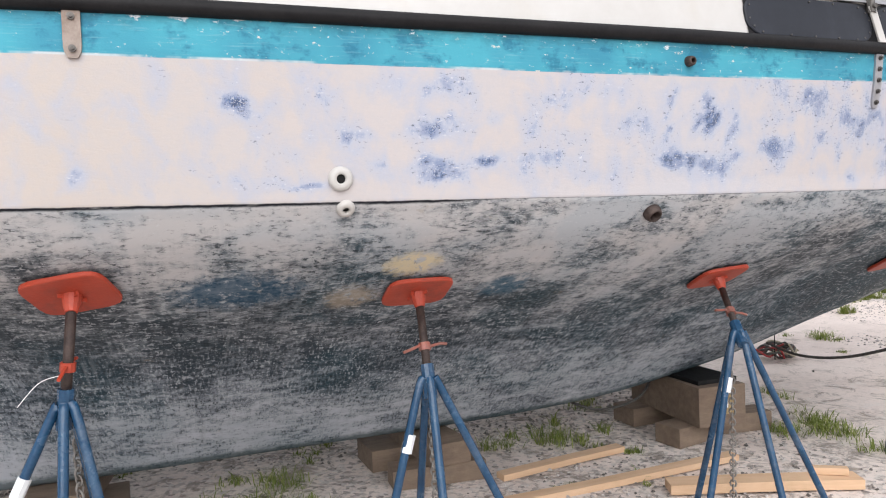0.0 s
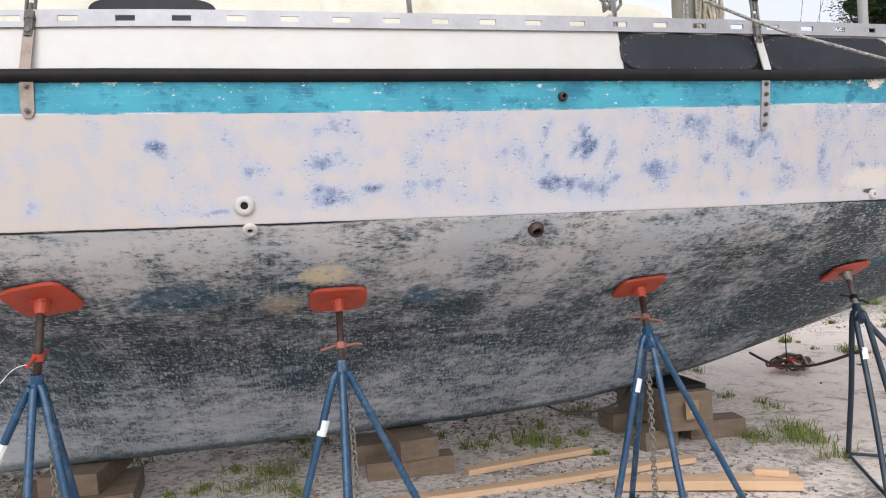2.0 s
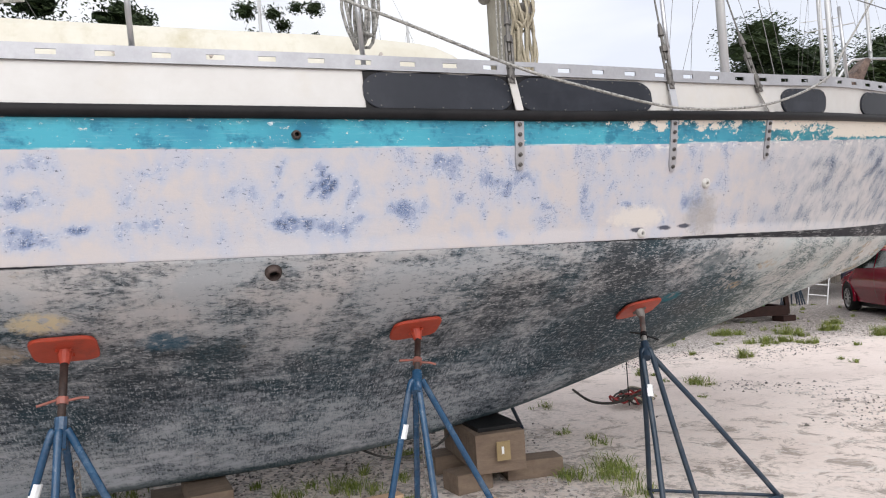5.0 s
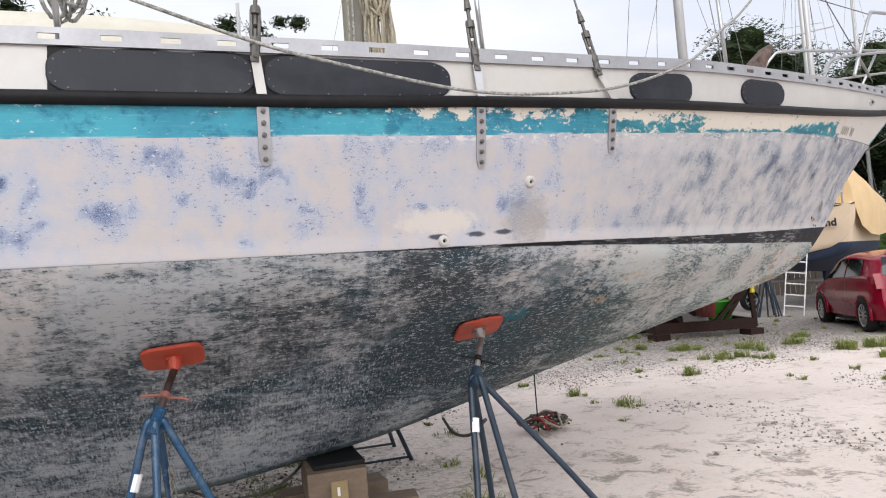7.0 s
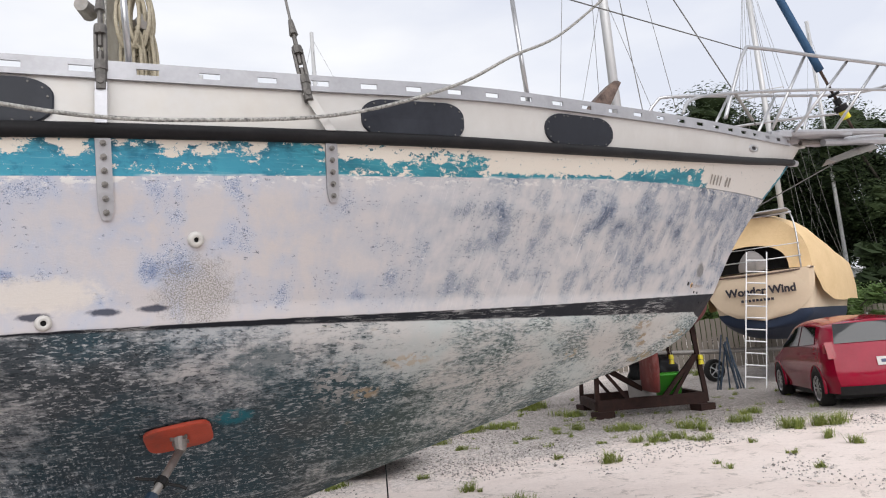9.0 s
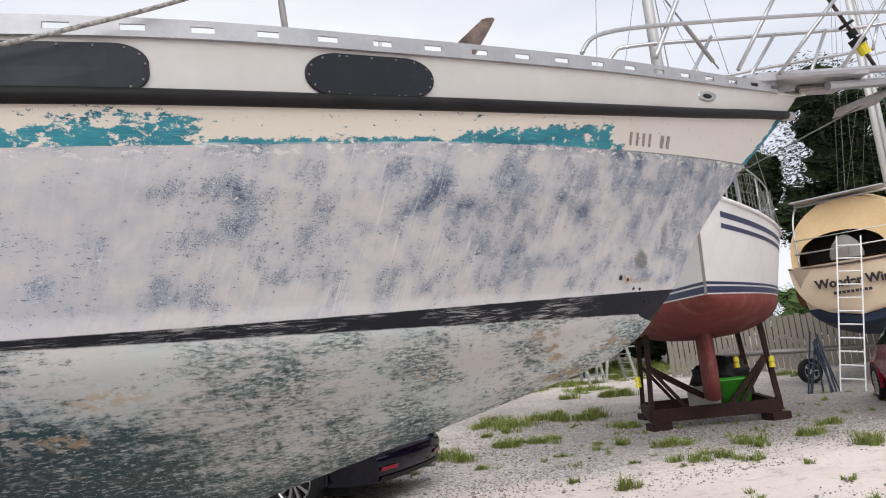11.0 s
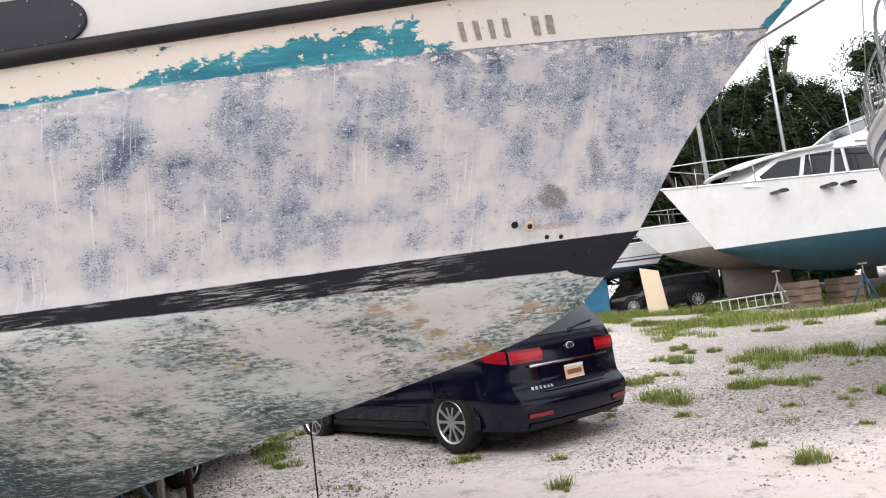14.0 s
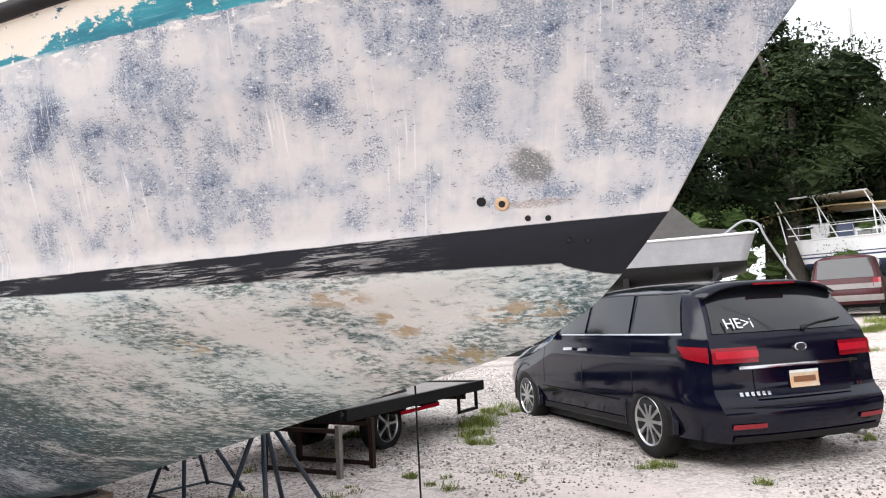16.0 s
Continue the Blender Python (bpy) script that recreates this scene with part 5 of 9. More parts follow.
# ---- stands under the boat ----
def jack_stand(pad_x, pad_z, foot, apex, legs, tape=0, color=BLUEPAINT, handle=ORANGE, tilt=0.0, turned=(1, 0.25, 0), steel=RODSTEEL, collar=ORANGE):
    """A tripod-like boat stand: pad, threaded rod, winding handle, tube legs and ground braces."""
    st = thing("jack_stand", "blue tubular boat stand with an orange pad against the hull", "boat stand", None, "stands propping the boat")
    p, n = skin(pad_x, pad_z), skin_normal(pad_x, pad_z)
    up = Vector((0, 0, 1))
    e1 = (Vector((1, 0, 0)) - n * n.x).normalized()
    e2 = n.cross(e1)
    c, s = math.cos(tilt), math.sin(tilt)
    e1, e2 = e1 * c + e2 * s, e2 * c - e1 * s
    bm = bmesh.new()
    w = 0.132
    prof = []
    for k in range(24):
        a = 2 * math.pi * (k + 0.5) / 24
        cx, cy = math.cos(a), math.sin(a)
        prof.append((abs(cx) ** 0.42 * (1 if cx > 0 else -1) * w, abs(cy) ** 0.42 * (1 if cy > 0 else -1) * 0.118))
    rows = [[p + n * (h + 0.010) + e1 * a * k + e2 * b * k for a, b in prof] for h, k in ((0.0, 0.98), (0.003, 1.0), (0.015, 1.0), (0.018, 0.97))]
    loft(bm, rows, True, True)
    part("pad", clean(bm), ORANGE, st, "orange-painted plywood and steel pad")
    top = p + n * 0.030
    bm = bmesh.new()
    tube(bm, [top - n * 0.012, top + n * 0.03, top + n * 0.055], 0.034, 12, 0.019)
    for sgn in (-1, 1):
        box(bm, (-0.004, -0.045, 0.0), (0.004, 0.045, 0.02), 0.0, Matrix.Translation(top - n * 0.008) @ Matrix((e1, e2, n)).transposed().to_4x4() @ Matrix.Rotation(radians(45 * sgn), 4, "Z"))
    part("swivel", clean(bm), collar, st)
    apex, foot = Vector(apex), Vector(foot)
    pin = top + n * 0.045
    d = (pin - apex).normalized()
    part("threaded_rod", rod([apex - d * 0.05, pin], 0.0165, 10), steel, st, "threaded rod", True)
    hub = apex + d * min(0.10, (pin - apex).length * 0.4)
    hd = Vector(turned)
    hd = (hd - d * hd.dot(d)).normalized()
    bm = bmesh.new()
    disc(bm, hub, d, 0.024, 0.03, 10)
    tube(bm, [hub - hd * 0.095 - d * 0.022, hub - hd * 0.07 - d * 0.014, hub - hd * 0.02 + d * 0.004, hub + hd * 0.02, hub + hd * 0.07 + d * 0.012, hub + hd * 0.10 + d * 0.010], 0.0062, 7)
    part("handle", bm, handle, st, "winding handle")
    part("column", rod([apex - d * 0.10, apex + d * 0.03], 0.026, 10), color, st)
    feet = []
    for k, (ang, r) in enumerate(legs):
        f = foot + Vector((math.cos(radians(ang)) * r, math.sin(radians(ang)) * r, 0.0))
        out = Vector((math.cos(radians(ang)), math.sin(radians(ang)), 0))
        a = apex - d * 0.02 + out * 0.024
        leg = part("leg", rod(curve_pts([a, a + Vector((out.x * 0.03, out.y * 0.03, -0.06)), f + (a - f) * 0.5 + Vector((0, 0, 0.0)), f + Vector((0, 0, 0.0))], 4), 0.0165, 9), color, st, "", True)
        feet.append(f)
        if k == tape:
            m0, m1 = f + (a - f) * 0.735, f + (a - f) * 0.80
            part("tape_wrap", rod([m0, m1], 0.0215, 9), TAPE, leg, "white tape wrapped on the leg")
    for k in range(len(feet)):
        a, b = feet[k], feet[(k + 1) % len(feet)]
        part("brace", rod([a + Vector((0, 0, 0.03)), b + Vector((0, 0, 0.03))], 0.011, 7), DARKPAINT, st)
    return st


R4 = ((196, 0.36), (264, 0.38), (350, 0.50), (85, 0.42))
jack_stand(-0.83, 1.43, (-0.88, 0.24, 0), (-0.865, 0.24, 1.085), ((190, 0.52), (268, 0.36), (318, 0.36), (70, 0.40)), tilt=0.3, turned=(0.12, 1, 0))
th = thing("bent_wire", "thin bent wire hooked on a stand collar", "wire")
part("strand", rod(curve_pts([(-0.875, 0.20, 1.165), (-0.93, 0.185, 1.15), (-0.99, 0.175, 1.085)], 5), 0.0014, 5), TAPE, th)
jack_stand(0.375, 1.335, (0.36, 0.28, 0), (0.365, 0.29, 1.02), R4, handle=HANDLE)
jack_stand(2.0, 1.27, (1.96, 0.42, 0), (1.935, 0.42, 1.03), R4, handle=HANDLE, tilt=0.05)
jack_stand(3.57, 1.24, (3.60, 0.60, 0), (3.46, 0.72, 1.01), ((218, 0.43), (288, 0.10), (357, 0.66), (85, 0.46)), color=DARKPAINT, handle=BLACK, tilt=0.1, steel=CHAIN, collar=CHAIN)


def far_stand(x, z, foot, apex_z):
    """A stand on the far side of the boat."""
    st = thing("jack_stand", "dark tubular boat stand on the far side of the hull", "boat stand", None, "stands propping the boat")
    foot = Vector(foot)
    apex = foot + Vector((0, -0.1, apex_z))
    p = skin(x, z)
    top = Vector((p.x, 2 * CL - p.y, p.z))
    part("threaded_rod", rod([apex, top], 0.0165, 8), RODSTEEL, st)
    n = skin_normal(x, z)
    n = Vector((n.x, -n.y, n.z))
    bm = bmesh.new()
    disc(bm, top + n * 0.02, n, 0.15, 0.03, 4)
    part("pad", bm, ORANGE, st)
    feet = []
    for ang in (45, 135, 225, 315):
        f = foot + Vector((0.42 * math.cos(radians(ang)), 0.42 * math.sin(radians(ang)), 0))
        feet.append(f)
        part("leg", rod([apex, f], 0.0185, 8), DARKPAINT, st, "", True)
    for a, b in zip(feet, feet[1:]):
        part("brace", rod([a + Vector((0, 0, 0.03)), b + Vector((0, 0, 0.03))], 0.011, 6), DARKPAINT, st)
    return st


far_stand(3.5, 1.25, (3.45, 3.55, 0), 0.85)
far_stand(2.0, 1.25, (2.0, 3.75, 0), 0.85)
far_stand(0.4, 1.3, (0.4, 3.9, 0), 0.85)


def chain(a, b, sag, name="chain", links=40, size=0.014, label="rusty chain hanging from a boat stand"):
    a, b = Vector(a), Vector(b)
    th = thing(name, label, "chain")
    bm = bmesh.new()
    for i in range(links):
        t0 = i / links
        p = a.lerp(b, t0) - Vector((0, 0, sag * 4 * t0 * (1 - t0)))
        t1 = (i + 1) / links
        q = a.lerp(b, t1) - Vector((0, 0, sag * 4 * t1 * (1 - t1)))
        d = (q - p).normalized()
        s = d.orthogonal().normalized()
        if i % 2:
            s = d.cross(s)
        c = (p + q) / 2
        L = (q - p).length * 0.72
        ring = [c + d * math.cos(2 * math.pi * k / 8) * L + s * math.sin(2 * math.pi * k / 8) * size for k in range(8)]
        tube(bm, ring, size * 0.32, 5, None, True)
    tagged(part("link_run", bm, CHAIN, th), kind="stuff")
    return th


chain((-0.86, 0.36, 0.92), (-0.86, 0.40, 0.02), 0.0, links=34)
chain((1.97, 0.50, 0.80), (2.0, 0.55, 0.02), 0.0, links=30)
chain((0.40, 0.38, 0.84), (0.42, 0.42, 0.02), 0.0, links=32)


# ---- timber under the keel and lumber on the ground ----
def timber(name, lo, hi, rz=0.0, label="", material=TIMBER, tiltx=0.0, group="timber blocks under the keel"):
    c = Vector([(lo[i] + hi[i]) / 2 for i in range(3)])
    h = Vector([(hi[i] - lo[i]) / 2 for i in range(3)])
    bm = boxed(-h, h, 0.006)
    for v in bm.verts:
        v.co += Vector([noise.noise(v.co * 9 + c) * 0.004 for _ in range(3)])
    ob = obj(name, bm, material)
    ob.matrix_basis = Matrix.Translation(c) @ Matrix.Rotation(radians(rz), 4, "Z") @ Matrix.Rotation(radians(tiltx), 4, "Y")
    return tagged(ob, label or "weathered square timber block under the keel", "timber block", group)


# aft pile
timber("timber_block", (-1.55, 1.72, 0.0), (-0.85, 2.3, 0.13), 4)
timber("timber_block", (-1.35, 1.80, 0.13), (-1.0, 2.5, 0.265), -6)
# middle pile
timber("timber_block", (0.60, 1.75, 0.0), (1.18, 1.93, 0.125), -4)
timber("timber_block", (0.55, 2.15, 0.0), (0.95, 2.5, 0.14), 3)
timber("timber_block", (0.78, 1.72, 0.125), (1.04, 2.4, 0.262), 6)
# forward pile
timber("timber_block", (2.98, 1.78, 0.0), (3.40, 1.98, 0.13), -8)
timber("timber_block", (2.52, 1.70, 0.0), (2.80, 1.92, 0.13), 10)
timber("timber_block", (2.55, 2.25, 0.0), (3.3, 2.5, 0.13), 3)
timber("timber_block", (2.70, 1.62, 0.13), (3.06, 2.5, 0.40), -4, "thick weathered keel block with a pale tag")
tag = thing("paper_tag", "small pale tag stapled to a keel block", "tag")
part("card", boxed((2.80, 1.574, 0.22), (2.90, 1.580, 0.35), 0.001), worn("tan_card", (0.34, 0.25, 0.13), (0.27, 0.2, 0.1), 12.0, 0.8), tag)
part("print", boxed((2.835, 1.570, 0.265), (2.852, 1.5742, 0.315), 0.0005), TAPE, tag)
timber("wedge_board", (2.72, 1.70, 0.40), (3.04, 2.4, 0.43), 0, "dark wedge board under the forefoot", BLACK)


def plank(a, b, w, h, z=0.0, label="new pale pine board lying on the gravel"):
    a, b = Vector((*a, z)), Vector((*b, z))
    d = b - a
    L = d.length
    bm = boxed((0, -w / 2, 0), (L, w / 2, h), 0.003)
    bmesh.ops.subdivide_edges(bm, edges=[e for e in bm.edges if abs(e.verts[0].co.x - e.verts[1].co.x) > L * 0.8], cuts=10)
    for v in bm.verts:
        v.co.z += 0.006 * math.sin(v.co.x * 2.3) + 0.004
        v.co.y += 0.008 * math.sin(v.co.x * 1.4)
    ob = obj("lumber_board", bm, PINE)
    ob.matrix_basis = Matrix.Translation(a) @ Matrix.Rotation(math.atan2(d.y, d.x), 4, "Z")
    return tagged(ob, label, "board", "boards on the ground")


plank((-0.62, 1.24), (2.70, 1.36), 0.09, 0.038)
plank((1.24, 1.68), (2.17, 1.80), 0.09, 0.038)
plank((2.02, 1.10), (3.0, 0.70), 0.14, 0.055)
plank((2.80, 0.84), (2.95, 0.73), 0.05, 0.04, 0.062, "short offcut of lumber on a board")

# cable hanging from the far rail to a tangle of cord
th = thing("hanging_cable", "thin dark cable hanging down to the gravel", "cable")
part("cable", rod([(5.04, 3.45, 0.03), (5.04, 3.45, 2.3)], 0.006, 6), BLACK, th)
rnd = random.Random(11)
th = thing("cord_tangle", "tangle of red and black cord on the gravel", "cord")
for k, (m, cx) in enumerate(((REDCORD, 0.0), (ROPEBLACK, 0.08), (ROPE, 0.12), (ROPEBLACK, 0.05))):
    pts = [(5.1 + cx + rnd.uniform(0.08, 0.24) * math.cos(j * 0.8), 3.55 + rnd.uniform(0.05, 0.2) * math.sin(j * 0.8), 0.03 + rnd.uniform(0, 0.13)) for j in range(18)]
    part("cord", rod(curve_pts(pts, 4), 0.011, 6), m, th, "", True)
th = thing("ground_rope", "dark rope sagging from the keel to a boat stand", "rope")
part("rope", rod(curve_pts([(3.70, 2.12, 0.53), (3.65, 1.75, 0.50), (3.60, 1.3, 0.57), (3.50, 0.74, 0.76)], 8), 0.010, 7), ROPEBLACK, th, "", True)
th = thing("ground_rope", "thin dark rope sagging under the keel", "rope")
part("rope", rod(curve_pts([(1.9, 2.2, 0.33), (2.2, 2.15, 0.2), (2.55, 2.15, 0.24), (2.8, 2.3, 0.4)], 6), 0.010, 6), ROPEBLACK, th, "", True)

# ---- grass and stones ----
rnd = random.Random(3)


def grass(spots, name="grass", label="clumps of green grass growing through the gravel", dense=1.0):
    """Low ragged patches of thin drooping blades: x, y, half length, height."""
    verts, faces = [], []
    for x, y, r, h in spots:
        n = int(clamp(1500 * r ** 1.25 * dense, 50, 2400))
        turn = rnd.uniform(-0.5, 0.5)
        lobes = [(rnd.gauss(0, 0.42) * r, rnd.gauss(0, 0.40) * r, rnd.uniform(0.3, 0.75)) for _ in range(7)]
        for _ in range(n):
            ox, oy, k = rnd.choice(lobes)
            dx, dy = ox + rnd.gauss(0, 0.22) * r * k * 1.3, oy + rnd.gauss(0, 0.22) * r * k * 1.3
            px, py = x + dx * math.cos(turn) - dy * math.sin(turn), y + dx * math.sin(turn) + dy * math.cos(turn)
            z0 = ground_z(px, py) - 0.004
            hh = h * rnd.uniform(0.35, 1.1) * k * 1.75
            la, ll = rnd.uniform(0, 6.283), hh * rnd.uniform(0.4, 1.7)
            w = 0.0018 + 0.0026 * rnd.random() + 0.0025 * clamp((y - 9) / 10)
            sx, sy, cx, cy = -math.sin(la) * w, math.cos(la) * w, math.cos(la), math.sin(la)
            b = len(verts)
            verts += [(px - sx, py - sy, z0), (px + sx, py + sy, z0), (px - sx * 0.8 + ll * 0.4 * cx, py - sy * 0.8 + ll * 0.4 * cy, z0 + hh * 0.75),
                      (px + sx * 0.8 + ll * 0.4 * cx, py + sy * 0.8 + ll * 0.4 * cy, z0 + hh * 0.75), (px + ll * cx, py + ll * cy, z0 + hh * 0.85)]
            faces += [(b, b + 1, b + 3, b + 2), (b + 2, b + 3, b + 4)]
    me = bpy.data.meshes.new(name)
    me.from_pydata(verts, [], faces)
    me.materials.append(GRASS)
    return tagged(new(name, me), label, "grass", "", "stuff")


under = [(-0.05, 1.95, 0.40, 0.13), (-0.5, 2.05, 0.2, 0.12), (0.15, 1.75, 0.15, 0.1), (1.85, 2.2, 0.32, 0.14), (2.05, 2.05, 0.15, 0.1), (3.15, 2.0, 0.25, 0.15), (3.5, 1.55, 0.42, 0.14), (3.75, 1.75, 0.3, 0.12),
         (2.0, 1.35, 0.12, 0.07), (2.25, 1.75, 0.1, 0.08), (1.5, 1.35, 0.1, 0.06), (-1.2, 2.5, 0.25, 0.13), (0.3, 2.8, 0.25, 0.1), (2.6, 2.9, 0.25, 0.1), (6.4, 4.2, 0.33, 0.14), (6.0, 3.5, 0.1, 0.05)]
by_track = [(8.22, 5.45, 0.17, 0.15), (7.96, 6.25, 0.10, 0.08), (9.91, 6.42, 0.15, 0.12), (10.0, 5.95, 0.13, 0.12), (9.91, 7.9, 0.3, 0.09), (10.67, 7.2, 0.24, 0.14), (10.6, 6.8, 0.12, 0.1), (9.89, 6.85, 0.12, 0.07),
            (9.26, 6.2, 0.08, 0.06), (11.58, 7.1, 0.22, 0.13), (12.41, 7.79, 0.2, 0.12), (11.41, 5.92, 0.22, 0.18), (11.87, 5.81, 0.32, 0.2), (11.0, 4.95, 0.10, 0.13), (10.19, 5.35, 0.07, 0.06), (10.8, 4.36, 0.1, 0.11)]
by_track += [(9.9, 4.39, 0.07, 0.06), (9.5, 3.62, 0.07, 0.07), (8.89, 4.19, 0.06, 0.06), (8.98, 4.51, 0.05, 0.05), (7.3, 8.15, 0.14, 0.08), (6.15, 6.25, 0.09, 0.07), (6.35, 5.1, 0.13, 0.10), (6.46, 8.55, 0.1, 0.07),
             (5.14, 6.5, 0.22, 0.06), (9.56, 6.43, 0.3, 0.12), (8.5, 8.3, 0.12, 0.07), (8.95, 6.9, 0.09, 0.06), (9.57, 8.65, 0.14, 0.12), (9.3, 9.03, 0.16, 0.05)]
beyond = [(8.8, 13.0, 0.75, 0.20), (9.67, 13.2, 0.35, 0.18), (10.14, 12.9, 0.5, 0.24), (10.7, 12.7, 0.45, 0.24), (8.17, 10.1, 0.32, 0.15), (8.5, 10.25, 0.2, 0.13), (8.76, 10.0, 0.25, 0.14), (8.69, 11.8, 0.2, 0.12),
          (8.17, 11.5, 0.15, 0.12), (7.2, 9.45, 0.50, 0.15), (7.16, 13.8, 0.28, 0.13), (7.06, 11.8, 0.25, 0.12), (7.63, 14.7, 0.15, 0.12), (8.0, 14.7, 0.2, 0.12), (10.7, 10.6, 0.42, 0.14), (9.97, 7.9, 0.25, 0.12)]
beyond += [(9.5, 21.0, 2.2, 0.26), (8.0, 20.5, 1.4, 0.22), (11.2, 21.8, 1.5, 0.26), (12.9, 22.5, 0.9, 0.24), (12.9, 16.9, 0.45, 0.2), (11.84, 17.4, 0.3, 0.16), (10.6, 19.0, 0.25, 0.12), (9.58, 17.9, 0.4, 0.12),
           (5.0, 20.5, 0.7, 0.2), (5.2, 23.5, 1.2, 0.22), (6.6, 21.8, 1.0, 0.2), (6.6, 11.2, 0.35, 0.13), (7.4, 15.5, 0.25, 0.12), (7.31, 13.3, 0.25, 0.13), (13.0, 17.0, 0.5, 0.2), (8.95, 10.2, 0.25, 0.12)]
beside_van = [(2.2, 7.6, 0.4, 0.13), (2.9, 6.7, 0.2, 0.09), (2.6, 7.1, 0.25, 0.1), (1.2, 6.3, 0.2, 0.09), (3.3, 5.2, 0.12, 0.06), (4.3, 4.6, 0.08, 0.05), (2.0, 8.4, 0.4, 0.12), (-0.5, 6.0, 0.4, 0.1)]
far = []
for i in range(120):
    x, y = rnd.uniform(3, 20), rnd.uniform(15, 30)
    if noise.noise((x * 0.22, y * 0.22, 4)) > -0.05:
        far.append((x, y, rnd.uniform(0.25, 0.9), rnd.uniform(0.10, 0.2)))
for i in range(70):
    far.append((rnd.uniform(7.5, 16), rnd.uniform(6.5, 14), rnd.uniform(0.04, 0.12), rnd.uniform(0.04, 0.1)))
for i in range(50):
    far.append((rnd.uniform(-3, 4.5), rnd.uniform(2.2, 6), rnd.uniform(0.04, 0.16), rnd.uniform(0.04, 0.09)))
for i in range(90):
    far.append((rnd.uniform(3, 22), rnd.uniform(26, 36), rnd.uniform(0.5, 1.2), rnd.uniform(0.15, 0.28)))
grass([(x, y, r * 0.85, h * 0.62) for x, y, r, h in under], "grass", "patches of green grass in the litter under the hull", 1.0)
grass(by_track + beside_van, "grass", "tufts of green grass along the sandy track", 1.8)
grass(beyond, "grass", "ragged patches of green grass beyond the parked van", 1.5)
grass(far, "far_grass", "patches of grass across the yard", 0.55)

verts, faces = [], []
for i in range(70000):
    x, y = rnd.uniform(-3, 13), rnd.uniform(0.6, 13)
    g = noise.noise((x * 0.8, y * 0.8, 7)) + 0.35
    if y < 5.5 and x > 3.3:
        g -= 0.5
    if rnd.random() > clamp(g * 1.5 + 0.1):
        continue
    s = rnd.uniform(0.005, 0.016) * (1.9 if rnd.random() < 0.06 else 1)
    k = len(verts)
    z = ground_z(x, y) + s * 0.25
    a = rnd.uniform(0, 6.28)
    for dx, dy, dz in ((1, 0, 0), (-0.3, 0.9, 0), (-0.8, -0.6, 0), (0.2, -0.9, 0.1), (0.05, 0.1, 0.75), (0, 0, -0.5)):
        verts.append((x + s * (dx * math.cos(a) - dy * math.sin(a)), y + s * (dx * math.sin(a) + dy * math.cos(a)), z + s * dz))
    for f in ((0, 1, 4), (1, 2, 4), (2, 3, 4), (3, 0, 4), (1, 0, 5), (2, 1, 5), (3, 2, 5), (0, 3, 5)):
        faces.append(tuple(k + j for j in f))
me = bpy.data.meshes.new("gravel")
me.from_pydata(verts, [], faces)
gm = Mat("gravel_stones", 0.85)
gm.put(gm.ramp(gm.node("ShaderNodeNewGeometry").outputs["Random Per Island"], (0.0, (0.09, 0.08, 0.072)), (0.4, (0.24, 0.215, 0.20)), (1.0, (0.54, 0.50, 0.475))), "Base Color")
me.materials.append(gm.m)
tagged(new("gravel", me), "loose grey and white gravel stones", "gravel", "", "stuff")

# ---- vehicles ----
def wheel(parent, c, r, w, out, spokes=10):
    """A wheel at c, its face towards out (+1 or -1 along the local y)."""
    wh = new("wheel")
    wh.parent, wh.location = parent, c
    bm = bmesh.new()
    prof = [(0.66, -0.5), (0.93, -0.5), (1.0, -0.34), (1.0, 0.34), (0.93, 0.5), (0.70, 0.5), (0.66, 0.42)]
    loft(bm, [[Vector((r * a * math.cos(2 * math.pi * k / 28), w * b * out, r * a * math.sin(2 * math.pi * k / 28))) for k in range(28)] for a, b in prof], True)
    part("tyre", clean(bm), RUBBER, wh, "", True)
    bm = bmesh.new()
    loft(bm, [[Vector((r * a * math.cos(2 * math.pi * k / 28), w * b * out, r * a * math.sin(2 * math.pi * k / 28))) for k in range(28)] for a, b in ((0.70, 0.46), (0.67, 0.50), (0.63, 0.44), (0.62, 0.1))], True)
    for k in range(spokes):
        a = 2 * math.pi * k / spokes
        d, s = Vector((math.cos(a), 0, math.sin(a))), Vector((-math.sin(a), 0, math.cos(a)))
        o = Vector((0, out, 0))
        loft(bm, [[d * r * q + s * r * t + o * w * h for t, h in ((-e, 0.30), (-e, 0.42 + g), (e, 0.42 + g), (e, 0.30))] for q, e, g in ((0.10, 0.045, 0.05), (0.4, 0.04, 0.03), (0.645, 0.06, 0.02))], True)
    disc(bm, (0, out * w * 0.42, 0), (0, 1, 0), r * 0.13, w * 0.1, 12)
    part("rim", clean(bm), RIM, wh, "bright alloy rim with slim spokes")
    bm = bmesh.new()
    disc(bm, (0, out * w * 0.12, 0), (0, 1, 0), r * 0.62, 0.02, 20)
    part("brake_disc", bm, BLACK, wh)
    return wh


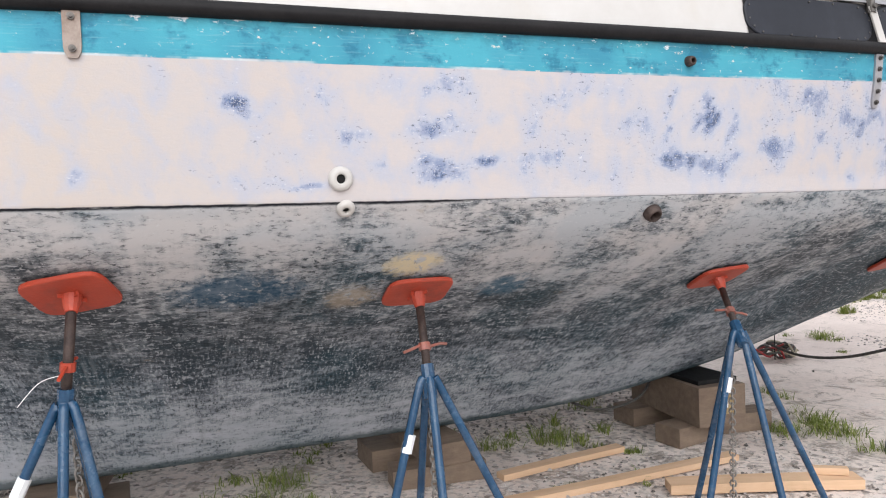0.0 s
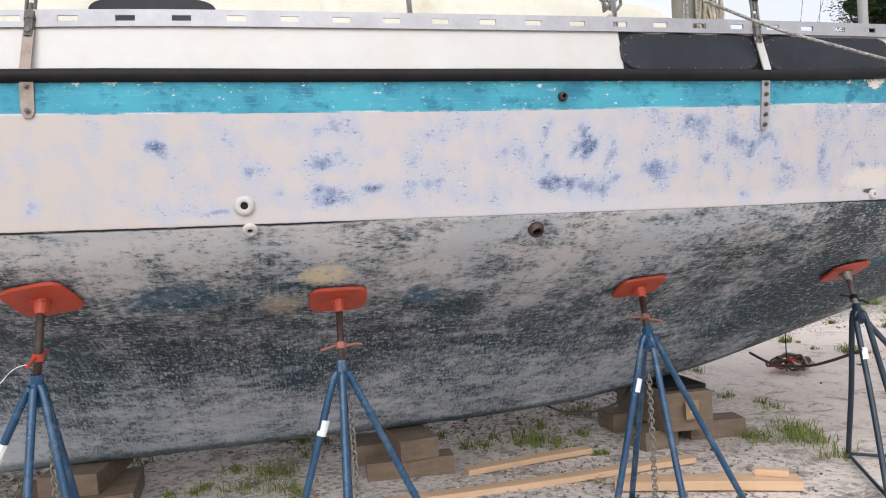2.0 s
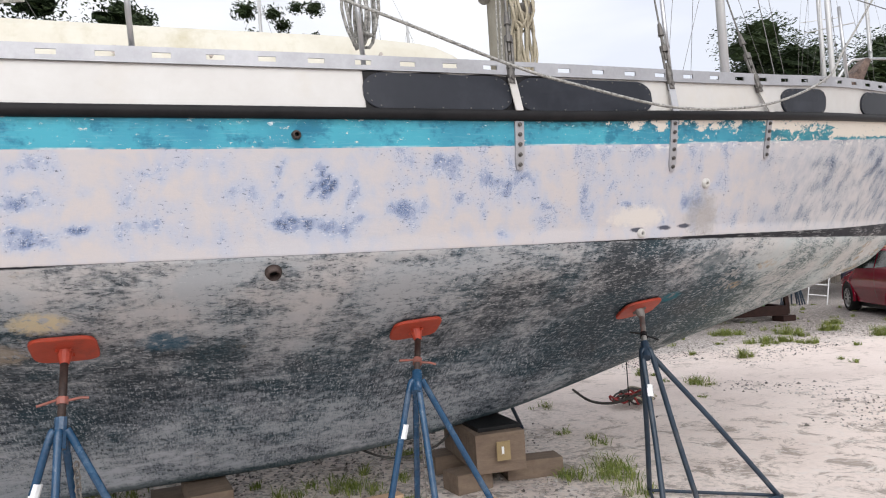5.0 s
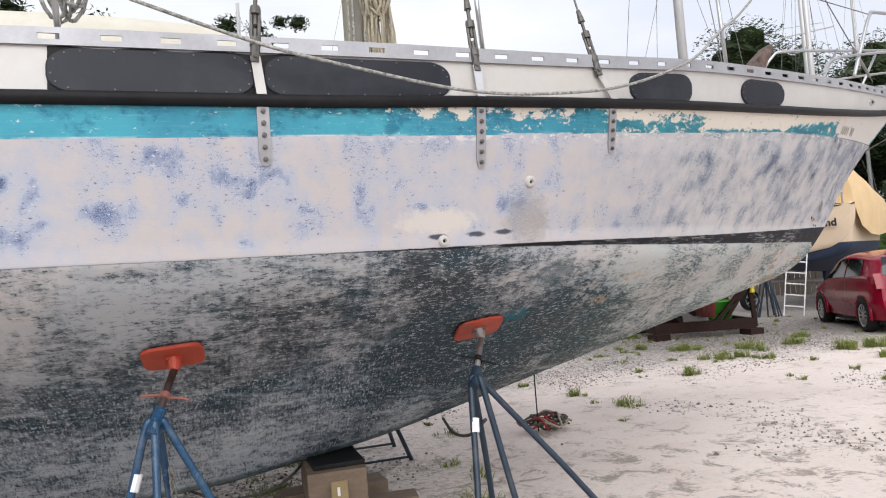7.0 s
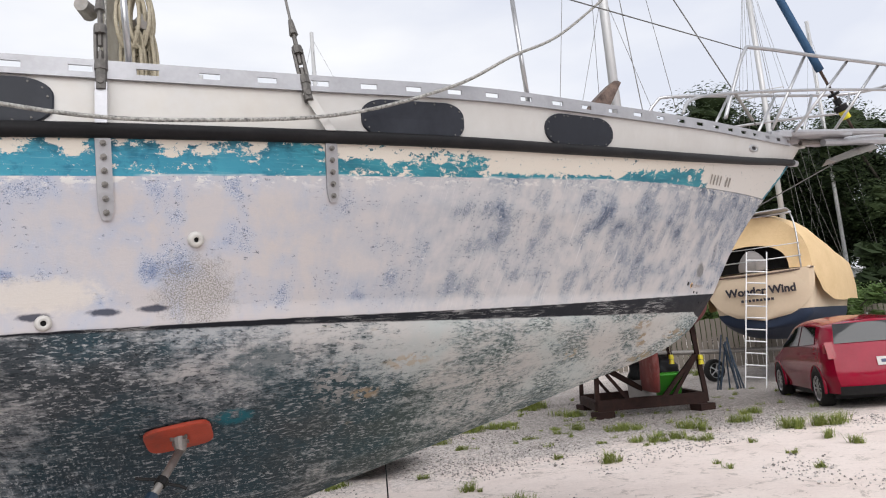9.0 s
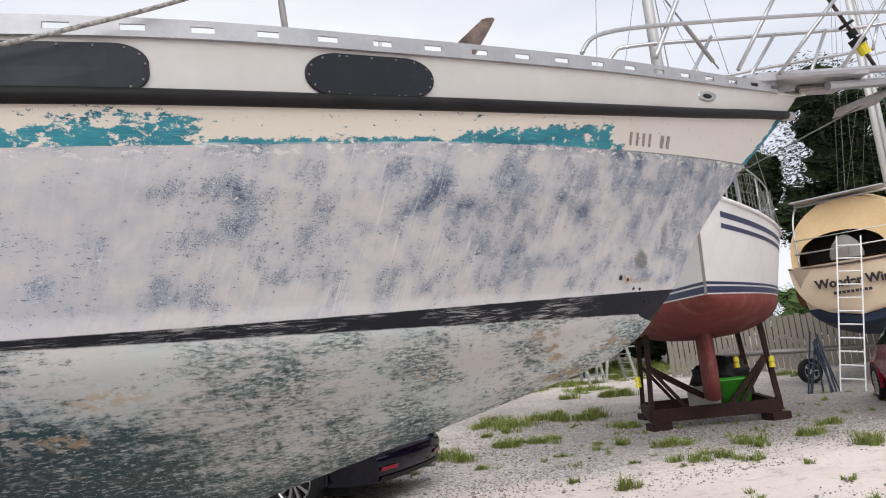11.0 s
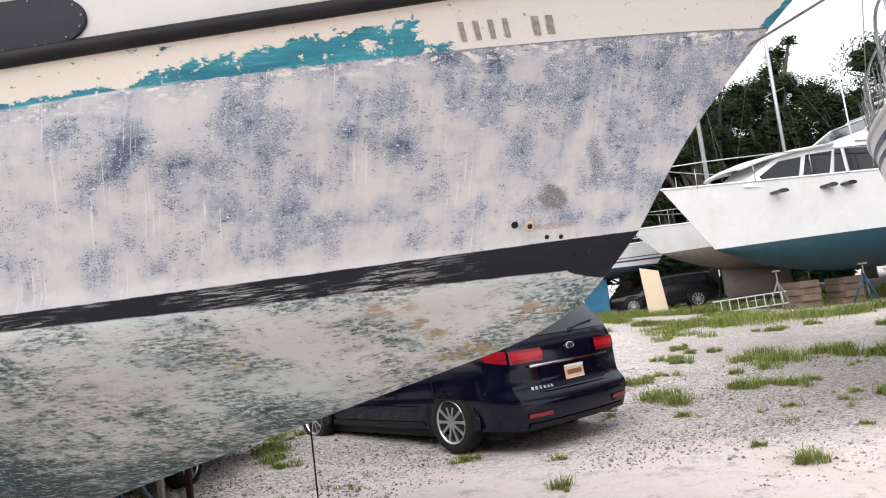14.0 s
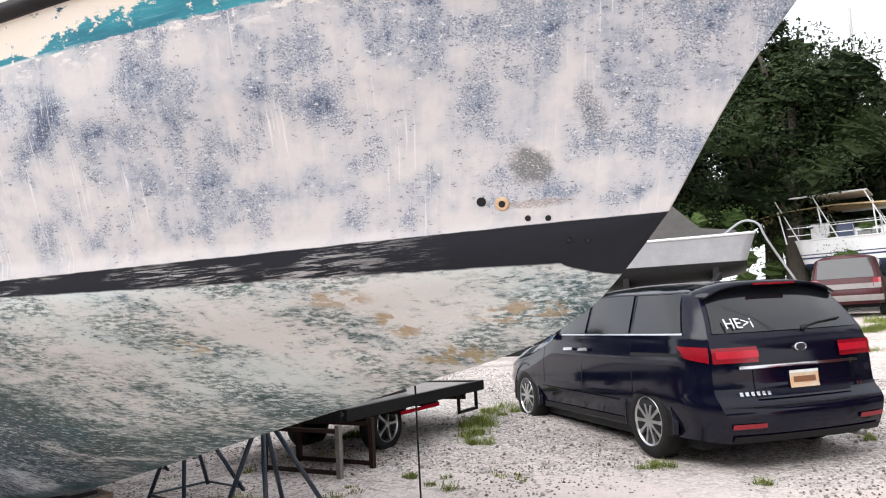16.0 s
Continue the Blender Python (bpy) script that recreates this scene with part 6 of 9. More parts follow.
class Car:
    """A closed car body as a smooth skin over s (rear to front) and v (sill to roof)."""

    def __init__(self, name, label, paint, m, size, rear, front, roof, width, belt, tumble, sill, wheels, r):
        self.ob = thing(name, label, "car", m)
        self.rear, self.front, self.roof, self.w, self.belt, self.tumble, self.sill = rear, front, roof, width / 2, belt, tumble, sill
        bm = bmesh.new()
        S, V = 56, 40
        grid = [[self.at(i / S, j / V) for j in range(V + 1)] for i in range(S + 1)]
        rows = []
        for g in grid:
            rows.append(g + [Vector((p.x, -p.y, p.z)) for p in reversed(g[:-1])])
        loft(bm, rows)
        for end, flip in ((rows[0], False), (rows[-1], True)):
            n = len(end) // 2
            prev = None
            for j in range(n + 1):
                a, b = end[j], end[-1 - j]
                bow = 0.085 if not flip else -0.10
                line = [Vector((a.x + (b.x - a.x) * t - bow * (1 - abs(2 * t - 1) ** 2.6) * 1.0, a.y + (b.y - a.y) * t, a.z + (b.z - a.z) * t)) for t in [k / 12 for k in range(13)]]
                if prev:
                    loft(bm, [prev, line] if flip else [line, prev])
                prev = line
        clean(bm, 2e-3)
        for e in bm.edges:
            if len(e.link_faces) == 2 and e.calc_face_angle(0.0) > 0.5:
                e.smooth = False
        part("body", bm, paint, self.ob, "", True)
        for x, y in wheels:
            bm = bmesh.new()
            s = 1 if y > 0 else -1
            loft(bm, [[Vector((x + q * math.cos(2 * math.pi * k / 30), y + s * o, r * 1.04 + q * math.sin(2 * math.pi * k / 30))) for k in range(30)] for q, o in ((r * 1.28, 0.075), (r * 1.26, 0.112), (r * 1.18, 0.115), (r * 1.16, 0.06))], True)
            bmesh.ops.delete(bm, geom=[q for q in bm.verts if q.co.z < sill - 0.01], context="VERTS")
            part("arch_lip", bm, paint, self.ob, "", True)
            # flat black disc for the shade inside the wheel well
            bm = bmesh.new()
            disc(bm, (x, y + s * 0.045, r * 1.04), (0, 1, 0), r * 1.17, 0.12, 26)
            bmesh.ops.bisect_plane(bm, geom=bm.verts[:] + bm.edges[:] + bm.faces[:], plane_co=(0, 0, sill), plane_no=(0, 0, 1), clear_inner=True)
            part("arch_shade", bm, BLACK, self.ob)
            wheel(self.ob, (x, y + s * 0.01, r), r, 0.22, s)
        bm = bmesh.new()
        x0, x1 = self.at(0, 0.05).x, self.at(1, 0.05).x
        box(bm, (x0 + 0.4, -self.w * 0.82, sill - 0.11), (x1 - 0.15, self.w * 0.82, sill + 0.1), 0.02)
        part("underbody", bm, BLACK, self.ob)

    def at(self, s, v, out=0.0):
        x0 = ramp1(self.rear, 1.0) + (ramp1(self.front, 0.8) - ramp1(self.rear, 1.0)) * s
        top = ramp1(self.roof, x0)
        z = self.sill + (top - self.sill) * (1 - (1 - v) ** 1.25)
        xr, xf = ramp1(self.rear, z), ramp1(self.front, z)
        x = xr + (xf - xr) * s
        b = self.belt * (1.0 if top > self.belt * 1.25 else top / self.belt * 0.8)
        if z < b:
            y = self.w * (0.93 + 0.07 * sstep(self.sill, self.sill + 0.35, z) - 0.025 * sstep(b - 0.25, b, z))
        else:
            t = (z - b) / max(0.05, top - b)
            y = self.w * 0.975 - self.tumble * t
            y *= math.sqrt(max(0.0, 1 - clamp((t - 0.76) / 0.24) ** 2.2)) if t > 0.76 else 1.0
        y *= 1 - 0.13 * clamp((s - 0.86) / 0.14) ** 2 - 0.12 * clamp((0.10 - s) / 0.10) ** 2.2
        if v >= 1:
            y = 0.0
        return Vector((x, y + out, z))

    def sv(self, x, z):
        """The place on the left side at x and height z."""
        lo, hi = 0.0, 1.0
        for _ in range(18):
            s = (lo + hi) / 2
            a, b = 0.0, 1.0
            for _ in range(18):
                v = (a + b) / 2
                if self.at(s, v).z < z:
                    a = v
                else:
                    b = v
            if self.at(s, v).x < x:
                lo = s
            else:
                hi = s
        return s, v

    def side_panel(self, name, corners, material, label="", out=0.012, both=True, parent=None):
        """A panel on the side through four corners (x, z): lower rear, lower front, upper front, upper rear."""
        made = []
        for sgn in ((1, -1) if both else (1,)):
            bm = bmesh.new()
            rows = []
            for i in range(9):
                row = []
                for j in range(6):
                    a, b = i / 8, j / 5
                    lo = Vector(corners[0]).lerp(Vector(corners[1]), a)
                    up = Vector(corners[3]).lerp(Vector(corners[2]), a)
                    p = lo.lerp(up, b)
                    q = self.at(*self.sv(p.x, p.y), out)
                    row.append(Vector((q.x, q.y * sgn, q.z)))
                rows.append(row if sgn > 0 else row[::-1])
            loft(bm, rows)
            made.append(part(name, bm, material, parent or self.ob, label, True))
        return made

    def rear_panel(self, name, y0, y1, z0, z1, material, label="", out=0.012, lean=0.0, inset=0.0, parent=None, bow=0.09):
        bm = bmesh.new()
        rows = []
        for i in range(11):
            row = []
            for j in range(5):
                z = z0 + (z1 - z0) * j / 4 + lean * (abs(y0 + (y1 - y0) * i / 10))
                k = 1 - inset * (j / 4)
                y = (y0 + (y1 - y0) * i / 10) * k
                hw = self.w * (0.86 if z < self.belt else 0.86 - self.tumble * 0.86 / self.w * (z - self.belt) / max(0.2, ramp1(self.roof, 0) - self.belt))
                x = ramp1(self.rear, z) - bow * (1 - clamp(abs(y) / hw) ** 2.6) - out
                row.append(Vector((x, y, z)))
            rows.append(row)
        loft(bm, rows)
        return part(name, bm, material, parent or self.ob, label, True)


van_m = Matrix.Translation((5.437, 7.71, 0.0)) @ Matrix.Rotation(radians(147), 4, "Z")
van = Car("minivan", "dark navy minivan parked on the gravel, tail towards the boat", NAVY, van_m, 0,
          [(0.2, -0.93), (0.32, -1.0), (0.48, -1.02), (0.56, -1.00), (0.66, -0.92), (0.9, -0.90), (1.14, -0.86), (1.4, -0.70), (1.6, -0.53), (1.72, -0.42)],
          [(0.2, 3.72), (0.5, 3.86), (0.8, 3.82), (1.0, 3.62), (1.1, 3.45), (1.74, 3.3)],
          [(-1.1, 1.60), (-0.5, 1.665), (0.3, 1.705), (1.2, 1.70), (1.75, 1.645), (2.2, 1.49), (2.7, 1.235), (3.0, 1.11), (3.5, 1.0), (3.9, 0.86)],
          1.97, 1.17, 0.17, 0.25, ((0.0, 0.865), (3.04, 0.865), (0.0, -0.865), (3.04, -0.865)), 0.35)
v = van.ob
van.side_panel("side_window", [(-0.60, 1.205), (0.20, 1.20), (0.22, 1.575), (-0.44, 1.555)], CARGLASS, "dark tinted side window")
van.side_panel("side_window", [(0.28, 1.20), (1.16, 1.195), (1.14, 1.585), (0.30, 1.578)], CARGLASS, "dark tinted side window")
van.side_panel("side_window", [(1.24, 1.195), (2.22, 1.19), (1.74, 1.52), (1.22, 1.585)], CARGLASS, "dark tinted side window")
van.side_panel("window_trim", [(-0.46, 1.567), (1.20, 1.592), (1.20, 1.600), (-0.46, 1.577)], BLACK, out=0.012)
van.side_panel("belt_trim", [(-0.62, 1.183), (2.26, 1.172), (2.26, 1.186), (-0.62, 1.199)], CHROME, "slim bright trim under the windows", 0.013)
van.side_panel("slide_rail", [(-0.72, 0.985), (0.24, 0.98), (0.24, 1.012), (-0.72, 1.017)], BLACK, out=0.004)
van.side_panel("door_gap", [(0.235, 0.34), (0.245, 0.34), (0.255, 1.58), (0.245, 1.58)], BLACK, out=0.003)
van.side_panel("door_gap", [(1.40, 0.34), (1.41, 0.34), (1.195, 1.58), (1.185, 1.58)], BLACK, out=0.003)
van.side_panel("door_gap", [(2.42, 0.45), (2.43, 0.45), (2.36, 1.17), (2.35, 1.17)], BLACK, out=0.003)
van.side_panel("door_crease", [(0.55, 0.50), (2.5, 0.52), (2.5, 0.535), (0.55, 0.515)], NAVY, "", 0.010)
van.side_panel("sill_trim", [(0.52, 0.27), (2.55, 0.27), (2.55, 0.33), (0.52, 0.33)], BLACK, "black sill moulding", 0.012)
for hx in (1.24, 1.62):
    van.side_panel("door_handle", [(hx - 0.12, 1.005), (hx + 0.10, 1.0), (hx + 0.10, 1.03), (hx - 0.12, 1.04)], CHROME, "bright door handle", 0.035)
rg = van.rear_panel("rear_window", -0.80, 0.80, 1.185, 1.60, CARGLASS, "tinted rear window with a white sticker", 0.008, inset=0.17)
LAMPCLEAR = worn("lamp_bright_red", (0.50, 0.012, 0.03), (0.42, 0.01, 0.024), 9.0, 0.12)
for sgn in (1, -1):
    y0, y1 = (0.44, 0.86) if sgn > 0 else (-0.86, -0.44)
    tl = van.rear_panel("tail_lamp", y0, y1, 0.925, 1.06, TAILRED, "red tail lamp", 0.02, bow=0.085)
    van.rear_panel("lamp_strip", y0 * 0.99 if sgn > 0 else y0 * 0.96, y1 * 0.96 if sgn > 0 else y1 * 0.99, 0.965, 1.03, LAMPCLEAR, "", 0.026, bow=0.085, parent=tl)
van.side_panel("tail_lamp", [(-0.905, 0.93), (-0.66, 0.975), (-0.56, 1.085), (-0.875, 1.07)], TAILRED, "red tail lamp", 0.014)
van.rear_panel("chrome_bar", -0.64, 0.64, 0.870, 0.895, CHROME, "chrome bar over the plate", 0.03)
van.rear_panel("plate_recess", -0.50, 0.50, 0.625, 0.86, NAVY, "", 0.004)
van.rear_panel("recess_lip", -0.50, 0.50, 0.612, 0.626, NAVY, "", 0.018)
pl = van.rear_panel("licence_plate", -0.155, 0.155, 0.680, 0.830, PLATE, "orange and white licence plate", 0.020)
van.rear_panel("plate_bar", -0.12, 0.12, 0.725, 0.775, worn("plate_print", (0.30, 0.10, 0.03), (0.12, 0.08, 0.05), 50.0, 0.5), "", 0.024, parent=pl)
van.rear_panel("plate_rim", -0.155, 0.155, 0.805, 0.83, TAPE, "", 0.023, parent=pl)
bm = bmesh.new()
loft(bm, [[Vector((ramp1(van.rear, 1.03) - 0.088 - o, -0.02 + a * 0.068 * math.cos(2 * math.pi * k / 20), 1.03 + a * 0.038 * math.sin(2 * math.pi * k / 20))) for k in range(20)] for a, o in ((1, 0.0), (1, 0.012), (0.85, 0.018), (0.75, 0.012))], True, True)
bd = part("badge", clean(bm), CHROME, v, "oval chrome badge")
bm = bmesh.new()
loft(bm, [[Vector((ramp1(van.rear, 1.03) - 0.088 - o, -0.02 + a * 0.068 * math.cos(2 * math.pi * k / 20), 1.03 + a * 0.038 * math.sin(2 * math.pi * k / 20))) for k in range(20)] for a, o in ((0.78, 0.010), (0.74, 0.0165))], True, True)
part("badge_field", clean(bm), INK, bd)
for k in range(6):
    van.rear_panel("letter_bar", 0.66 - k * 0.052, 0.63 - k * 0.052, 0.640, 0.672, CHROME, "", 0.014)
for k in range(2):
    van.rear_panel("letter_bar", -0.60 - k * 0.045, -0.63 - k * 0.045, 0.655, 0.685, CHROME, "", 0.014)
van.rear_panel("bumper_seam", -0.84, 0.84, 0.552, 0.560, BLACK, "", 0.006)
for sgn in (1, -1):
    van.rear_panel("reflector", 0.50 * sgn, 0.80 * sgn, 0.375, 0.415, TAILRED, "red bumper reflector", 0.012)
van.rear_panel("bumper_skirt", -0.78, 0.78, 0.25, 0.31, BLACK, "dark lower bumper", 0.008)
bm = bmesh.new()
loft(bm, [[Vector((-0.28, y, 1.668 - 0.09 * (y / 0.72) ** 4)), Vector((-0.50, y, 1.660 - 0.10 * (y / 0.72) ** 4)), Vector((-0.74 + 0.06 * y * y, y * 0.98, 1.628 - 0.10 * (y / 0.72) ** 4)), Vector((-0.73 + 0.06 * y * y, y * 0.98, 1.605 - 0.10 * (y / 0.72) ** 4)), Vector((-0.48, y, 1.575 - 0.10 * (y / 0.72) ** 4))] for y in [(-0.74 + 1.48 * k / 14) for k in range(15)]], True, True)
part("spoiler", clean(bm), NAVY, v, "roof spoiler in the body colour with a brake lamp", True)
bm = boxed((-0.765, -0.22, 1.604), (-0.72, 0.22, 1.622), 0.004)
part("brake_lamp", bm, TAILRED, v)
bm = bmesh.new()
tube(bm, [(ramp1(van.rear, 1.2) - 0.10, -0.10, 1.195), (ramp1(van.rear, 1.24) - 0.10, -0.30, 1.235), (ramp1(van.rear, 1.27) - 0.08, -0.58, 1.262)], 0.011, 6)
tube(bm, [(ramp1(van.rear, 1.2) - 0.09, -0.10, 1.19), (ramp1(van.rear, 1.2) - 0.12, -0.14, 1.20)], 0.022, 8)
part("wiper", bm, BLACK, v)
for sgn in (1, -1):
    bm = boxed((2.22, 0.95 * sgn, 1.13), (2.40, 1.15 * sgn, 1.29), 0.04) if sgn > 0 else boxed((2.22, -1.15, 1.13), (2.40, -0.95, 1.29), 0.04)
    part("mirror", bm, NAVY, v)
ws = bmesh.new()
loft(ws, [[Vector((x, y, ramp1(van.roof, x) + 0.004 - 0.03 * abs(y / 0.7) ** 3)) for y in [-0.66 + 1.32 * k / 10 for k in range(11)]] for x in [1.82 + 0.86 * i / 8 for i in range(9)]])
part("windscreen", ws, CARGLASS, v, "raked tinted windscreen", True)
bm = bmesh.new()
loft(bm, [[Vector((-0.02, 0, 1.69)), Vector((0.05, -0.022, 1.69)), Vector((0.18, 0, 1.69)), Vector((0.05, 0.022, 1.69))], [Vector((-0.03, 0, 1.77)), Vector((-0.01, -0.005, 1.77)), Vector((0.03, 0, 1.77)), Vector((-0.01, 0.005, 1.77))]], True, True)
part("aerial", bm, BLACK, v, "shark-fin aerial")
bm = bmesh.new()
tube(bm, [(-0.85, -0.55, 0.235), (-1.06, -0.55, 0.235)], 0.03, 10)
part("exhaust_pipe", bm, CHAIN, v, "dull exhaust pipe", True)


def lettering(name, text, size, m, material, parent=None, label="", thick=0.002, bold=0.0):
    cu = bpy.data.curves.new(name, "FONT")
    cu.body, cu.size, cu.extrude, cu.align_x, cu.align_y = text, size, thick, "CENTER", "CENTER"
    cu.offset = bold
    tmp = bpy.data.objects.new(name, cu)
    scene.collection.objects.link(tmp)
    me = bpy.data.meshes.new_from_object(tmp.evaluated_get(bpy.context.evaluated_depsgraph_get()))
    bpy.data.objects.remove(tmp)
    me.materials.clear()
    me.materials.append(material)
    ob = new(name, me)
    if parent is not None:
        ob.parent = parent
    ob.matrix_basis = m
    if label:
        ob["label"] = label
    return ob


# white sticker on the rear window, facing backwards
xr = ramp1(van.rear, 1.265)
slope = math.atan2(ramp1(van.rear, 1.34) - ramp1(van.rear, 1.19), 0.15)
st_m = Matrix.Translation((xr - 0.083, 0.53, 1.262)) @ Matrix.Rotation(slope, 4, "Y") @ Matrix(((0, 0, -1, 0), (-1, 0, 0, 0), (0, 1, 0, 0), (0, 0, 0, 1)))
lettering("sticker", "HE>i", 0.150, st_m, TAPE, rg, "white letter sticker")

red_m = Matrix.Translation((14.22, 7.02, 0.0)) @ Matrix.Rotation(radians(60), 4, "Z")
fitc = Car("hatchback", "red compact hatchback parked on the gravel", REDCAR, red_m, 0,
           [(0.2, -0.68), (0.4, -0.74), (0.62, -0.73), (0.9, -0.66), (1.1, -0.55), (1.35, -0.38), (1.52, -0.2)],
           [(0.2, 3.2), (0.5, 3.28), (0.75, 3.24), (0.95, 3.05), (1.52, 2.9)],
           [(-0.8, 1.36), (-0.3, 1.41), (0.5, 1.46), (1.3, 1.45), (1.9, 1.30), (2.5, 1.0), (3.0, 0.86), (3.3, 0.75)],
           1.69, 0.97, 0.17, 0.24, ((0.0, 0.74), (2.5, 0.74), (0.0, -0.74), (2.5, -0.74)), 0.30)
fitc.side_panel("side_window", [(-0.02, 1.03), (0.85, 0.99), (0.85, 1.335), (0.12, 1.31)], CARGLASS, "tinted side window")
fitc.side_panel("side_window", [(0.92, 0.99), (2.0, 0.96), (1.55, 1.29), (0.92, 1.335)], CARGLASS, "tinted side window")
fitc.side_panel("tail_lamp", [(-0.61, 0.87), (-0.48, 0.88), (-0.42, 1.02), (-0.53, 1.03)], worn("pale_red_lamp", (0.22, 0.008, 0.014), (0.30, 0.09, 0.09), 18.0, 0.15), "red and clear tail lamp", 0.012)
fitc.side_panel("door_gap", [(0.88, 0.32), (0.892, 0.32), (0.892, 1.36), (0.88, 1.36)], BLACK, out=0.003)
fitc.side_panel("door_handle", [(0.98, 0.84), (1.16, 0.835), (1.16, 0.865), (0.98, 0.87)], REDCAR, "", 0.03)
fitc.side_panel("door_handle", [(0.0, 0.86), (0.18, 0.855), (0.18, 0.885), (0.0, 0.89)], REDCAR, "", 0.03)
fitc.rear_panel("rear_window", -0.68, 0.68, 1.03, 1.34, CARGLASS, "tinted rear window", 0.01, inset=0.12)
pl = fitc.rear_panel("licence_plate", -0.155, 0.155, 0.66, 0.79, WHITE, "white licence plate", 0.02)
fitc.rear_panel("plate_bar", -0.1, 0.1, 0.70, 0.75, BLUESTRIPE, "", 0.024, parent=pl)
fitc.rear_panel("tail_lamp", 0.70, 0.82, 0.80, 1.06, TAILRED, "red tail lamp", 0.016)
fitc.rear_panel("tail_lamp", -0.82, -0.70, 0.80, 1.06, TAILRED, "red tail lamp", 0.016)
fitc.rear_panel("bumper_skirt", -0.72, 0.72, 0.22, 0.36, BLACK, "dark lower bumper", 0.008)


def far_car(name, label, paint, m, h=1.75, L=4.6, w=1.9, bumper=None):
    c = Car(name, label, paint, m, 0,
            [(0.3, -0.85), (0.6, -0.92), (1.0, -0.86), (h, -0.62)], [(0.3, L - 0.95), (0.7, L - 0.9), (1.05, L - 1.1), (h, L - 1.3)],
            [(-0.95, h * 0.97), (0.0, h), (1.6, h * 0.98), (2.1, h * 0.86), (2.6, 1.12), (L - 1.0, 1.0)],
            w, 1.08, 0.18, 0.36, ((0.0, w * 0.44), (2.75, w * 0.44), (0.0, -w * 0.44), (2.75, -w * 0.44)), 0.37)
    c.side_panel("side_window", [(-0.5, 1.14), (0.9, 1.12), (0.9, h - 0.18), (-0.4, h - 0.18)], CARGLASS, "dark side window")
    c.side_panel("side_window", [(0.98, 1.12), (2.3, 1.10), (1.8, h - 0.22), (0.98, h - 0.18)], CARGLASS, "dark side window")
    c.rear_panel("rear_window", -w * 0.38, w * 0.38, 1.12, h - 0.16, CARGLASS, "dark rear window", 0.012, inset=0.1)
    c.rear_panel("tail_lamp", w * 0.36, w * 0.46, 0.85, 1.1, TAILRED, "red tail lamp", 0.02)
    c.rear_panel("tail_lamp", -w * 0.46, -w * 0.36, 0.85, 1.1, TAILRED, "red tail lamp", 0.02)
    if bumper:
        c.rear_panel("bumper", -w * 0.48, w * 0.48, 0.45, 0.62, bumper, "bright rear bumper", 0.06)
        c.rear_panel("tailgate_panel", -w * 0.46, w * 0.46, 0.80, 0.95, bumper, "grey lower tailgate", 0.02)
    return c


def gz(x, y, up=0.0):
    return Matrix.Translation((x, y, ground_z(x, y) + up))


far_car("sport_utility", "black sport utility vehicle behind the boats", BLACKCAR, gz(8.5, 33.9) @ Matrix.Rotation(radians(184), 4, "Z"), 1.62)
far_car("pickup_truck", "maroon truck with a grey lower tailgate, parked by trees", MAROON, gz(3.1, 24.7) @ Matrix.Rotation(radians(97), 4, "Z"), 1.85, 4.9, 1.95, GREYBOARD)


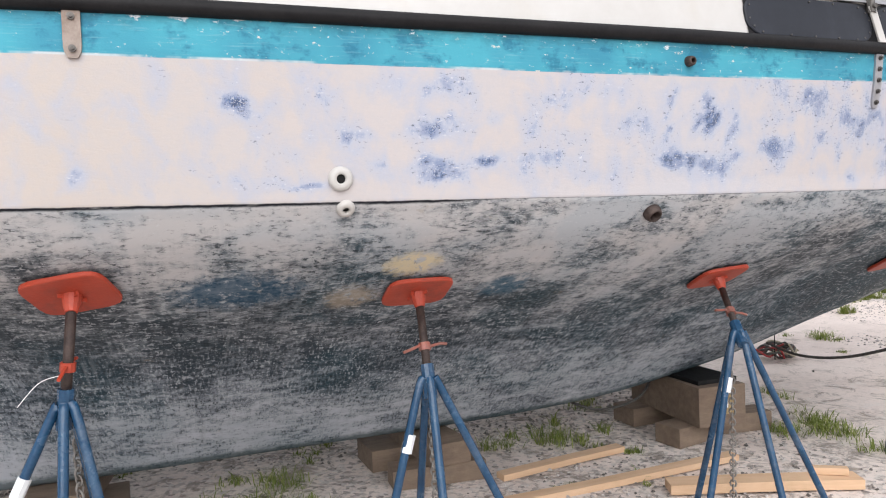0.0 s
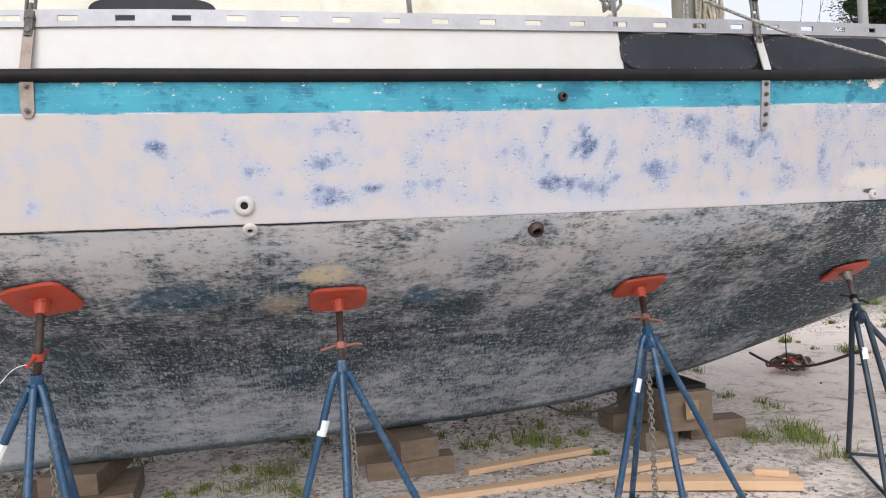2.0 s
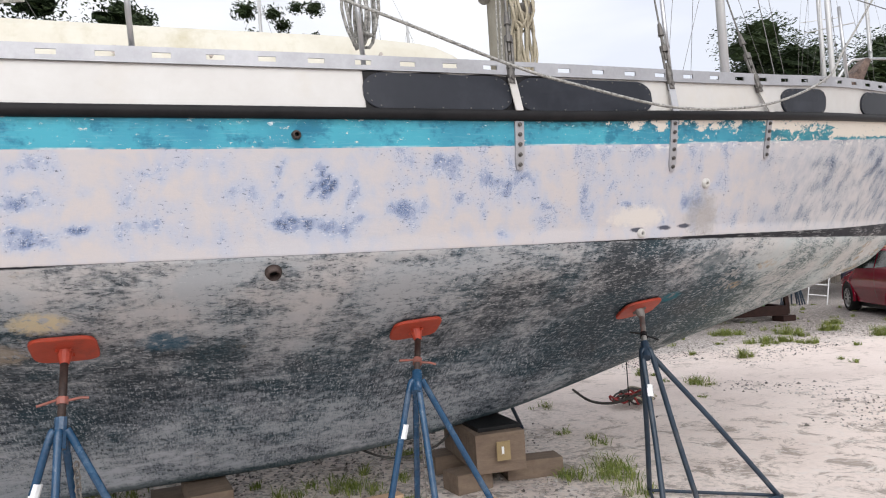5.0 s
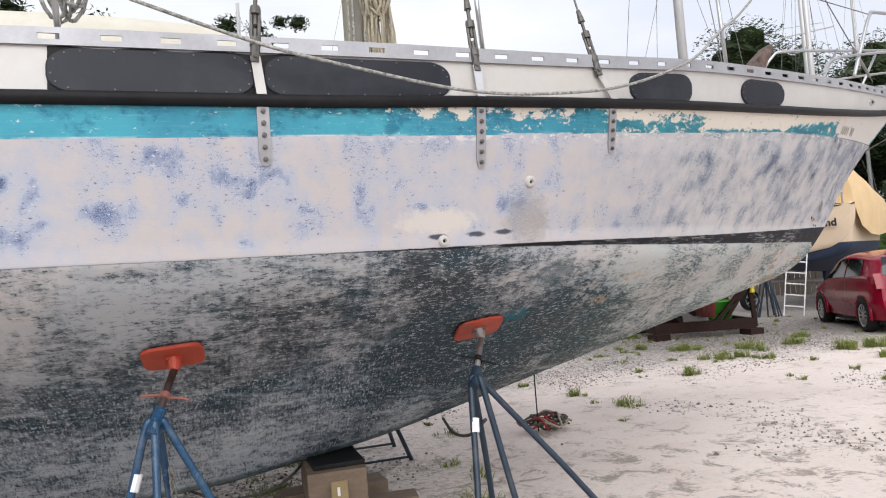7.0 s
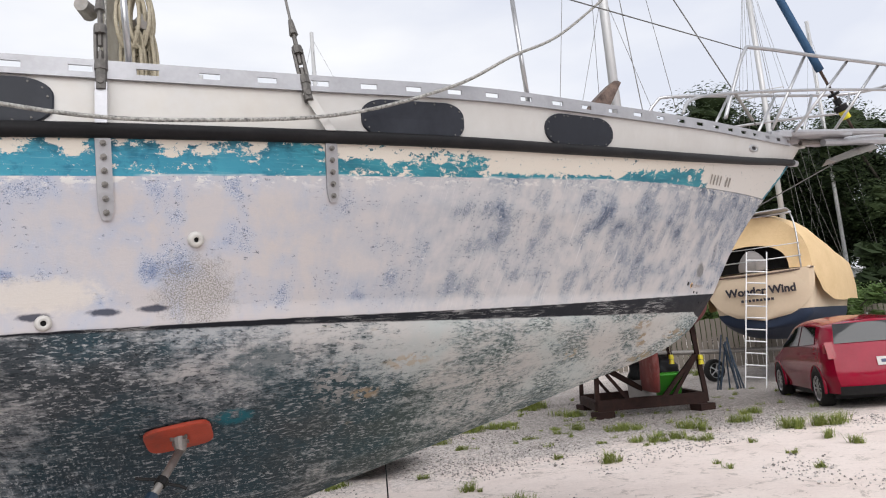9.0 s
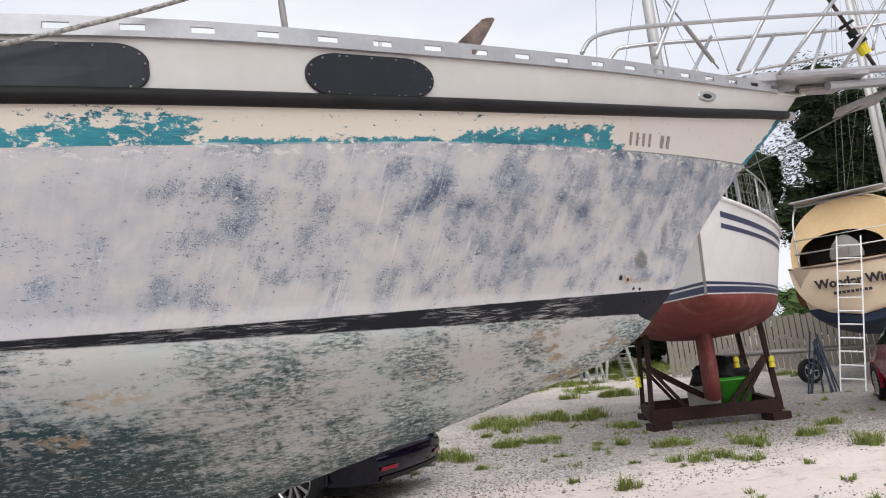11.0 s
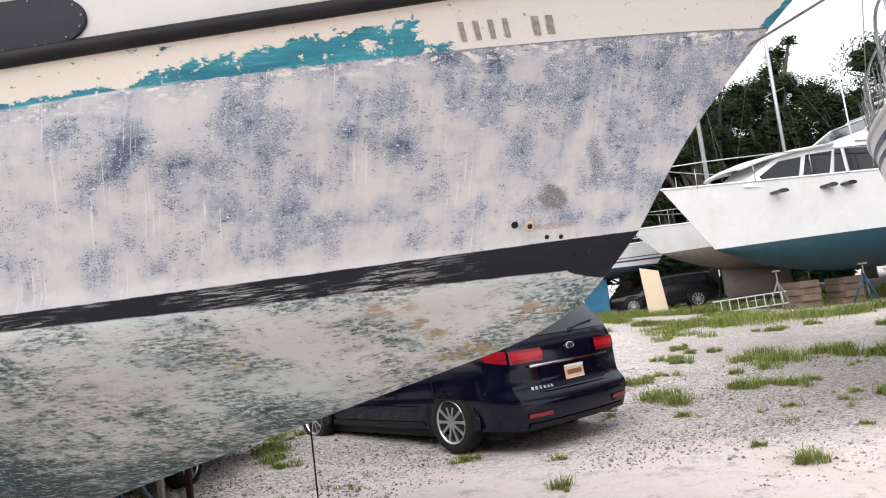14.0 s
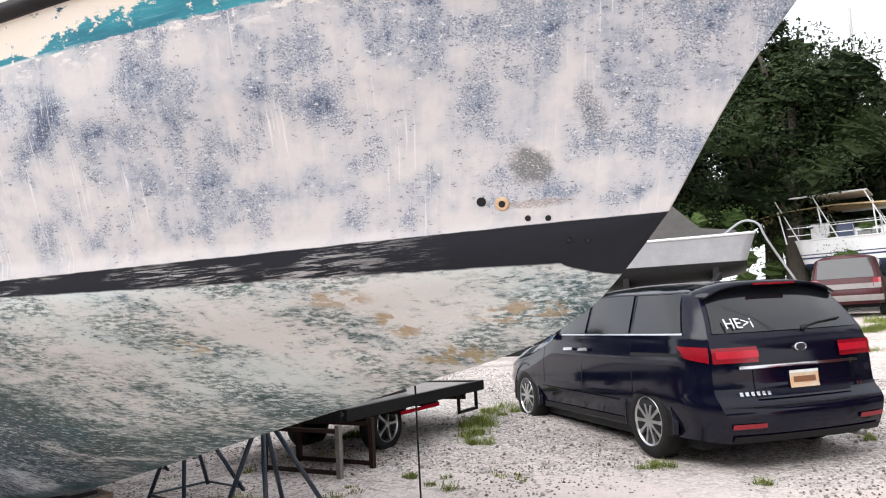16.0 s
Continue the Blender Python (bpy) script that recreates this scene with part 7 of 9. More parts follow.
# ---- other boats in the yard ----
def yard_boat(label, m, L, beam, sheer, wl, bottom, top_mat, low_mat, deck_mat=BOATWHITE, rake=0.12, transom=0.7, keel=None, stripes=(), name="sailboat", mast=0.0, cabin=None, rail=False, flare=0.0, group="", mast_x=None):
    """A hauled-out boat, bow along +x, with its heights over the ground as given."""
    b = thing(name, label, "boat", m, group)
    N = 30

    def half(s, f):
        # s from stern 0 to bow 1; f from waterline 0 to sheer 1
        e = 1.9 + flare
        w = beam / 2 * (1 - clamp((s - 0.42) / 0.58) ** e) * (transom + (1 - transom) * math.sin(min(1, s / 0.42) * math.pi / 2))
        return w * (1 - (0.10 + 0.5 * flare * clamp((s - 0.45) / 0.5)) * (1 - f)) + 0.004

    def xat(s, f):
        return -L / 2 + s * (L - rake * L * (1 - f) * 0.9) + (1 - f) * 0.03 * L * (1 - s)

    def zat(s, f):
        sh = sheer + 0.10 * (sheer - wl) * (2 * s - 0.9) ** 2 * (1.6 if s > 0.45 else 0.6)
        return wl + (sh - wl) * f

    def topside(sgn, f0, f1, out, n=8):
        return [[Vector((xat(s, f), sgn * (half(s, f) + out), zat(s, f))) for f in [f0 + (f1 - f0) * j / n for j in range(n + 1)]] for s in [i / N for i in range(N + 1)]]
    bm = bmesh.new()
    for sgn in (-1, 1):
        loft(bm, topside(sgn, 0.0, 1.0, 0.0))
    loft(bm, [[Vector((xat(0, f), k * half(0, f), zat(0, f))) for f in [j / 8 for j in range(9)]] for k in (-1, 0, 1)])
    part("topside", clean(bm), top_mat, b, "", True)
    bm = bmesh.new()
    for sgn in (-1, 1):
        rows = []
        for i in range(N + 1):
            s = i / N
            zb = bottom + (wl - bottom) * (clamp((s - 0.55) / 0.45) ** 2.2 + 0.5 * clamp((0.4 - s) / 0.4) ** 2)
            rows.append([Vector((xat(s, 0) - (1 - g) * 0.0, sgn * half(s, 0) * (1 - (1 - g) ** 2.0) ** 0.62, zb + (wl - zb) * g ** 1.3)) for g in [j / 9 for j in range(10)]])
        loft(bm, rows)
    loft(bm, [[Vector((xat(0, 0), k * half(0, 0) * (1 - (1 - g) ** 2.0) ** 0.62, bottom + (wl - bottom) * 0.5 + (wl - bottom) * 0.5 * g ** 1.3)) for g in [j / 9 for j in range(10)]] for k in (-1, 0, 1)])
    part("bottom", clean(bm), low_mat, b, "", True)
    bm = bmesh.new()
    loft(bm, [[Vector((xat(i / N, 1), k * half(i / N, 1), zat(i / N, 1) + 0.05 * (1 - k * k))) for k in (-1, -0.5, 0, 0.5, 1)] for i in range(N + 1)])
    part("deck", clean(bm), deck_mat, b, "", True)
    bm = bmesh.new()
    for sgn in (-1, 1):
        tube(bm, [Vector((xat(i / N, 1), sgn * half(i / N, 1), zat(i / N, 1))) for i in range(N + 1)], 0.03, 6)
    part("gunwale", bm, deck_mat, b, "", True)
    for f0, f1, mt in stripes:
        for sgn in (-1, 1):
            part("stripe", loft(bmesh.new(), topside(sgn, f0, f1, 0.006, 2)), mt, b, "painted stripe", True)
    if keel:
        x0, x1, z0 = keel
        bm = bmesh.new()
        loft(bm, [[Vector((x0 + (x1 - x0) * (0.5 + 0.5 * math.cos(2 * math.pi * k / 14)) + (0.25 if z > z0 + 0.1 else 0), 0.13 * math.sin(2 * math.pi * k / 14), z)) for k in range(14)] for z in (z0, z0 + 0.4, wl - 0.1)], True, True)
        part("keel", clean(bm), low_mat, b, "", True)
    if cabin:
        x0, x1, hgt, wd, mt = cabin
        bm = bmesh.new()
        base = zat(0.55, 1) - 0.1
        loft(bm, [[Vector((x, y * wd, base + z * hgt * k)) for y, z in ((-1, 0), (-0.93, 0.85), (-0.75, 1.0), (0, 1.08), (0.75, 1.0), (0.93, 0.85), (1, 0))] for x, k in ((x0, 0.92), (x0 + 0.05, 1), (x1 - 0.5, 1.0), (x1, 0.3))], False, True)
        cb = part("cabin", clean(bm), mt, b, "", False)
        nw = max(2, int((x1 - x0 - 0.8) / 0.9))
        for sgn in (-1, 1):
            for k in range(nw):
                xa = x0 + 0.3 + k * (x1 - x0 - 1.1) / nw
                xb = xa + (x1 - x0 - 1.1) / nw * 0.82
                bm = bmesh.new()
                loft(bm, [[Vector((x, sgn * wd * (1.0 - 0.07 * f) * 1.004 + sgn * 0.008, base + hgt * 0.85 * f)) for f in (0.38, 0.82)] for x in (xa, xb)])
                part("window", bm, CARGLASS, cb)
    if rail:
        for sgn in (-1, 1):
            bm = bmesh.new()
            pts = [Vector((xat(s, 1), sgn * half(s, 1) * 0.96, zat(s, 1) + 0.62)) for s in [0.02 + 0.96 * i / 16 for i in range(17)]]
            tube(bm, pts, 0.013, 6)
            for p in pts[::2]:
                tube(bm, [p, p - Vector((0, 0, 0.62))], 0.012, 6)
            part("rail", bm, STEEL, b, "", True)
    if mast:
        mx = L * 0.08 if mast_x is None else mast_x
        z0 = zat(0.55, 1)
        ms = part("mast", rod([(mx, 0, z0), (mx, 0, z0 + mast)], 0.09, 10), MAST, b, "aluminium mast", True)
        part("boom", rod([(mx - 0.1, 0, z0 + 1.1), (mx - 0.38 * L, 0, z0 + 1.15)], 0.05, 8), MAST, ms, "", True)
        part("spreader", rod([(mx, -0.75, z0 + mast * 0.55), (mx, 0.75, z0 + mast * 0.55)], 0.02, 6), MAST, ms)
        for sgn in (-1, 1):
            part("shroud", rod([(mx - 0.1, sgn * half(0.55, 1), z0), (mx, sgn * 0.75, z0 + mast * 0.55), (mx, 0, z0 + mast * 0.97)], 0.006, 5), WIRE, ms)
            part("shroud", rod([(mx - 0.5, sgn * half(0.5, 1), z0), (mx, 0, z0 + mast * 0.54)], 0.005, 5), WIRE, ms)
        part("forestay", rod([(xat(1, 1), 0, zat(1, 1)), (mx, 0, z0 + mast * 0.97)], 0.008, 5), WIRE, ms)
        part("backstay", rod([(xat(0, 1), 0, zat(0, 1)), (mx, 0, z0 + mast * 0.98)], 0.006, 5), WIRE, ms)
    return b


def prop(x, y, top, z0=None, n=(0, 0)):
    """A plain tubular stand under one of the other boats."""
    st = thing("jack_stand", "grey tubular boat stand under a stored boat", "boat stand", None, "stands in the yard")
    z0 = ground_z(x, y) if z0 is None else z0
    a = Vector((x, y, z0 + (top - z0) * 0.75))
    part("threaded_rod", rod([a, (x + n[0], y + n[1], top)], 0.025, 7), CHAIN, st)
    bm = bmesh.new()
    disc(bm, (x + n[0], y + n[1], top), (n[0], n[1], 1), 0.16, 0.05, 4)
    part("pad", bm, TIMBER, st)
    for ang in (30, 150, 270):
        part("leg", rod([a, (x + 0.45 * math.cos(radians(ang)), y + 0.45 * math.sin(radians(ang)), z0)], 0.024, 7), CHAIN if x < 12 else BLUEPAINT, st, "", True)
    return st


def heading(x, y, deg, z=0.0):
    return Matrix.Translation((x, y, z)) @ Matrix.Rotation(radians(deg), 4, "Z")


# white sloop with a red bottom in a rusty cradle
NETCORD = worn("net_cord", (0.20, 0.195, 0.18), (0.12, 0.12, 0.11), 30.0, 0.8)
SLOOP = heading(11.68, 9.68, 243)
sl = yard_boat("white sloop with navy stripes, scraped red bottom and rail netting", SLOOP, 8.6, 3.0, 2.92, 1.94, 1.36, BOATWHITE, BOATRED, rake=0.128, transom=0.7, keel=(-0.6, 1.3, 0.45),
               stripes=((0.015, 0.085, BLUESTRIPE), (0.105, 0.135, BLUESTRIPE)), mast=9.5, cabin=(-2.4, 0.9, 0.42, 0.85, BOATWHITE), rail=True, name="sloop")


def sloop_edge(s, f, out=0.0):
    """Starboard edge of the sloop in its own frame, s from stern to bow, f from waterline to sheer."""
    w = 1.50 * (1 - clamp((s - 0.42) / 0.58) ** 1.9) * (0.7 + 0.3 * math.sin(min(1, s / 0.42) * math.pi / 2)) * (1 - 0.10 * (1 - f)) + 0.004
    z = 1.94 + (2.92 + 0.098 * (2 * s - 0.9) ** 2 * (1.6 if s > 0.45 else 0.6) - 1.94) * f
    return Vector((-4.3 + s * (8.6 - 0.128 * 8.6 * (1 - f) * 0.9) + (1 - f) * 0.258 * (1 - s), w + out, z))


for sgn in (-1, 1):
    for f0, f1 in ((0.81, 0.87), (0.70, 0.75)):
        rows = [[sloop_edge(s_, f0 + (f1 - f0) * j_ / 2, 0.006) for j_ in range(3)] for s_ in [0.05 + 0.885 * k / 24 for k in range(25)]]
        part("stripe", loft(bmesh.new(), [[Vector((p.x, sgn * p.y, p.z)) for p in r] for r in rows]), BLUESTRIPE, sl, "navy stripe under the sheer", True)
    bm = bmesh.new()
    tops = []
    for k in range(46):
        p = sloop_edge(0.10 + 0.80 * k / 45, 1.0)
        p = Vector((p.x, sgn * p.y * 0.965, p.z))
        q = p + Vector((0.10 * math.sin(k * 0.9), 0.015 * math.sin(k * 2.1), 0.52 + 0.05 * math.sin(k * 0.7)))
        tops.append((p, q))
        tube(bm, [p, q], 0.0035, 4)
        tube(bm, [p, q + Vector((0.22, 0, -0.05))], 0.0035, 4)
    for h in (0.25, 0.5, 0.75, 1.0):
        tube(bm, [p.lerp(q, h) for p, q in tops], 0.0035, 4)
    part("safety_net", bm, NETCORD, sl, "grey cord netting laced to the rail")
    bm = bmesh.new()
    tube(bm, curve_pts([(3.05, sgn * 0.62, 3.0), (3.22, sgn * 0.58, 3.78), (3.75, sgn * 0.38, 3.90), (4.2, sgn * 0.16, 3.92), (4.30, 0, 3.92)], 5), 0.016, 7)
    tube(bm, curve_pts([(3.55, sgn * 0.42, 3.05), (3.62, sgn * 0.40, 3.42), (3.9, sgn * 0.26, 3.52), (4.24, 0, 3.53)], 5), 0.013, 6)
    tube(bm, [(3.72, sgn * 0.34, 3.05), (3.80, sgn * 0.36, 3.90)], 0.012, 6)
    tube(bm, [(3.16, sgn * 0.60, 3.45), (3.62, sgn * 0.40, 3.42)], 0.010, 6)
    part("pulpit", bm, STEEL, sl, "stainless bow pulpit", True)
part("lantern", disc(bmesh.new(), (3.66, 0.42, 3.80), (0, 0, 1), 0.035, 0.11, 10), BLACK, sl, "black lantern hung from the pulpit")
bm = bmesh.new()
ridge = [(3.55, 3.10, 0.10), (3.4, 3.55, 0.34), (2.9, 3.36, 0.5), (2.0, 3.30, 0.66), (1.0, 3.22, 0.75)]
loft(bm, [[Vector((x, w * t, 3.02 + (z - 3.02) * (1 - abs(t)) ** 0.9 + 0.02 * math.sin(9 * t + 4 * x))) for t in [k / 6 - 1 for k in range(13)]] for x, z, w in ridge])
part("tarpaulin", clean(bm), worn("blue_tarpaulin", (0.05, 0.09, 0.26), (0.09, 0.13, 0.33), 6.0, 0.5, bump=0.5, bdist=0.02), sl, "faded blue tarpaulin peaked over the foredeck", True)
part("stem_band", loft(bmesh.new(), [[Vector((4.3 - 0.128 * 8.6 * 0.9 * (1 - f) + 0.012, y, 1.94 + 1.15 * f)) for y in (-0.018, 0, 0.018)] for f in (0.0, 0.5, 1.0)]), GREYBOARD, sl, "dull metal stem band")
cr = thing("cradle", "rusty iron boat cradle with braced posts", "cradle")
ca, cb_ = Vector((10.60, 9.72, 0)), Vector((12.45, 9.02, 0))
along_c = (cb_ - ca).normalized()
back_c = Vector((-along_c.y, along_c.x, 0))


def beam_c(a, b, w, h, name="beam", mt=RUST):
    a, b = Vector(a), Vector(b)
    d = (b - a).normalized()
    s = d.cross(Vector((0, 0, 1)))
    s = s.normalized() if s.length > 1e-3 else Vector((1, 0, 0))
    u = s.cross(d)
    return part(name, clean(loft(bmesh.new(), [[p + s * w / 2 * i + u * h / 2 * j for i, j in ((-1, -1), (1, -1), (1, 1), (-1, 1))] for p in (a, b)], True, True)), mt, cr)


for k in (0.0, 1.9):
    beam_c(ca + back_c * k + Vector((0, 0, 0.22)), cb_ + back_c * k + Vector((0, 0, 0.22)), 0.10, 0.20)
for q in (ca, cb_):
    beam_c(q + Vector((0, 0, 0.22)), q + back_c * 1.9 + Vector((0, 0, 0.22)), 0.10, 0.16)
    for k in (0.0, 1.9):
        post = q + back_c * k
        inward = along_c * (0.22 if q is ca else -0.22)
        beam_c(post + Vector((0, 0, 0.3)), post + inward * 0.5 + Vector((0, 0, 1.75)), 0.08, 0.08, "post")
        beam_c(post + inward * 2.6 + Vector((0, 0, 0.3)), post + inward * 0.3 + Vector((0, 0, 1.0)), 0.06, 0.06, "strut")
        bm = boxed((-0.16, -0.16, 0.0), (0.16, 0.16, 0.12), 0.008)
        ob = part("foot_block", bm, RUST, cr)
        ob.location = post + along_c * (0.08 if q is ca else -0.08)
beam_c(ca + along_c * 0.05 + Vector((0, 0, 1.0)), ca + along_c * 0.95 + back_c * 0.2 + Vector((0, 0, 0.4)), 0.09, 0.09, "brace")
beam_c(cb_ - along_c * 0.1 + Vector((0, 0, 1.0)), cb_ - along_c * 0.75 + Vector((0, 0, 0.3)), 0.07, 0.07, "brace")
# board, tub and clutter on the cradle
gb = thing("grey_board", "grey board leaning on the cradle beam", "board")
bm = bmesh.new()
p0c = ca + along_c * 0.62 + back_c * 0.12
loft(bm, [[p0c + along_c * a + back_c * (0.05 * (z > 0.4) + t) + Vector((0, 0, z)) for a, z in ((0, 0.32), (0, 0.62), (0.5, 0.62), (0.5, 0.32))] for t in (0, 0.02)], True, True)
part("panel", clean(bm), GREYBOARD, gb)
tub = thing("plastic_tub", "bright green plastic tub on the cradle", "tub")
bm = bmesh.new()
tc = ca + along_c * 1.38 + back_c * 0.32 + Vector((0, 0, 0.30))
sec = [(0.23, 0.17, 0.0), (0.30, 0.23, 0.36), (0.325, 0.255, 0.36), (0.325, 0.255, 0.395), (0.29, 0.22, 0.395), (0.22, 0.16, 0.02)]
loft(bm, [[tc + along_c * a * math.copysign(abs(math.cos(t)) ** 0.45, math.cos(t)) + back_c * b * math.copysign(abs(math.sin(t)) ** 0.45, math.sin(t)) + Vector((0, 0, z)) for t in [2 * math.pi * (k + 0.5) / 20 for k in range(20)]] for a, b, z in sec], True, True)
part("shell", clean(bm), GREENBIN, tub, "", True)
bag = thing("tarpaulin_heap", "crumpled black tarpaulin on the cradle", "tarpaulin")
bm = bmesh.new()
bmesh.ops.create_icosphere(bm, subdivisions=4, radius=0.42)
for vv in bm.verts:
    n_ = 1 + 0.28 * noise.noise(vv.co * 5) + 0.15 * noise.noise(vv.co * 12)
    vv.co = Vector((vv.co.x * 1.2 * n_, vv.co.y * 0.8 * n_, vv.co.z * 0.75 * n_))
ob = part("cloth", bm, BLACK, bag, "", True)
ob.location = ca + along_c * 1.35 + back_c * 0.95 + Vector((0, 0, 0.72))
for i, (k, z) in enumerate(((1.95, 0.95), (1.42, 1.0), (-0.15, 0.85))):
    fl = thing("float", "small yellow float hanging from the cradle", "float", None, "floats on the cradle")
    c0 = ca + along_c * k - back_c * 0.08 + Vector((0, 0, z))
    bm = bmesh.new()
    for dz in (0.0, -0.09):
        disc(bm, c0 + Vector((0, 0, dz)), (0, 0, 1), 0.05, 0.08, 10, 0.04)
    part("buoy", bm, YELLOW, fl)
    part("cord", rod([c0, c0 + Vector((0.02, 0.05, 0.35))], 0.008, 5), ROPE, fl)

# cream yacht under canvas, with its name on the transom
ww = yard_boat("cream yacht under tan canvas with a navy bottom", heading(20.63, 15.03, 38), 10.4, 3.3, 2.62, 1.72, 0.95, CREAMHULL, NAVYHULL, CREAMHULL, transom=0.70, keel=(-1.5, 2.2, 0.22), mast=11.0, name="covered_yacht")
bm = bmesh.new()
rows = []
for x, w, h, low in ((-4.95, 1.22, 1.42, 2.58), (-4.6, 1.32, 1.52, 2.1), (-4.0, 1.46, 1.50, 1.88), (-3.2, 1.6, 1.25, 1.85), (-2.2, 1.68, 0.98, 1.9), (-0.6, 1.74, 0.85, 1.9), (1.0, 1.62, 0.75, 1.95), (3.0, 1.15, 0.5, 2.05), (4.7, 0.35, 0.3, 2.3)):
    arch = [Vector((x, w * math.sin(a), 2.62 + h * abs(math.cos(a)) ** 0.75 + 0.02 * noise.noise((x * 2, a * 3, 1)))) for a in [math.pi * (k / 14 - 0.5) for k in range(15)]]
    rows.append([Vector((x, -w - 0.02, low)), Vector((x, -w - 0.03, (low + 2.62) / 2))] + arch + [Vector((x, w + 0.03, (low + 2.62) / 2)), Vector((x, w + 0.02, low))])
loft(bm, rows)
part("canvas_cover", clean(bm), CREAM, ww, "tan canvas boat cover", True)
# aft curtain of the cover and the round transom below it
bm = bmesh.new()
curt = []
for k in range(25):
    a = math.pi * (k / 24 - 0.5)
    outer = Vector((-4.97, 1.22 * math.sin(a), 2.62 + 1.42 * abs(math.cos(a)) ** 0.75))
    inner = Vector((-5.0, 0.15 + 0.88 * math.sin(a), 2.62 + 0.72 * abs(math.cos(a)) ** 0.6))
    curt.append([outer, outer.lerp(inner, 0.5) + Vector((0.03, 0, 0)), inner])
loft(bm, curt)
part("aft_curtain", clean(bm), CREAM, ww, "tan canvas curtain round the cockpit opening", True)
bm = bmesh.new()
rows = []
for k in range(11):
    f = k / 10
    rows.append([Vector((-5.10 - 0.13 * (1 - t * t) * (1 - 0.4 * f) + 0.18 * f, 1.26 * t * (1 - f ** 2.6) ** 0.5, 2.66 - 0.06 * (1 - t * t) * (1 - f) - 1.16 * f)) for t in [q / 8 - 1 for q in range(17)]])
loft(bm, rows)
part("transom", clean(bm), CREAMHULL, ww, "rounded cream transom", True)
part("coaming_line", rod([Vector((-5.12 - 0.13 * (1 - t * t), 1.26 * t, 2.66 - 0.06 * (1 - t * t))) for t in [q / 8 - 1 for q in range(17)]], 0.022, 6), BROWNPOST, ww, "brown rubbing line on the transom", True)
bm = bmesh.new()
for y in (-1.0, 1.0):
    tube(bm, curve_pts([(-5.15, y, 2.6), (-5.1, y, 3.6), (-4.9, y * 0.9, 4.05), (-4.4, y * 0.8, 4.12)], 4), 0.02, 6)
    tube(bm, [(-5.1, y, 3.0), (-3.6, y, 3.05)], 0.014, 6)
tube(bm, [(-4.95, -0.95, 4.03), (-4.95, 0.95, 4.03)], 0.03, 6)
tube(bm, [(-5.2, -1.05, 2.95), (-5.2, 1.05, 2.95)], 0.016, 6)
tube(bm, [(-5.2, -1.05, 3.25), (-5.2, 1.05, 3.25)], 0.012, 6)
part("stern_arch", bm, STEEL, ww, "stainless stern arch and rail", True)
part("solar_panel", boxed((-5.3, -0.9, 4.08), (-4.75, 0.95, 4.11), 0.006), ALU, ww, "grey panel on the arch")
# black slab in place of the deep shade under the canvas
bm = bmesh.new()
loft(bm, [[(x, -1.1, 2.66), (x, -1.0, 3.4), (x, 1.0, 3.4), (x, 1.1, 2.66)] for x in (-4.2, -4.12)], True, True)
part("cockpit_shade", clean(bm), BLACK, ww, "black slab standing for the shade in the opening under the canvas")
bm = bmesh.new()
bmesh.ops.create_icosphere(bm, subdivisions=3, radius=0.3)
for vv in bm.verts:
    vv.co = Vector((vv.co.x * 0.6 - 4.85 - 0.1 * vv.co.z, vv.co.y * (1.1 - 1.0 * vv.co.z) + 0.1, vv.co.z * 1.15 + 2.9))
part("grill_cover", bm, GREYBOARD, ww, "grey cover over the stern rail", True)
tm = Matrix.Translation((-5.225, -0.05, 2.22)) @ Matrix.Rotation(radians(-7), 4, "Y") @ Matrix(((0, 0, -1, 0), (-1, 0, 0, 0), (0, 1, 0, 0), (0, 0, 0, 1)))
lettering("boat_name", "Wonder Wind", 0.262, tm, INK, ww, "boat name in dark letters", 0.012, 0.009)
for k in range(9):
    bm = boxed((-5.20, 0.36 - k * 0.085, 1.98), (-5.175, 0.42 - k * 0.085, 2.04), 0.002)
    part("port_bar", bm, INK, ww)


def ladder(m, L, w, rungs, mat_, label, name="ladder", r=0.022):
    ld = thing(name, label, "ladder", m)
    for s in (-1, 1):
        bm = boxed((s * w / 2 - r * 0.6, -r * 1.3, 0), (s * w / 2 + r * 0.6, r * 1.3, L), 0.004)
        part("side_rail", bm, mat_, ld)
    bm = bmesh.new()
    tube(bm, [(-w / 2, 0, 0), (w / 2, 0, 0)], r * 0.75, 8)
    one = part("rung", bm, mat_, ld)
    one.location = (0, 0, 0.25)
    for k in range(1, rungs):
        share("rung", one, ld, Matrix.Translation((0, 0, 0.25 + k * (L - 0.45) / (rungs - 1))))
    return ld


ladder(Matrix.Translation((15.70, 11.43, 0)) @ Matrix.Rotation(radians(-42), 4, "Z") @ Matrix.Rotation(radians(8), 4, "Y") @ Matrix.Rotation(radians(-9), 4, "X"), 3.2, 0.44, 11, LADDERWHITE, "white ladder leaning on the yacht's transom")

bn = thing("stand_bundle", "bundle of folded dark blue boat stands leaning together", "boat stands", heading(15.6, 12.1, 20))
rnd = random.Random(21)
for k in range(9):
    a = rnd.uniform(-0.45, 0.45)
    part("tube", rod([(a, rnd.uniform(-0.3, 0.3), 0.0), (a * 0.2 + rnd.uniform(-0.12, 0.12), 0.0, rnd.uniform(0.9, 1.3))], 0.02, 6), DARKPAINT, bn)

ladder(gz(-2.95, 4.9) @ Matrix.Rotation(radians(10), 4, "Z") @ Matrix.Rotation(radians(14), 4, "Y"), 1.5, 0.34, 5, ALU, "grey metal ladder leaning behind the keel")

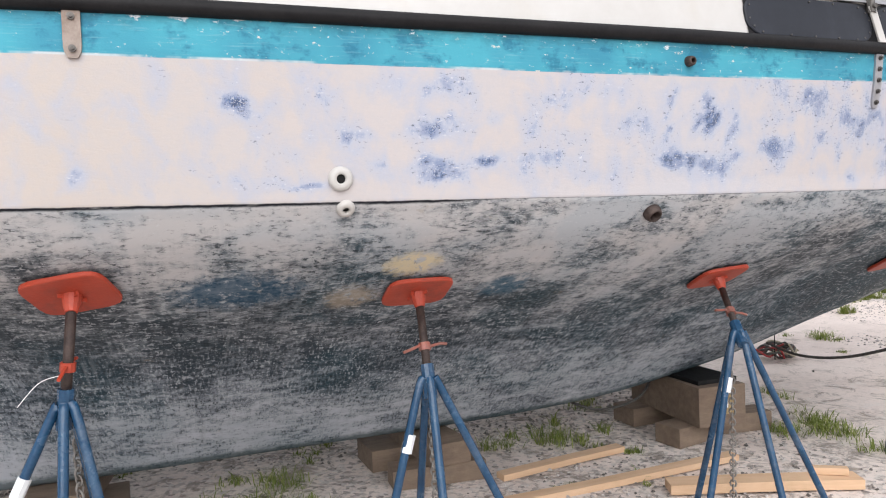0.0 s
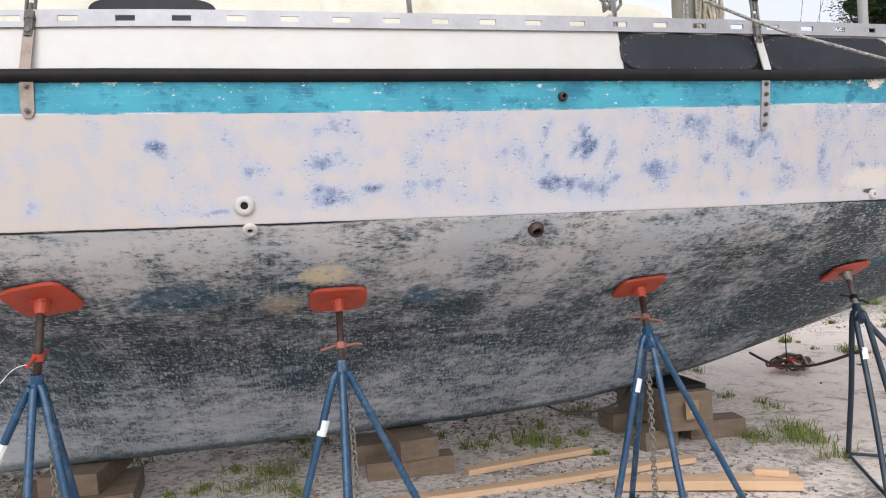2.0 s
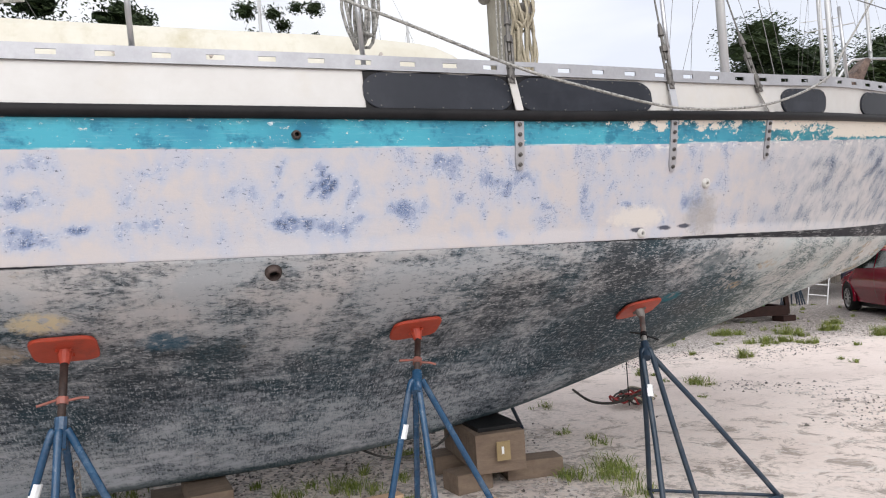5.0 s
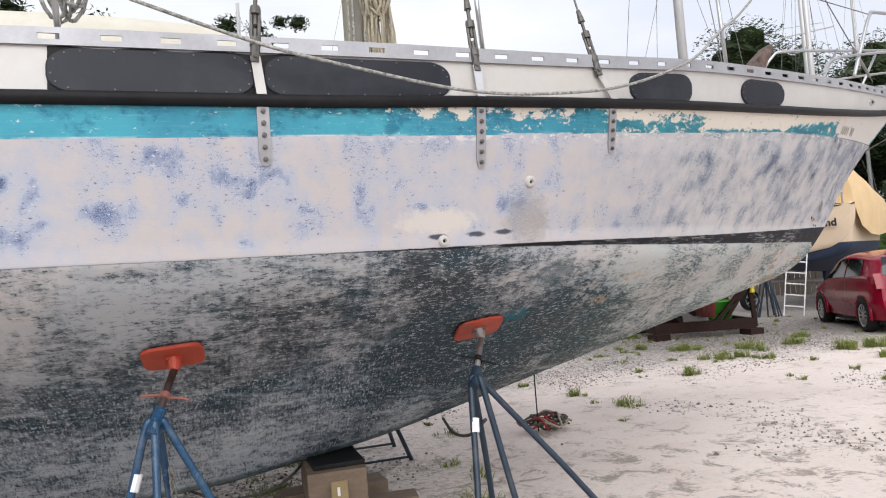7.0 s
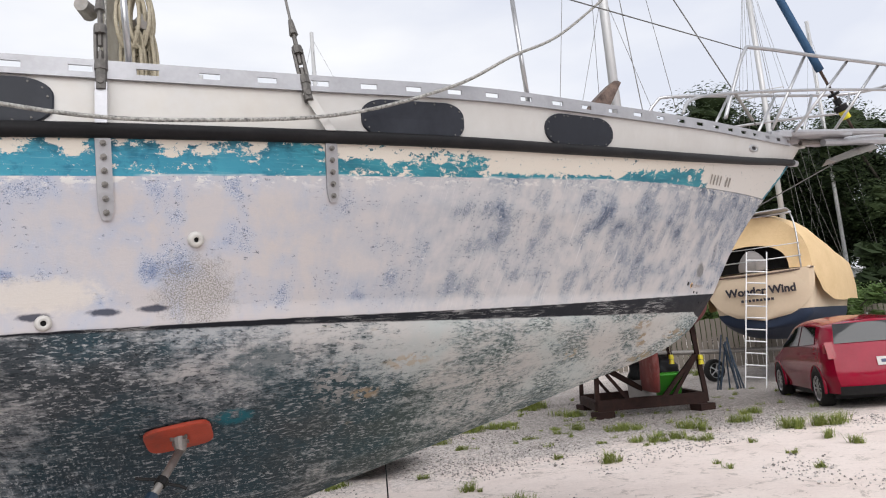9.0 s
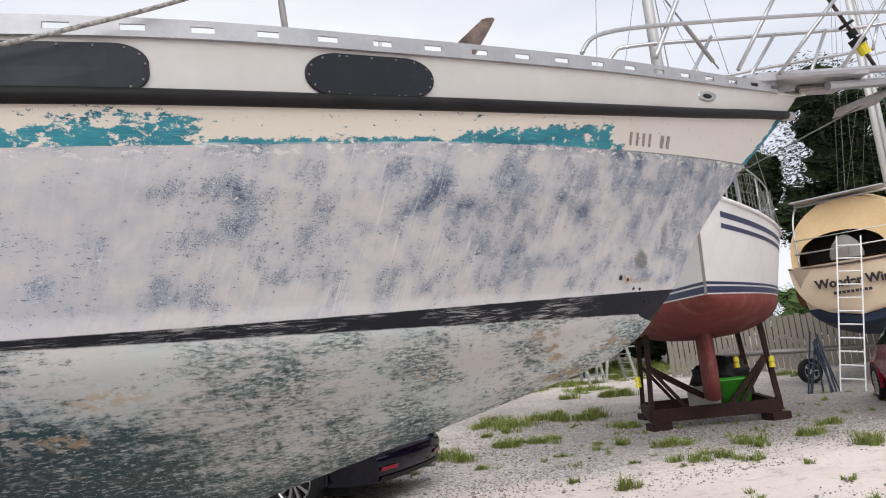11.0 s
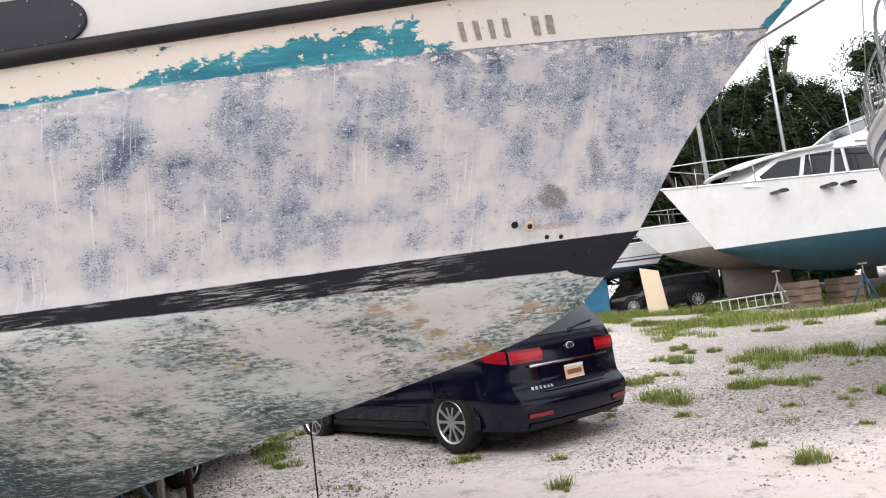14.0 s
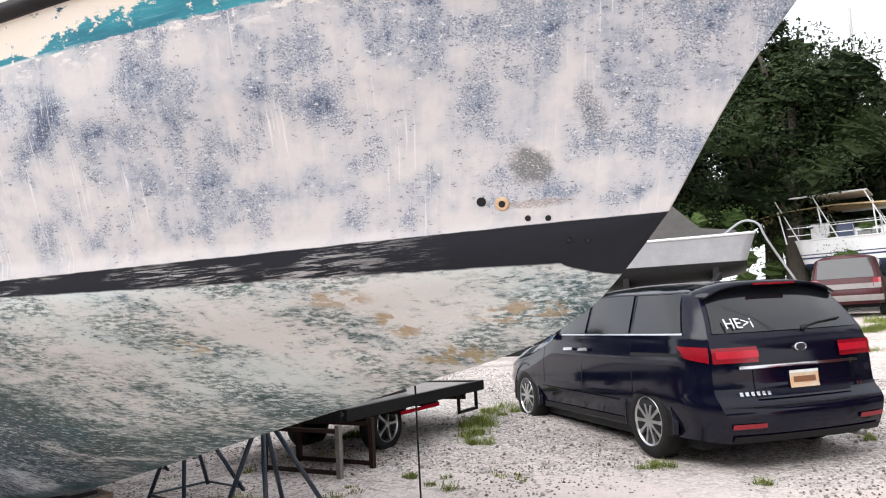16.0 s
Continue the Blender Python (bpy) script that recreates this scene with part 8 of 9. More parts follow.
# motor yacht with a teal bottom
my = yard_boat("white motor yacht with teal bottom on stands", heading(13.9, 26.3, 208), 14.2, 4.3, 4.35, 2.62, 1.45, BOATWHITE, BOATTEAL, rake=0.12, transom=0.9, flare=0.22, name="motor_yacht", rail=False)


def house_half(x):
    return 1.62 - 0.55 * clamp((x - 1.8) / 2.9) ** 1.4


bm = bmesh.new()
prof = [(-4.2, 4.25, 5.42), (-1.0, 4.25, 5.46), (1.2, 4.25, 5.44), (2.6, 4.25, 5.36), (3.7, 4.25, 5.22), (4.0, 4.25, 5.02), (4.9, 4.35, 4.5)]
loft(bm, [[Vector((x, -house_half(x), lo)), Vector((x, -house_half(x) * 0.94, hi - 0.06)), Vector((x, -house_half(x) * 0.9, hi)), Vector((x, 0, hi + 0.06)), Vector((x, house_half(x) * 0.9, hi)), Vector((x, house_half(x) * 0.94, hi - 0.06)), Vector((x, house_half(x), lo))] for x, lo, hi in prof], False, True)
house = part("deckhouse", clean(bm), BOATWHITE, my, "white deckhouse")
for pane in (((4.6, 4.50), (3.25, 4.46), (3.05, 5.08), (3.75, 5.02)), ((3.12, 4.46), (2.3, 4.45), (2.05, 5.16), (2.9, 5.12)), ((2.15, 4.45), (1.75, 4.45), (1.75, 5.20), (1.95, 5.20)), ((1.62, 4.45), (0.02, 4.45), (0.02, 5.26), (1.62, 5.24)), ((-0.12, 4.45), (-1.7, 4.45), (-1.7, 5.26), (-0.12, 5.26)), ((-1.84, 4.45), (-3.7, 4.45), (-3.7, 5.26), (-1.84, 5.26))):
    for sgn in (-1, 1):
        bm = bmesh.new()
        (xa, za), (xb, zb), (xc, zc), (xd, zd) = pane
        rows = []
        for i in range(5):
            lo, hi = Vector((xa, za)).lerp(Vector((xb, zb)), i / 4), Vector((xd, zd)).lerp(Vector((xc, zc)), i / 4)
            rows.append([Vector((p.x, sgn * (house_half(p.x) * (1 - 0.06 * (p.y - 4.25) / 1.05) + 0.012), p.y)) for p in (lo, lo.lerp(hi, 0.5), hi)])
        loft(bm, rows)
        part("window", clean(bm), CARGLASS, house, "dark tinted window")
for sgn in (-1, 1):
    part("rub_line", rod([Vector((x, sgn * (house_half(x) + 0.02), 4.44)) for x in (-4.2, -1.0, 1.2, 2.3, 3.4, 4.4)], 0.03, 6), GREYBOARD, house)
bm = bmesh.new()
loft(bm, [[Vector((x, y * w, z + 0.10 * (1 - y * y))) for y in [k / 5 - 1 for k in range(11)]] + [Vector((x, y * w, z + 0.10 * (1 - y * y) - 0.09)) for y in [1 - k / 5 for k in range(11)]] for x, w, z in ((2.0, 1.62, 5.40), (3.2, 1.50, 5.32), (4.3, 1.30, 5.16), (4.95, 1.05, 4.98))], True, True)
part("visor", clean(bm), BOATWHITE, house, "white brow over the windscreen", True)
bm = bmesh.new()
for sgn in (-1, 1):
    tube(bm, curve_pts([(-1.0, sgn * 2.0, 5.05), (3.0, sgn * 1.7, 5.2), (5.6, sgn * 0.9, 5.3), (7.3, 0, 5.35)], 6), 0.02, 6)
    for x, y in ((-1.0, 2.0), (1.0, 1.9), (3.0, 1.7), (4.6, 1.2), (6.2, 0.6)):
        tube(bm, [(x, sgn * y, 4.5), (x, sgn * y, 5.15)], 0.014, 6)
part("bow_rail", bm, STEEL, my, "stainless bow rail", True)
bm = bmesh.new()
loft(bm, [[Vector((x, y, z)) for y, z in ((-1.6, 5.40), (-1.5, 5.47), (0, 5.52), (1.5, 5.47), (1.6, 5.40))] for x in (-4.6, 1.2)], False, True)
loft(bm, [[Vector((x, -w, lo)), Vector((x, -w * 0.96, hi)), Vector((x, w * 0.96, hi)), Vector((x, w, lo))] for x, w, lo, hi in ((-3.6, 1.42, 5.45, 6.0), (-1.2, 1.42, 5.45, 5.98), (0.3, 1.38, 5.45, 5.88), (1.0, 1.25, 5.45, 5.62), (1.2, 1.2, 5.45, 5.5))], True, True)
part("flybridge", clean(bm), BOATWHITE, my, "white flybridge")
bm = bmesh.new()
for sgn in (-1, 1):
    loft(bm, [[Vector((0.55, sgn * 1.34, 5.80)), Vector((-0.45, sgn * 1.28, 6.36))], [Vector((-1.25, sgn * 1.40, 5.99)), Vector((-1.35, sgn * 1.32, 6.44))]])
loft(bm, [[Vector((0.55, y * 1.34, 5.80)), Vector((-0.45, y * 1.28, 6.36))] for y in (-1, 0, 1)])
part("screen", clean(bm), CARGLASS, my, "tinted flybridge screen")
bm = bmesh.new()
for sgn in (-1, 1):
    tube(bm, [(0.57, sgn * 1.36, 5.78), (-0.45, sgn * 1.30, 6.38), (-1.36, sgn * 1.34, 6.46), (-1.27, sgn * 1.42, 5.98)], 0.035, 6)
    tube(bm, [(-0.1, sgn * 1.38, 5.80), (-1.15, sgn * 1.2, 6.62), (-2.6, sgn * 1.2, 6.72)], 0.045, 6)
    tube(bm, [(-2.5, sgn * 1.38, 5.95), (-2.1, sgn * 1.2, 6.70)], 0.045, 6)
tube(bm, [(-0.45, -1.30, 6.38), (-0.45, 1.30, 6.38)], 0.035, 6)
tube(bm, [(-1.15, -1.2, 6.62), (-1.15, 1.2, 6.62)], 0.045, 6)
tube(bm, [(-2.2, -1.2, 6.70), (-2.2, 1.2, 6.70)], 0.045, 6)
part("radar_arch", clean(bm), BOATWHITE, my, "white flybridge frames and arch", True)
bm = disc(bmesh.new(), (-1.9, 0, 6.88), (0, 0, 1), 0.28, 0.20, 18, 0.22)
box(bm, (-1.95, -0.7, 7.06), (-1.85, 0.7, 7.15), 0.02)
part("radar", clean(bm), BOATWHITE, my, "white radar dome and scanner", True)
for x, y, z0, z1, r in ((1.1, 1.35, 5.45, 7.9, 0.028), (0.2, 1.25, 5.9, 7.2, 0.025), (-0.6, 0.6, 6.4, 7.1, 0.015)):
    part("aerial", rod([(x, y, z0), (x + 0.06, y, z1)], r, 6), BOATWHITE, my, "thin white aerial", True)
for x in (4.1, 2.6, 2.0, 0.3):
    for sgn in (-1, 1):
        bm = bmesh.new()
        loft(bm, [[Vector((x + 0.17 * math.cos(t), sgn * (2.15 - 0.052 * max(0, x - 1) ** 1.7 - 0.03), 4.05 + 0.065 * math.sin(t))) for t in [2 * math.pi * k / 16 for k in range(16)]], [Vector((x + 0.17 * math.cos(t), sgn * 1.3, 4.05 + 0.065 * math.sin(t))) for t in [2 * math.pi * k / 16 for k in range(16)]]], True, True)
        part("porthole", clean(bm), CARGLASS, my, "dark oval port")
for x, y, t in ((10.6, 23.6, 1.7), (13.2, 24.6, 1.6), (15.6, 26.4, 1.6), (12.2, 27.8, 1.6)):
    prop(x, y, t)
for i, (x, y) in enumerate(((11.5, 25.4), (12.9, 26.1), (15.2, 27.3))):
    for k in range(4):
        z = ground_z(x, y) + 0.22 * k
        ob = timber("timber_block", (x - 0.45, y - 0.35, z), (x + 0.45, y + 0.35, z + 0.21), 28 + (90 if k % 2 else 0), "stacked timber cribbing under the motor yacht", TIMBER, group="cribbing under the motor yacht")


def step_stand(x, y, rz, h=1.2, label="grey painted wooden step platform"):
    st = thing("step_platform", label, "steps", gz(x, y) @ Matrix.Rotation(radians(rz), 4, "Z"))
    for a in (-0.33, 0.33):
        for b0, b1 in ((-0.62, -0.35), (0.62, 0.35)):
            part("upright", clean(loft(bmesh.new(), [[Vector((a + i * 0.03, b + j * 0.045, z)) for i, j in ((-1, -1), (1, -1), (1, 1), (-1, 1))] for b, z in ((b0, 0), (b1, h))], True, True)), PLATFORM, st)
    for k in range(4):
        z = h * (0.22 + 0.25 * k)
        b = -0.62 + 0.27 * z / h
        part("tread", boxed((-0.36, b - 0.09, z - 0.02), (0.36, b + 0.09, z + 0.02), 0.004), PLATFORM, st)
    part("top_board", boxed((-0.42, -0.42, h), (0.42, 0.42, h + 0.045), 0.005), PLATFORM, st)
    return st


step_stand(14.35, 22.6, 20)
step_stand(15.6, 22.9, 100, 1.25)
pl_ = thing("scaffold_plank", "long grey plank across two step platforms", "plank")
part("board", boxed((0, -0.14, 0), (2.6, 0.14, 0.05), 0.005, Matrix.Translation((13.9, 22.5, 1.32)) @ Matrix.Rotation(radians(12), 4, "Z")), GREYBOARD, pl_)
ladder(gz(8.75, 25.5, 0.20) @ Matrix.Rotation(radians(-3), 4, "Z") @ Matrix.Rotation(radians(88), 4, "Y") @ Matrix.Rotation(radians(14), 4, "Z"), 2.9, 0.40, 10, LADDERWHITE, "aluminium ladder lying on the ground")

# further sailboats, hulls low behind and masts above
yard_boat("white sailboat with brown bottom paint, propped up", heading(11.3, 31.0, 195), 10.5, 3.4, 4.0, 3.05, 2.0, BOATWHITE, BOATBROWN, keel=(-1.2, 1.6, 0.75), mast=13, cabin=(-2.5, 2.0, 0.5, 1.0, BOATWHITE), rail=True, name="sailboat", mast_x=1.8)
cat = yard_boat("white cruising sailboat with a blue keel and a tan bimini", heading(3.9, 33.2, 5), 8.2, 3.2, 3.75, 2.85, 2.35, BOATWHITE, NAVYHULL, keel=None, stripes=((0.2, 0.27, BLUESTRIPE), (0.36, 0.40, BLUESTRIPE)), mast=12, cabin=(-2.2, 1.8, 0.5, 0.9, BOATWHITE), rail=True, name="sailboat")
bk = thing("keel_prop", "blue painted support under the white sailboat", "prop", gz(4.2, 32.9))
part("panel", boxed((-0.5, -0.2, 0), (0.6, 0.2, 2.0), 0.03), BOATBLUE, bk)
wr = thing("rudder_blade", "loose pale rudder blade standing on end", "rudder", gz(6.85, 28.6))
bm = bmesh.new()
loft(bm, [[(-0.3, -0.06, 0.0), (0.45, -0.06, 0.0), (0.45, 0.06, 0.0), (-0.3, 0.06, 0.0)], [(-0.42, -0.06, 1.85), (0.28, -0.06, 1.65), (0.28, 0.06, 1.65), (-0.42, 0.06, 1.85)]], True, True)
part("blade", clean(bm), CREAMHULL, wr)
for x, y, h, ms in ((-5.0, 19.5, 185, 11.5), (9.0, 44.0, 200, 13), (33.0, 24.0, 222, 12.5), (26.0, 20.5, 235, 13.5), (1.5, 43.0, 170, 12.5), (14.8, 40.4, 210, 13)):
    yard_boat("white sailboat stored at the back of the yard", heading(x, y, h, ground_z(x, y)), 9.5, 3.1, 3.2, 2.2, 1.5, BOATWHITE, BOATBLUE, keel=(-1.2, 1.4, 0.3), mast=ms, cabin=(-2.2, 1.8, 0.45, 0.9, BOATWHITE), name="sailboat", group="sailboats at the back of the yard")
OLDWHITE = worn("chalky_gelcoat", (0.36, 0.36, 0.375), (0.28, 0.28, 0.295), 3.0, 0.5)
sk = yard_boat("small white powerboat with dark canvas, raised on a trailer", heading(0.15, 14.95, 203), 6.4, 2.2, 2.82, 2.30, 1.85, OLDWHITE, BLACK, transom=0.9, name="powerboat")
bm = bmesh.new()
rows = [[Vector((x, w * t, 2.77 + h * (1 - abs(t) ** 1.6))) for t in [k / 5 - 1 for k in range(11)]] for x, w, h in ((-2.9, 0.9, 0.25), (-2.2, 0.95, 0.35), (-1.6, 0.85, 0.95), (-0.8, 0.9, 0.45), (1.2, 0.85, 0.3), (2.6, 0.3, 0.15))]
loft(bm, rows)
part("canvas_cover", clean(bm), DARKCANVAS, sk, "dark canvas cover", True)
bm = bmesh.new()
tube(bm, curve_pts([(-2.6, 0.6, 2.85), (-3.0, 0.6, 3.12), (-3.3, 0.6, 3.05), (-3.45, 0.6, 2.7), (-3.95, 0.6, 1.75)], 4), 0.024, 7)
part("engine_bracket", bm, OLDWHITE, sk, "white bracket at the stern", True)
bm = bmesh.new()
for y in (-0.7, 0.7):
    box(bm, (-3.0, y - 0.06, 0.55), (3.4, y + 0.06, 0.7), 0.01)
for x in (-2.4, -0.6, 1.4):
    box(bm, (x - 0.06, -0.9, 0.7), (x + 0.06, 0.9, 2.2), 0.01)
part("boat_trailer", bm, BLACK, sk, "dark trailer frame under the powerboat")
for y in (-0.95, 0.95):
    wheel(sk, (-0.8, y, 0.36), 0.36, 0.2, 1 if y > 0 else -1, 5)
# cockpit clutter on the cruising sailboat: bimini, arch and panel
bm = bmesh.new()
loft(bm, [[Vector((x, y, z - 0.10 * y * y)) for y in (-1.3, -0.65, 0, 0.65, 1.3)] for x, z in ((-5.6, 4.95), (-4.6, 5.15), (-2.6, 5.22), (-0.8, 5.12))])
part("bimini", clean(bm), CREAM, cat, "tan canvas bimini", True)
part("solar_panel", boxed((-4.2, -1.1, 5.52), (-1.4, 1.1, 5.58), 0.01), BOATWHITE, cat, "pale panel on the arch")
bm = bmesh.new()
for x, y in ((-4.4, -1.2), (-4.4, 1.2), (-3.0, -1.25), (-3.0, 1.25), (-1.2, -1.2), (-1.2, 1.2)):
    tube(bm, [(x, y, 3.7), (x * 1.05, y, 5.06)], 0.03, 6)
    tube(bm, [(x + 0.5, y, 3.7), (x - 0.3, y, 5.5)], 0.025, 6)
for z in (4.0, 4.3):
    tube(bm, [(-4.3, -1.35, z), (2.5, -1.4, z)], 0.018, 6)
    tube(bm, [(-4.3, 1.35, z), (2.5, 1.4, z)], 0.018, 6)
tube(bm, [(-4.5, 0.9, 3.0), (-4.5, 0.9, 4.5)], 0.07, 6)
box(bm, (-3.6, -0.5, 3.6), (-2.9, 0.4, 4.45), 0.06)
part("cockpit_frame", bm, BOATWHITE, cat, "white tubular frames and seats")
part("cockpit_cloth", boxed((-2.6, -1.1, 3.75), (-2.0, -0.3, 4.35), 0.08), BLUESTRIPE, cat, "folded blue cloth")

# flatbed trailer beyond the bow
tr_m = Matrix.Translation((2.38, 6.4, 0)) @ Matrix.Rotation(radians(100.5), 4, "Z")
tr = thing("flatbed_trailer", "black flatbed trailer with a grey deck, parked on the gravel", "trailer", tr_m)
part("deck", boxed((-1.45, 0.0, 0.55), (1.5, 1.85, 0.60), 0.006), GREYBOARD, tr, "grey checker-plate deck")
for y in (0.0, 1.85):
    part("side_channel", boxed((-1.45, y - 0.03, 0.50), (1.5, y + 0.03, 0.625), 0.006), BLACK, tr, "black steel side channel")
for x in (-1.45, 1.5):
    part("end_channel", boxed((x - 0.03, 0.03, 0.50), (x + 0.03, 1.82, 0.62), 0.006), BLACK, tr)
for x in (-1.0, -0.3, 0.4, 1.1):
    part("cross_member", boxed((x - 0.03, 0.05, 0.42), (x + 0.03, 1.8, 0.55), 0.004), RUST, tr, "rusty cross member")
bm = bmesh.new()
tube(bm, [(0.95, 0.06, 0.5), (0.95, 0.06, 0.27), (1.42, 0.06, 0.27), (1.42, 0.06, 0.5)], 0.025, 6)
part("support_leg", bm, BLACK, tr, "black fold-down support")
for y, s in ((0.42, -1), (1.5, 1)):
    for x in (-0.25,):
        wheel(tr, (x, y, 0.3), 0.3, 0.2, s, 5)
part("lamp_bar", boxed((-0.5, -0.045, 0.44), (0.3, -0.03, 0.48), 0.004), TAILRED, tr, "red marker strip")
part("folded_strap", rod(curve_pts([(-0.9, 0.25, 0.63), (-0.3, 0.2, 0.65), (0.1, 0.3, 0.64), (-0.3, 0.38, 0.66), (-0.8, 0.3, 0.67)], 6), 0.02, 6), BLACK, tr)
saw = thing("steel_frame", "rusty welded steel frame standing beside the trailer", "frame", Matrix.Translation((2.25, 5.0, 0)) @ Matrix.Rotation(radians(8), 4, "Z"))
for x in (-0.55, 0.45):
    for y in (-0.25, 0.25):
        part("post", boxed((x - 0.025, y - 0.025, 0), (x + 0.025, y + 0.025, 0.5), 0.003), CHAIN if x > 0 and y < 0 else RUST, saw)
for z in (0.03, 0.42):
    for y in (-0.25, 0.25):
        part("rail", boxed((-0.525, y - 0.02, z), (0.425, y + 0.02, z + 0.04), 0.003), RUST, saw)

# fence at the back with single boards
fn = thing("board_fence", "weathered grey board fence at the edge of the yard", "fence", None, "", "structure")
f0, f1 = Vector((17.0, 21.5, 0)), Vector((32.0, 12.5, 0))
n_b = 100
bm = boxed((0, -0.01, 0.05), (0.15, 0.012, 1.75), 0.004)
b0 = part("board", bm, FENCE, fn)
ang = math.atan2(f1.y - f0.y, f1.x - f0.x)
rnd = random.Random(8)
for k in range(n_b):
    p = f0.lerp(f1, k / n_b)
    mm = Matrix.Translation((p.x, p.y, ground_z(p.x, p.y) + rnd.uniform(-0.03, 0.03))) @ Matrix.Rotation(ang, 4, "Z")
    if k == 0:
        b0.matrix_basis = mm
    else:
        share("board", b0, fn, mm)
tongue = thing("boat_trailer_tongue", "long grey trailer drawbar with a small wheel", "trailer")
part("bar", rod([(14.2, 14.2, 0.95), (18.2, 12.9, 0.75)], 0.06, 8), CHAIN, tongue, "", True)
wheel(tongue, (17.0, 14.4, 0.3), 0.3, 0.18, -1, 5)


# ---- trees ----
def tree(x, y, h, r, seed, leaves=5200, light=False, z=None, low=0.15):
    rn = random.Random(seed)
    z0 = ground_z(x, y) if z is None else z
    t = thing("tree", "large dark green oak tree behind the boat yard", "tree", Matrix.Translation((x, y, z0)), "trees round the yard")
    bm = bmesh.new()
    top = Vector((rn.uniform(-0.5, 0.5), rn.uniform(-0.5, 0.5), h * 0.55))
    tube(bm, curve_pts([(0, 0, -0.1), (0.1, 0.1, h * 0.2), top], 5), h * 0.035, 9, h * 0.018)
    tips = []
    for k in range(11):
        a = rn.uniform(0, 6.283)
        zz = h * rn.uniform(0.22, 0.5)
        st = Vector((top.x * zz / top.z, top.y * zz / top.z, zz))
        e = st + Vector((math.cos(a) * r * rn.uniform(0.45, 0.85), math.sin(a) * r * rn.uniform(0.45, 0.85), h * rn.uniform(0.08, 0.42)))
        mid = st.lerp(e, 0.5) + Vector((0, 0, -h * 0.02))
        tube(bm, curve_pts([st, mid, e], 3), h * 0.012, 6, h * 0.004)
        tips += [e, mid]
    part("trunk", bm, BARK, t, "rough grey-brown trunk and limbs", True)
    clumps = [(Vector((0, 0, h * 0.68)), r * 0.55)]
    for e in tips:
        clumps.append((e, r * rn.uniform(0.22, 0.38)))
    for k in range(16):
        a, q = rn.uniform(0, 6.283), rn.uniform(0.2, 0.95)
        zz = h * rn.uniform(low + 0.1, 0.92)
        lim = math.sqrt(max(0.05, 1 - ((zz - h * 0.5) / (h * 0.52)) ** 2))
        clumps.append((Vector((math.cos(a) * r * q * lim, math.sin(a) * r * q * lim, zz)), r * rn.uniform(0.2, 0.36)))
    verts, faces = [], []
    tot = sum(c[1] ** 2 for c in clumps)
    for c, cr_ in clumps:
        for _ in range(int(leaves * cr_ ** 2 / tot)):
            d = Vector((rn.gauss(0, 1), rn.gauss(0, 1), rn.gauss(0, 1))).normalized() * cr_ * (0.40 + 0.57 * rn.random())
            d.z *= 0.75
            p = c + d
            if p.z < h * low * 0.6:
                continue
            s = rn.uniform(0.045, 0.10) * (h / 9) ** 0.7
            u = Vector((rn.gauss(0, 1), rn.gauss(0, 1), rn.gauss(0, 0.6))).normalized() * s
            w = u.orthogonal().normalized() * s * rn.uniform(0.35, 0.7)
            k = len(verts)
            verts += [p - u, p + w * 0.8 - u * 0.1, p + u, p - w + u * 0.2]
            faces.append((k, k + 1, k + 2, k + 3))
    # dark inner foliage that closes the crown
    for c, cr_ in clumps:
        k = len(verts)
        for a in range(7):
            th_ = math.pi * (a + 0.5) / 7
            for b_ in range(12):
                ph = 2 * math.pi * b_ / 12 + a
                q = 0.44 * cr_ * (1 + 0.55 * rn.uniform(-1, 1))
                verts.append(c + Vector((math.sin(th_) * math.cos(ph), math.sin(th_) * math.sin(ph), 0.75 * math.cos(th_))) * q)
        for a in range(6):
            for b_ in range(12):
                faces.append((k + a * 12 + b_, k + a * 12 + (b_ + 1) % 12, k + (a + 1) * 12 + (b_ + 1) % 12, k + (a + 1) * 12 + b_))
    me = bpy.data.meshes.new("crown")
    me.from_pydata(verts, [], faces)
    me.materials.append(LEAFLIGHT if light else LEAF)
    ob = new("crown", me)
    ob.parent = t
    return t


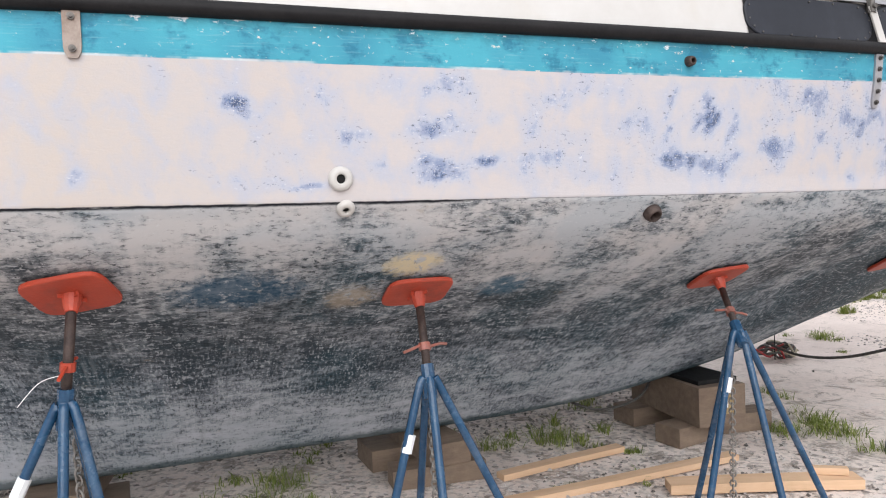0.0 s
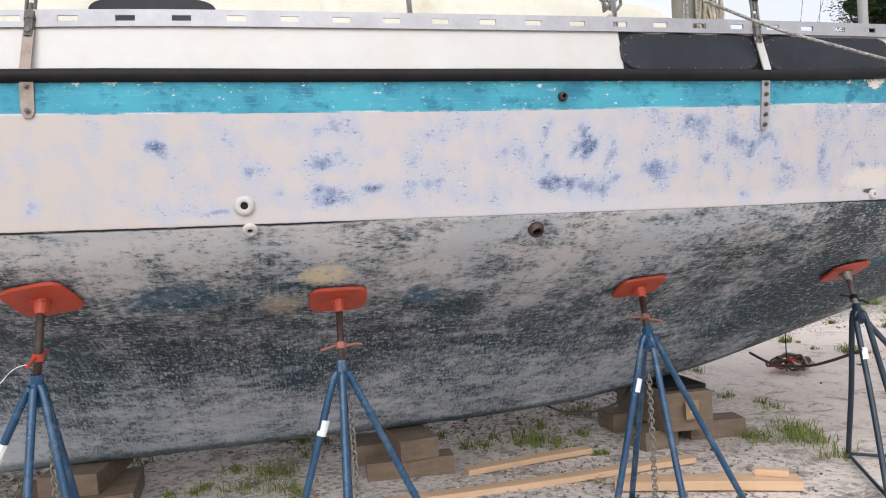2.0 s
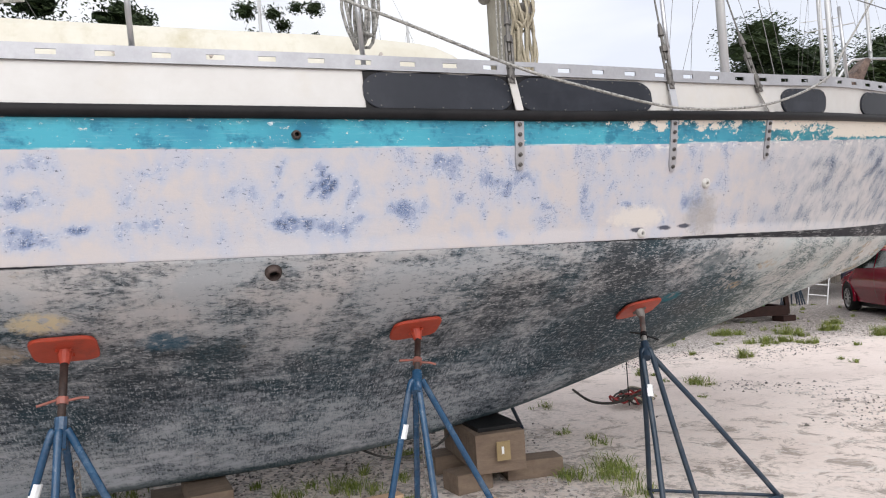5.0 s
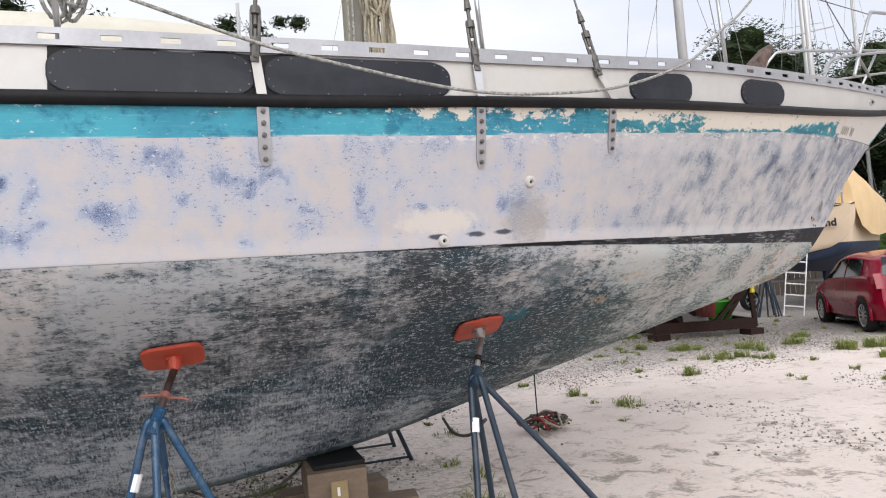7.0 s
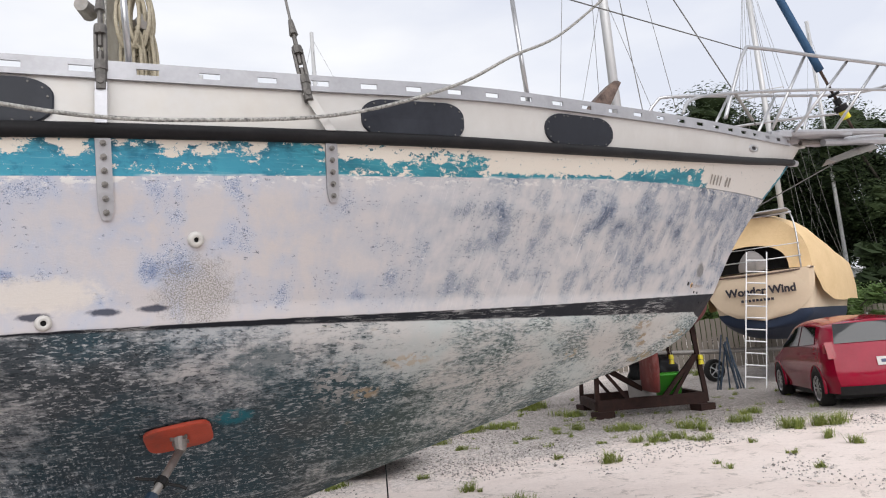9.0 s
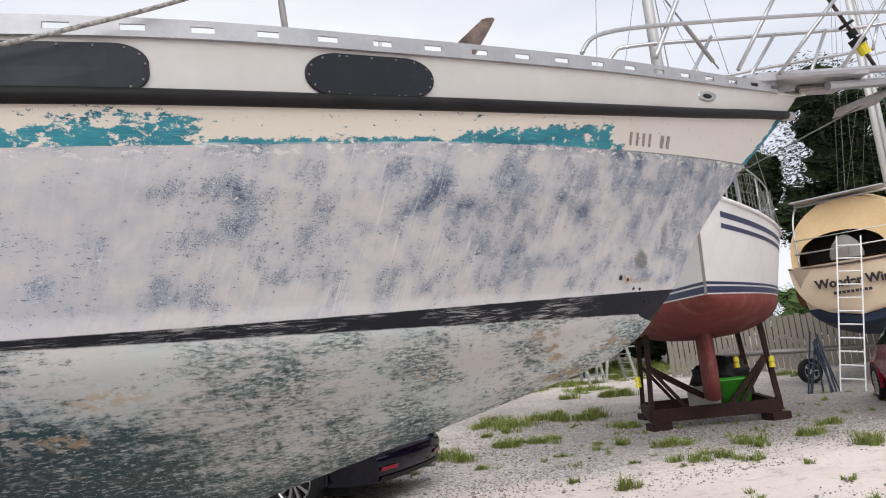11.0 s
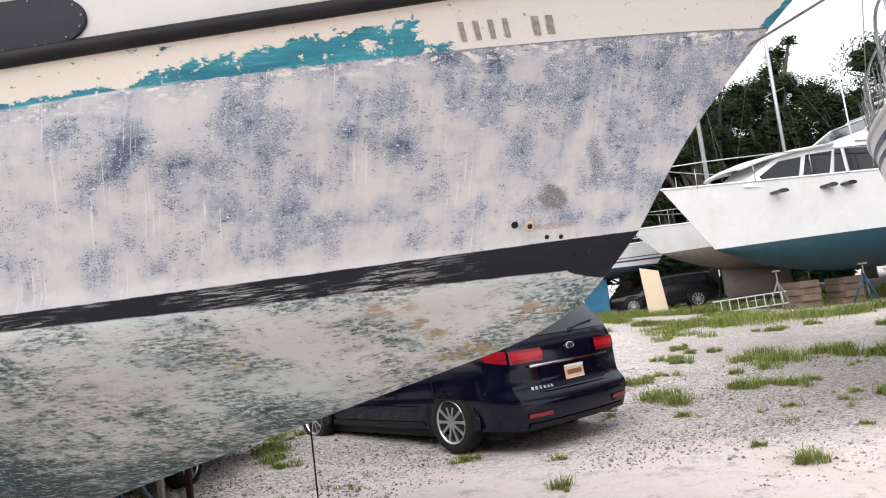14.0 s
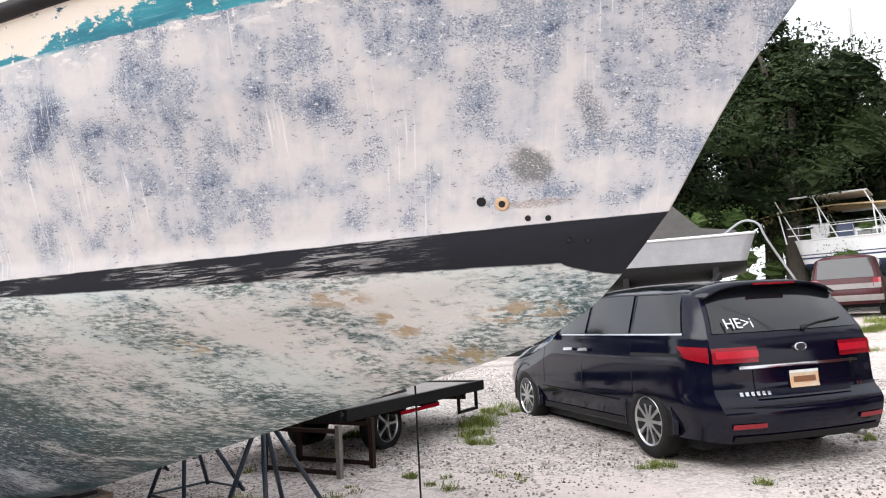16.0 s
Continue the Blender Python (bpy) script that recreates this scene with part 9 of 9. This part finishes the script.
for i, (x, y, h, r) in enumerate(((-10, 27, 11.0, 4.5), (-4.5, 27, 10.6, 4.5), (1.0, 46, 10.5, 6.5), (8.5, 50, 12, 7), (15.5, 50, 14, 7), (22, 46, 14.2, 6.5), (27, 36, 12.6, 6), (32, 29, 13.6, 6.5), (38, 31, 14.2, 6.5), (38, 24, 12.3, 6), (41, 17, 11, 5.5),
                                  (-2.0, 35, 14, 7.0), (-8.5, 33, 15, 7), (2.5, 37.5, 11, 5.0), (-14, 30, 14, 7), (-20, 24, 12, 6), (28, 47, 11, 6), (44, 38, 11, 6.5), (14.2, 46.0, 17.5, 2.4), (10.9, 46.0, 15.5, 2.3), (18.6, 47, 13.0, 5.5), (25.2, 40, 12.8, 5.5), (5.4, 39.5, 17.5, 2.7), (7.7, 41.5, 18.5, 2.5), (9.5, 40.0, 16.5, 2.4), (-0.4, 32.5, 14.5, 1.9))):
    tree(x, y, h, r, 100 + i, 9000 if i in (2, 13) else 30000 if i in (3, 20, 21) else 46000 if i < 18 else 9500, low=0.1 if i >= 11 else 0.15)
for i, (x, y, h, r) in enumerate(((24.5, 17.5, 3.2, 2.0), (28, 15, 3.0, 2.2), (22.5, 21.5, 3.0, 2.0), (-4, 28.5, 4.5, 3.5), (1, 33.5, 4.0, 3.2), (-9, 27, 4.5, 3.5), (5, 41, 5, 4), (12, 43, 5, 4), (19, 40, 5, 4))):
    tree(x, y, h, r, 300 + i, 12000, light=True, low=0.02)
for i, (x, y, h, r) in enumerate(((7.5, 38.5, 3.6, 3.0), (11.5, 39.5, 4.0, 3.4), (15.5, 37, 3.6, 3.0), (19, 34, 3.4, 2.8), (21.5, 30.5, 3.2, 2.6), (24, 28, 3.2, 2.6), (29.5, 24.5, 4.6, 3.4), (31.5, 20.0, 4.6, 3.4), (33, 16, 4.2, 3.2))):
    tree(x, y, h, r, 400 + i, 9000, low=0.02)
# unseen trees added behind the walk to darken what the van reflects
for i, (x, y, h, r) in enumerate(((-22, -6, 8, 6), (-17, -21, 8, 6.5), (-7, -28, 7.5, 6.5), (3, -30, 8, 6.5), (13, -29, 7.5, 6.5), (23, -25, 8, 6.5), (31, -16, 8, 6), (37, -4, 8, 6), (-24, 8, 9, 6))):
    tree(x, y, h, r, 500 + i, 12000, low=0.05)
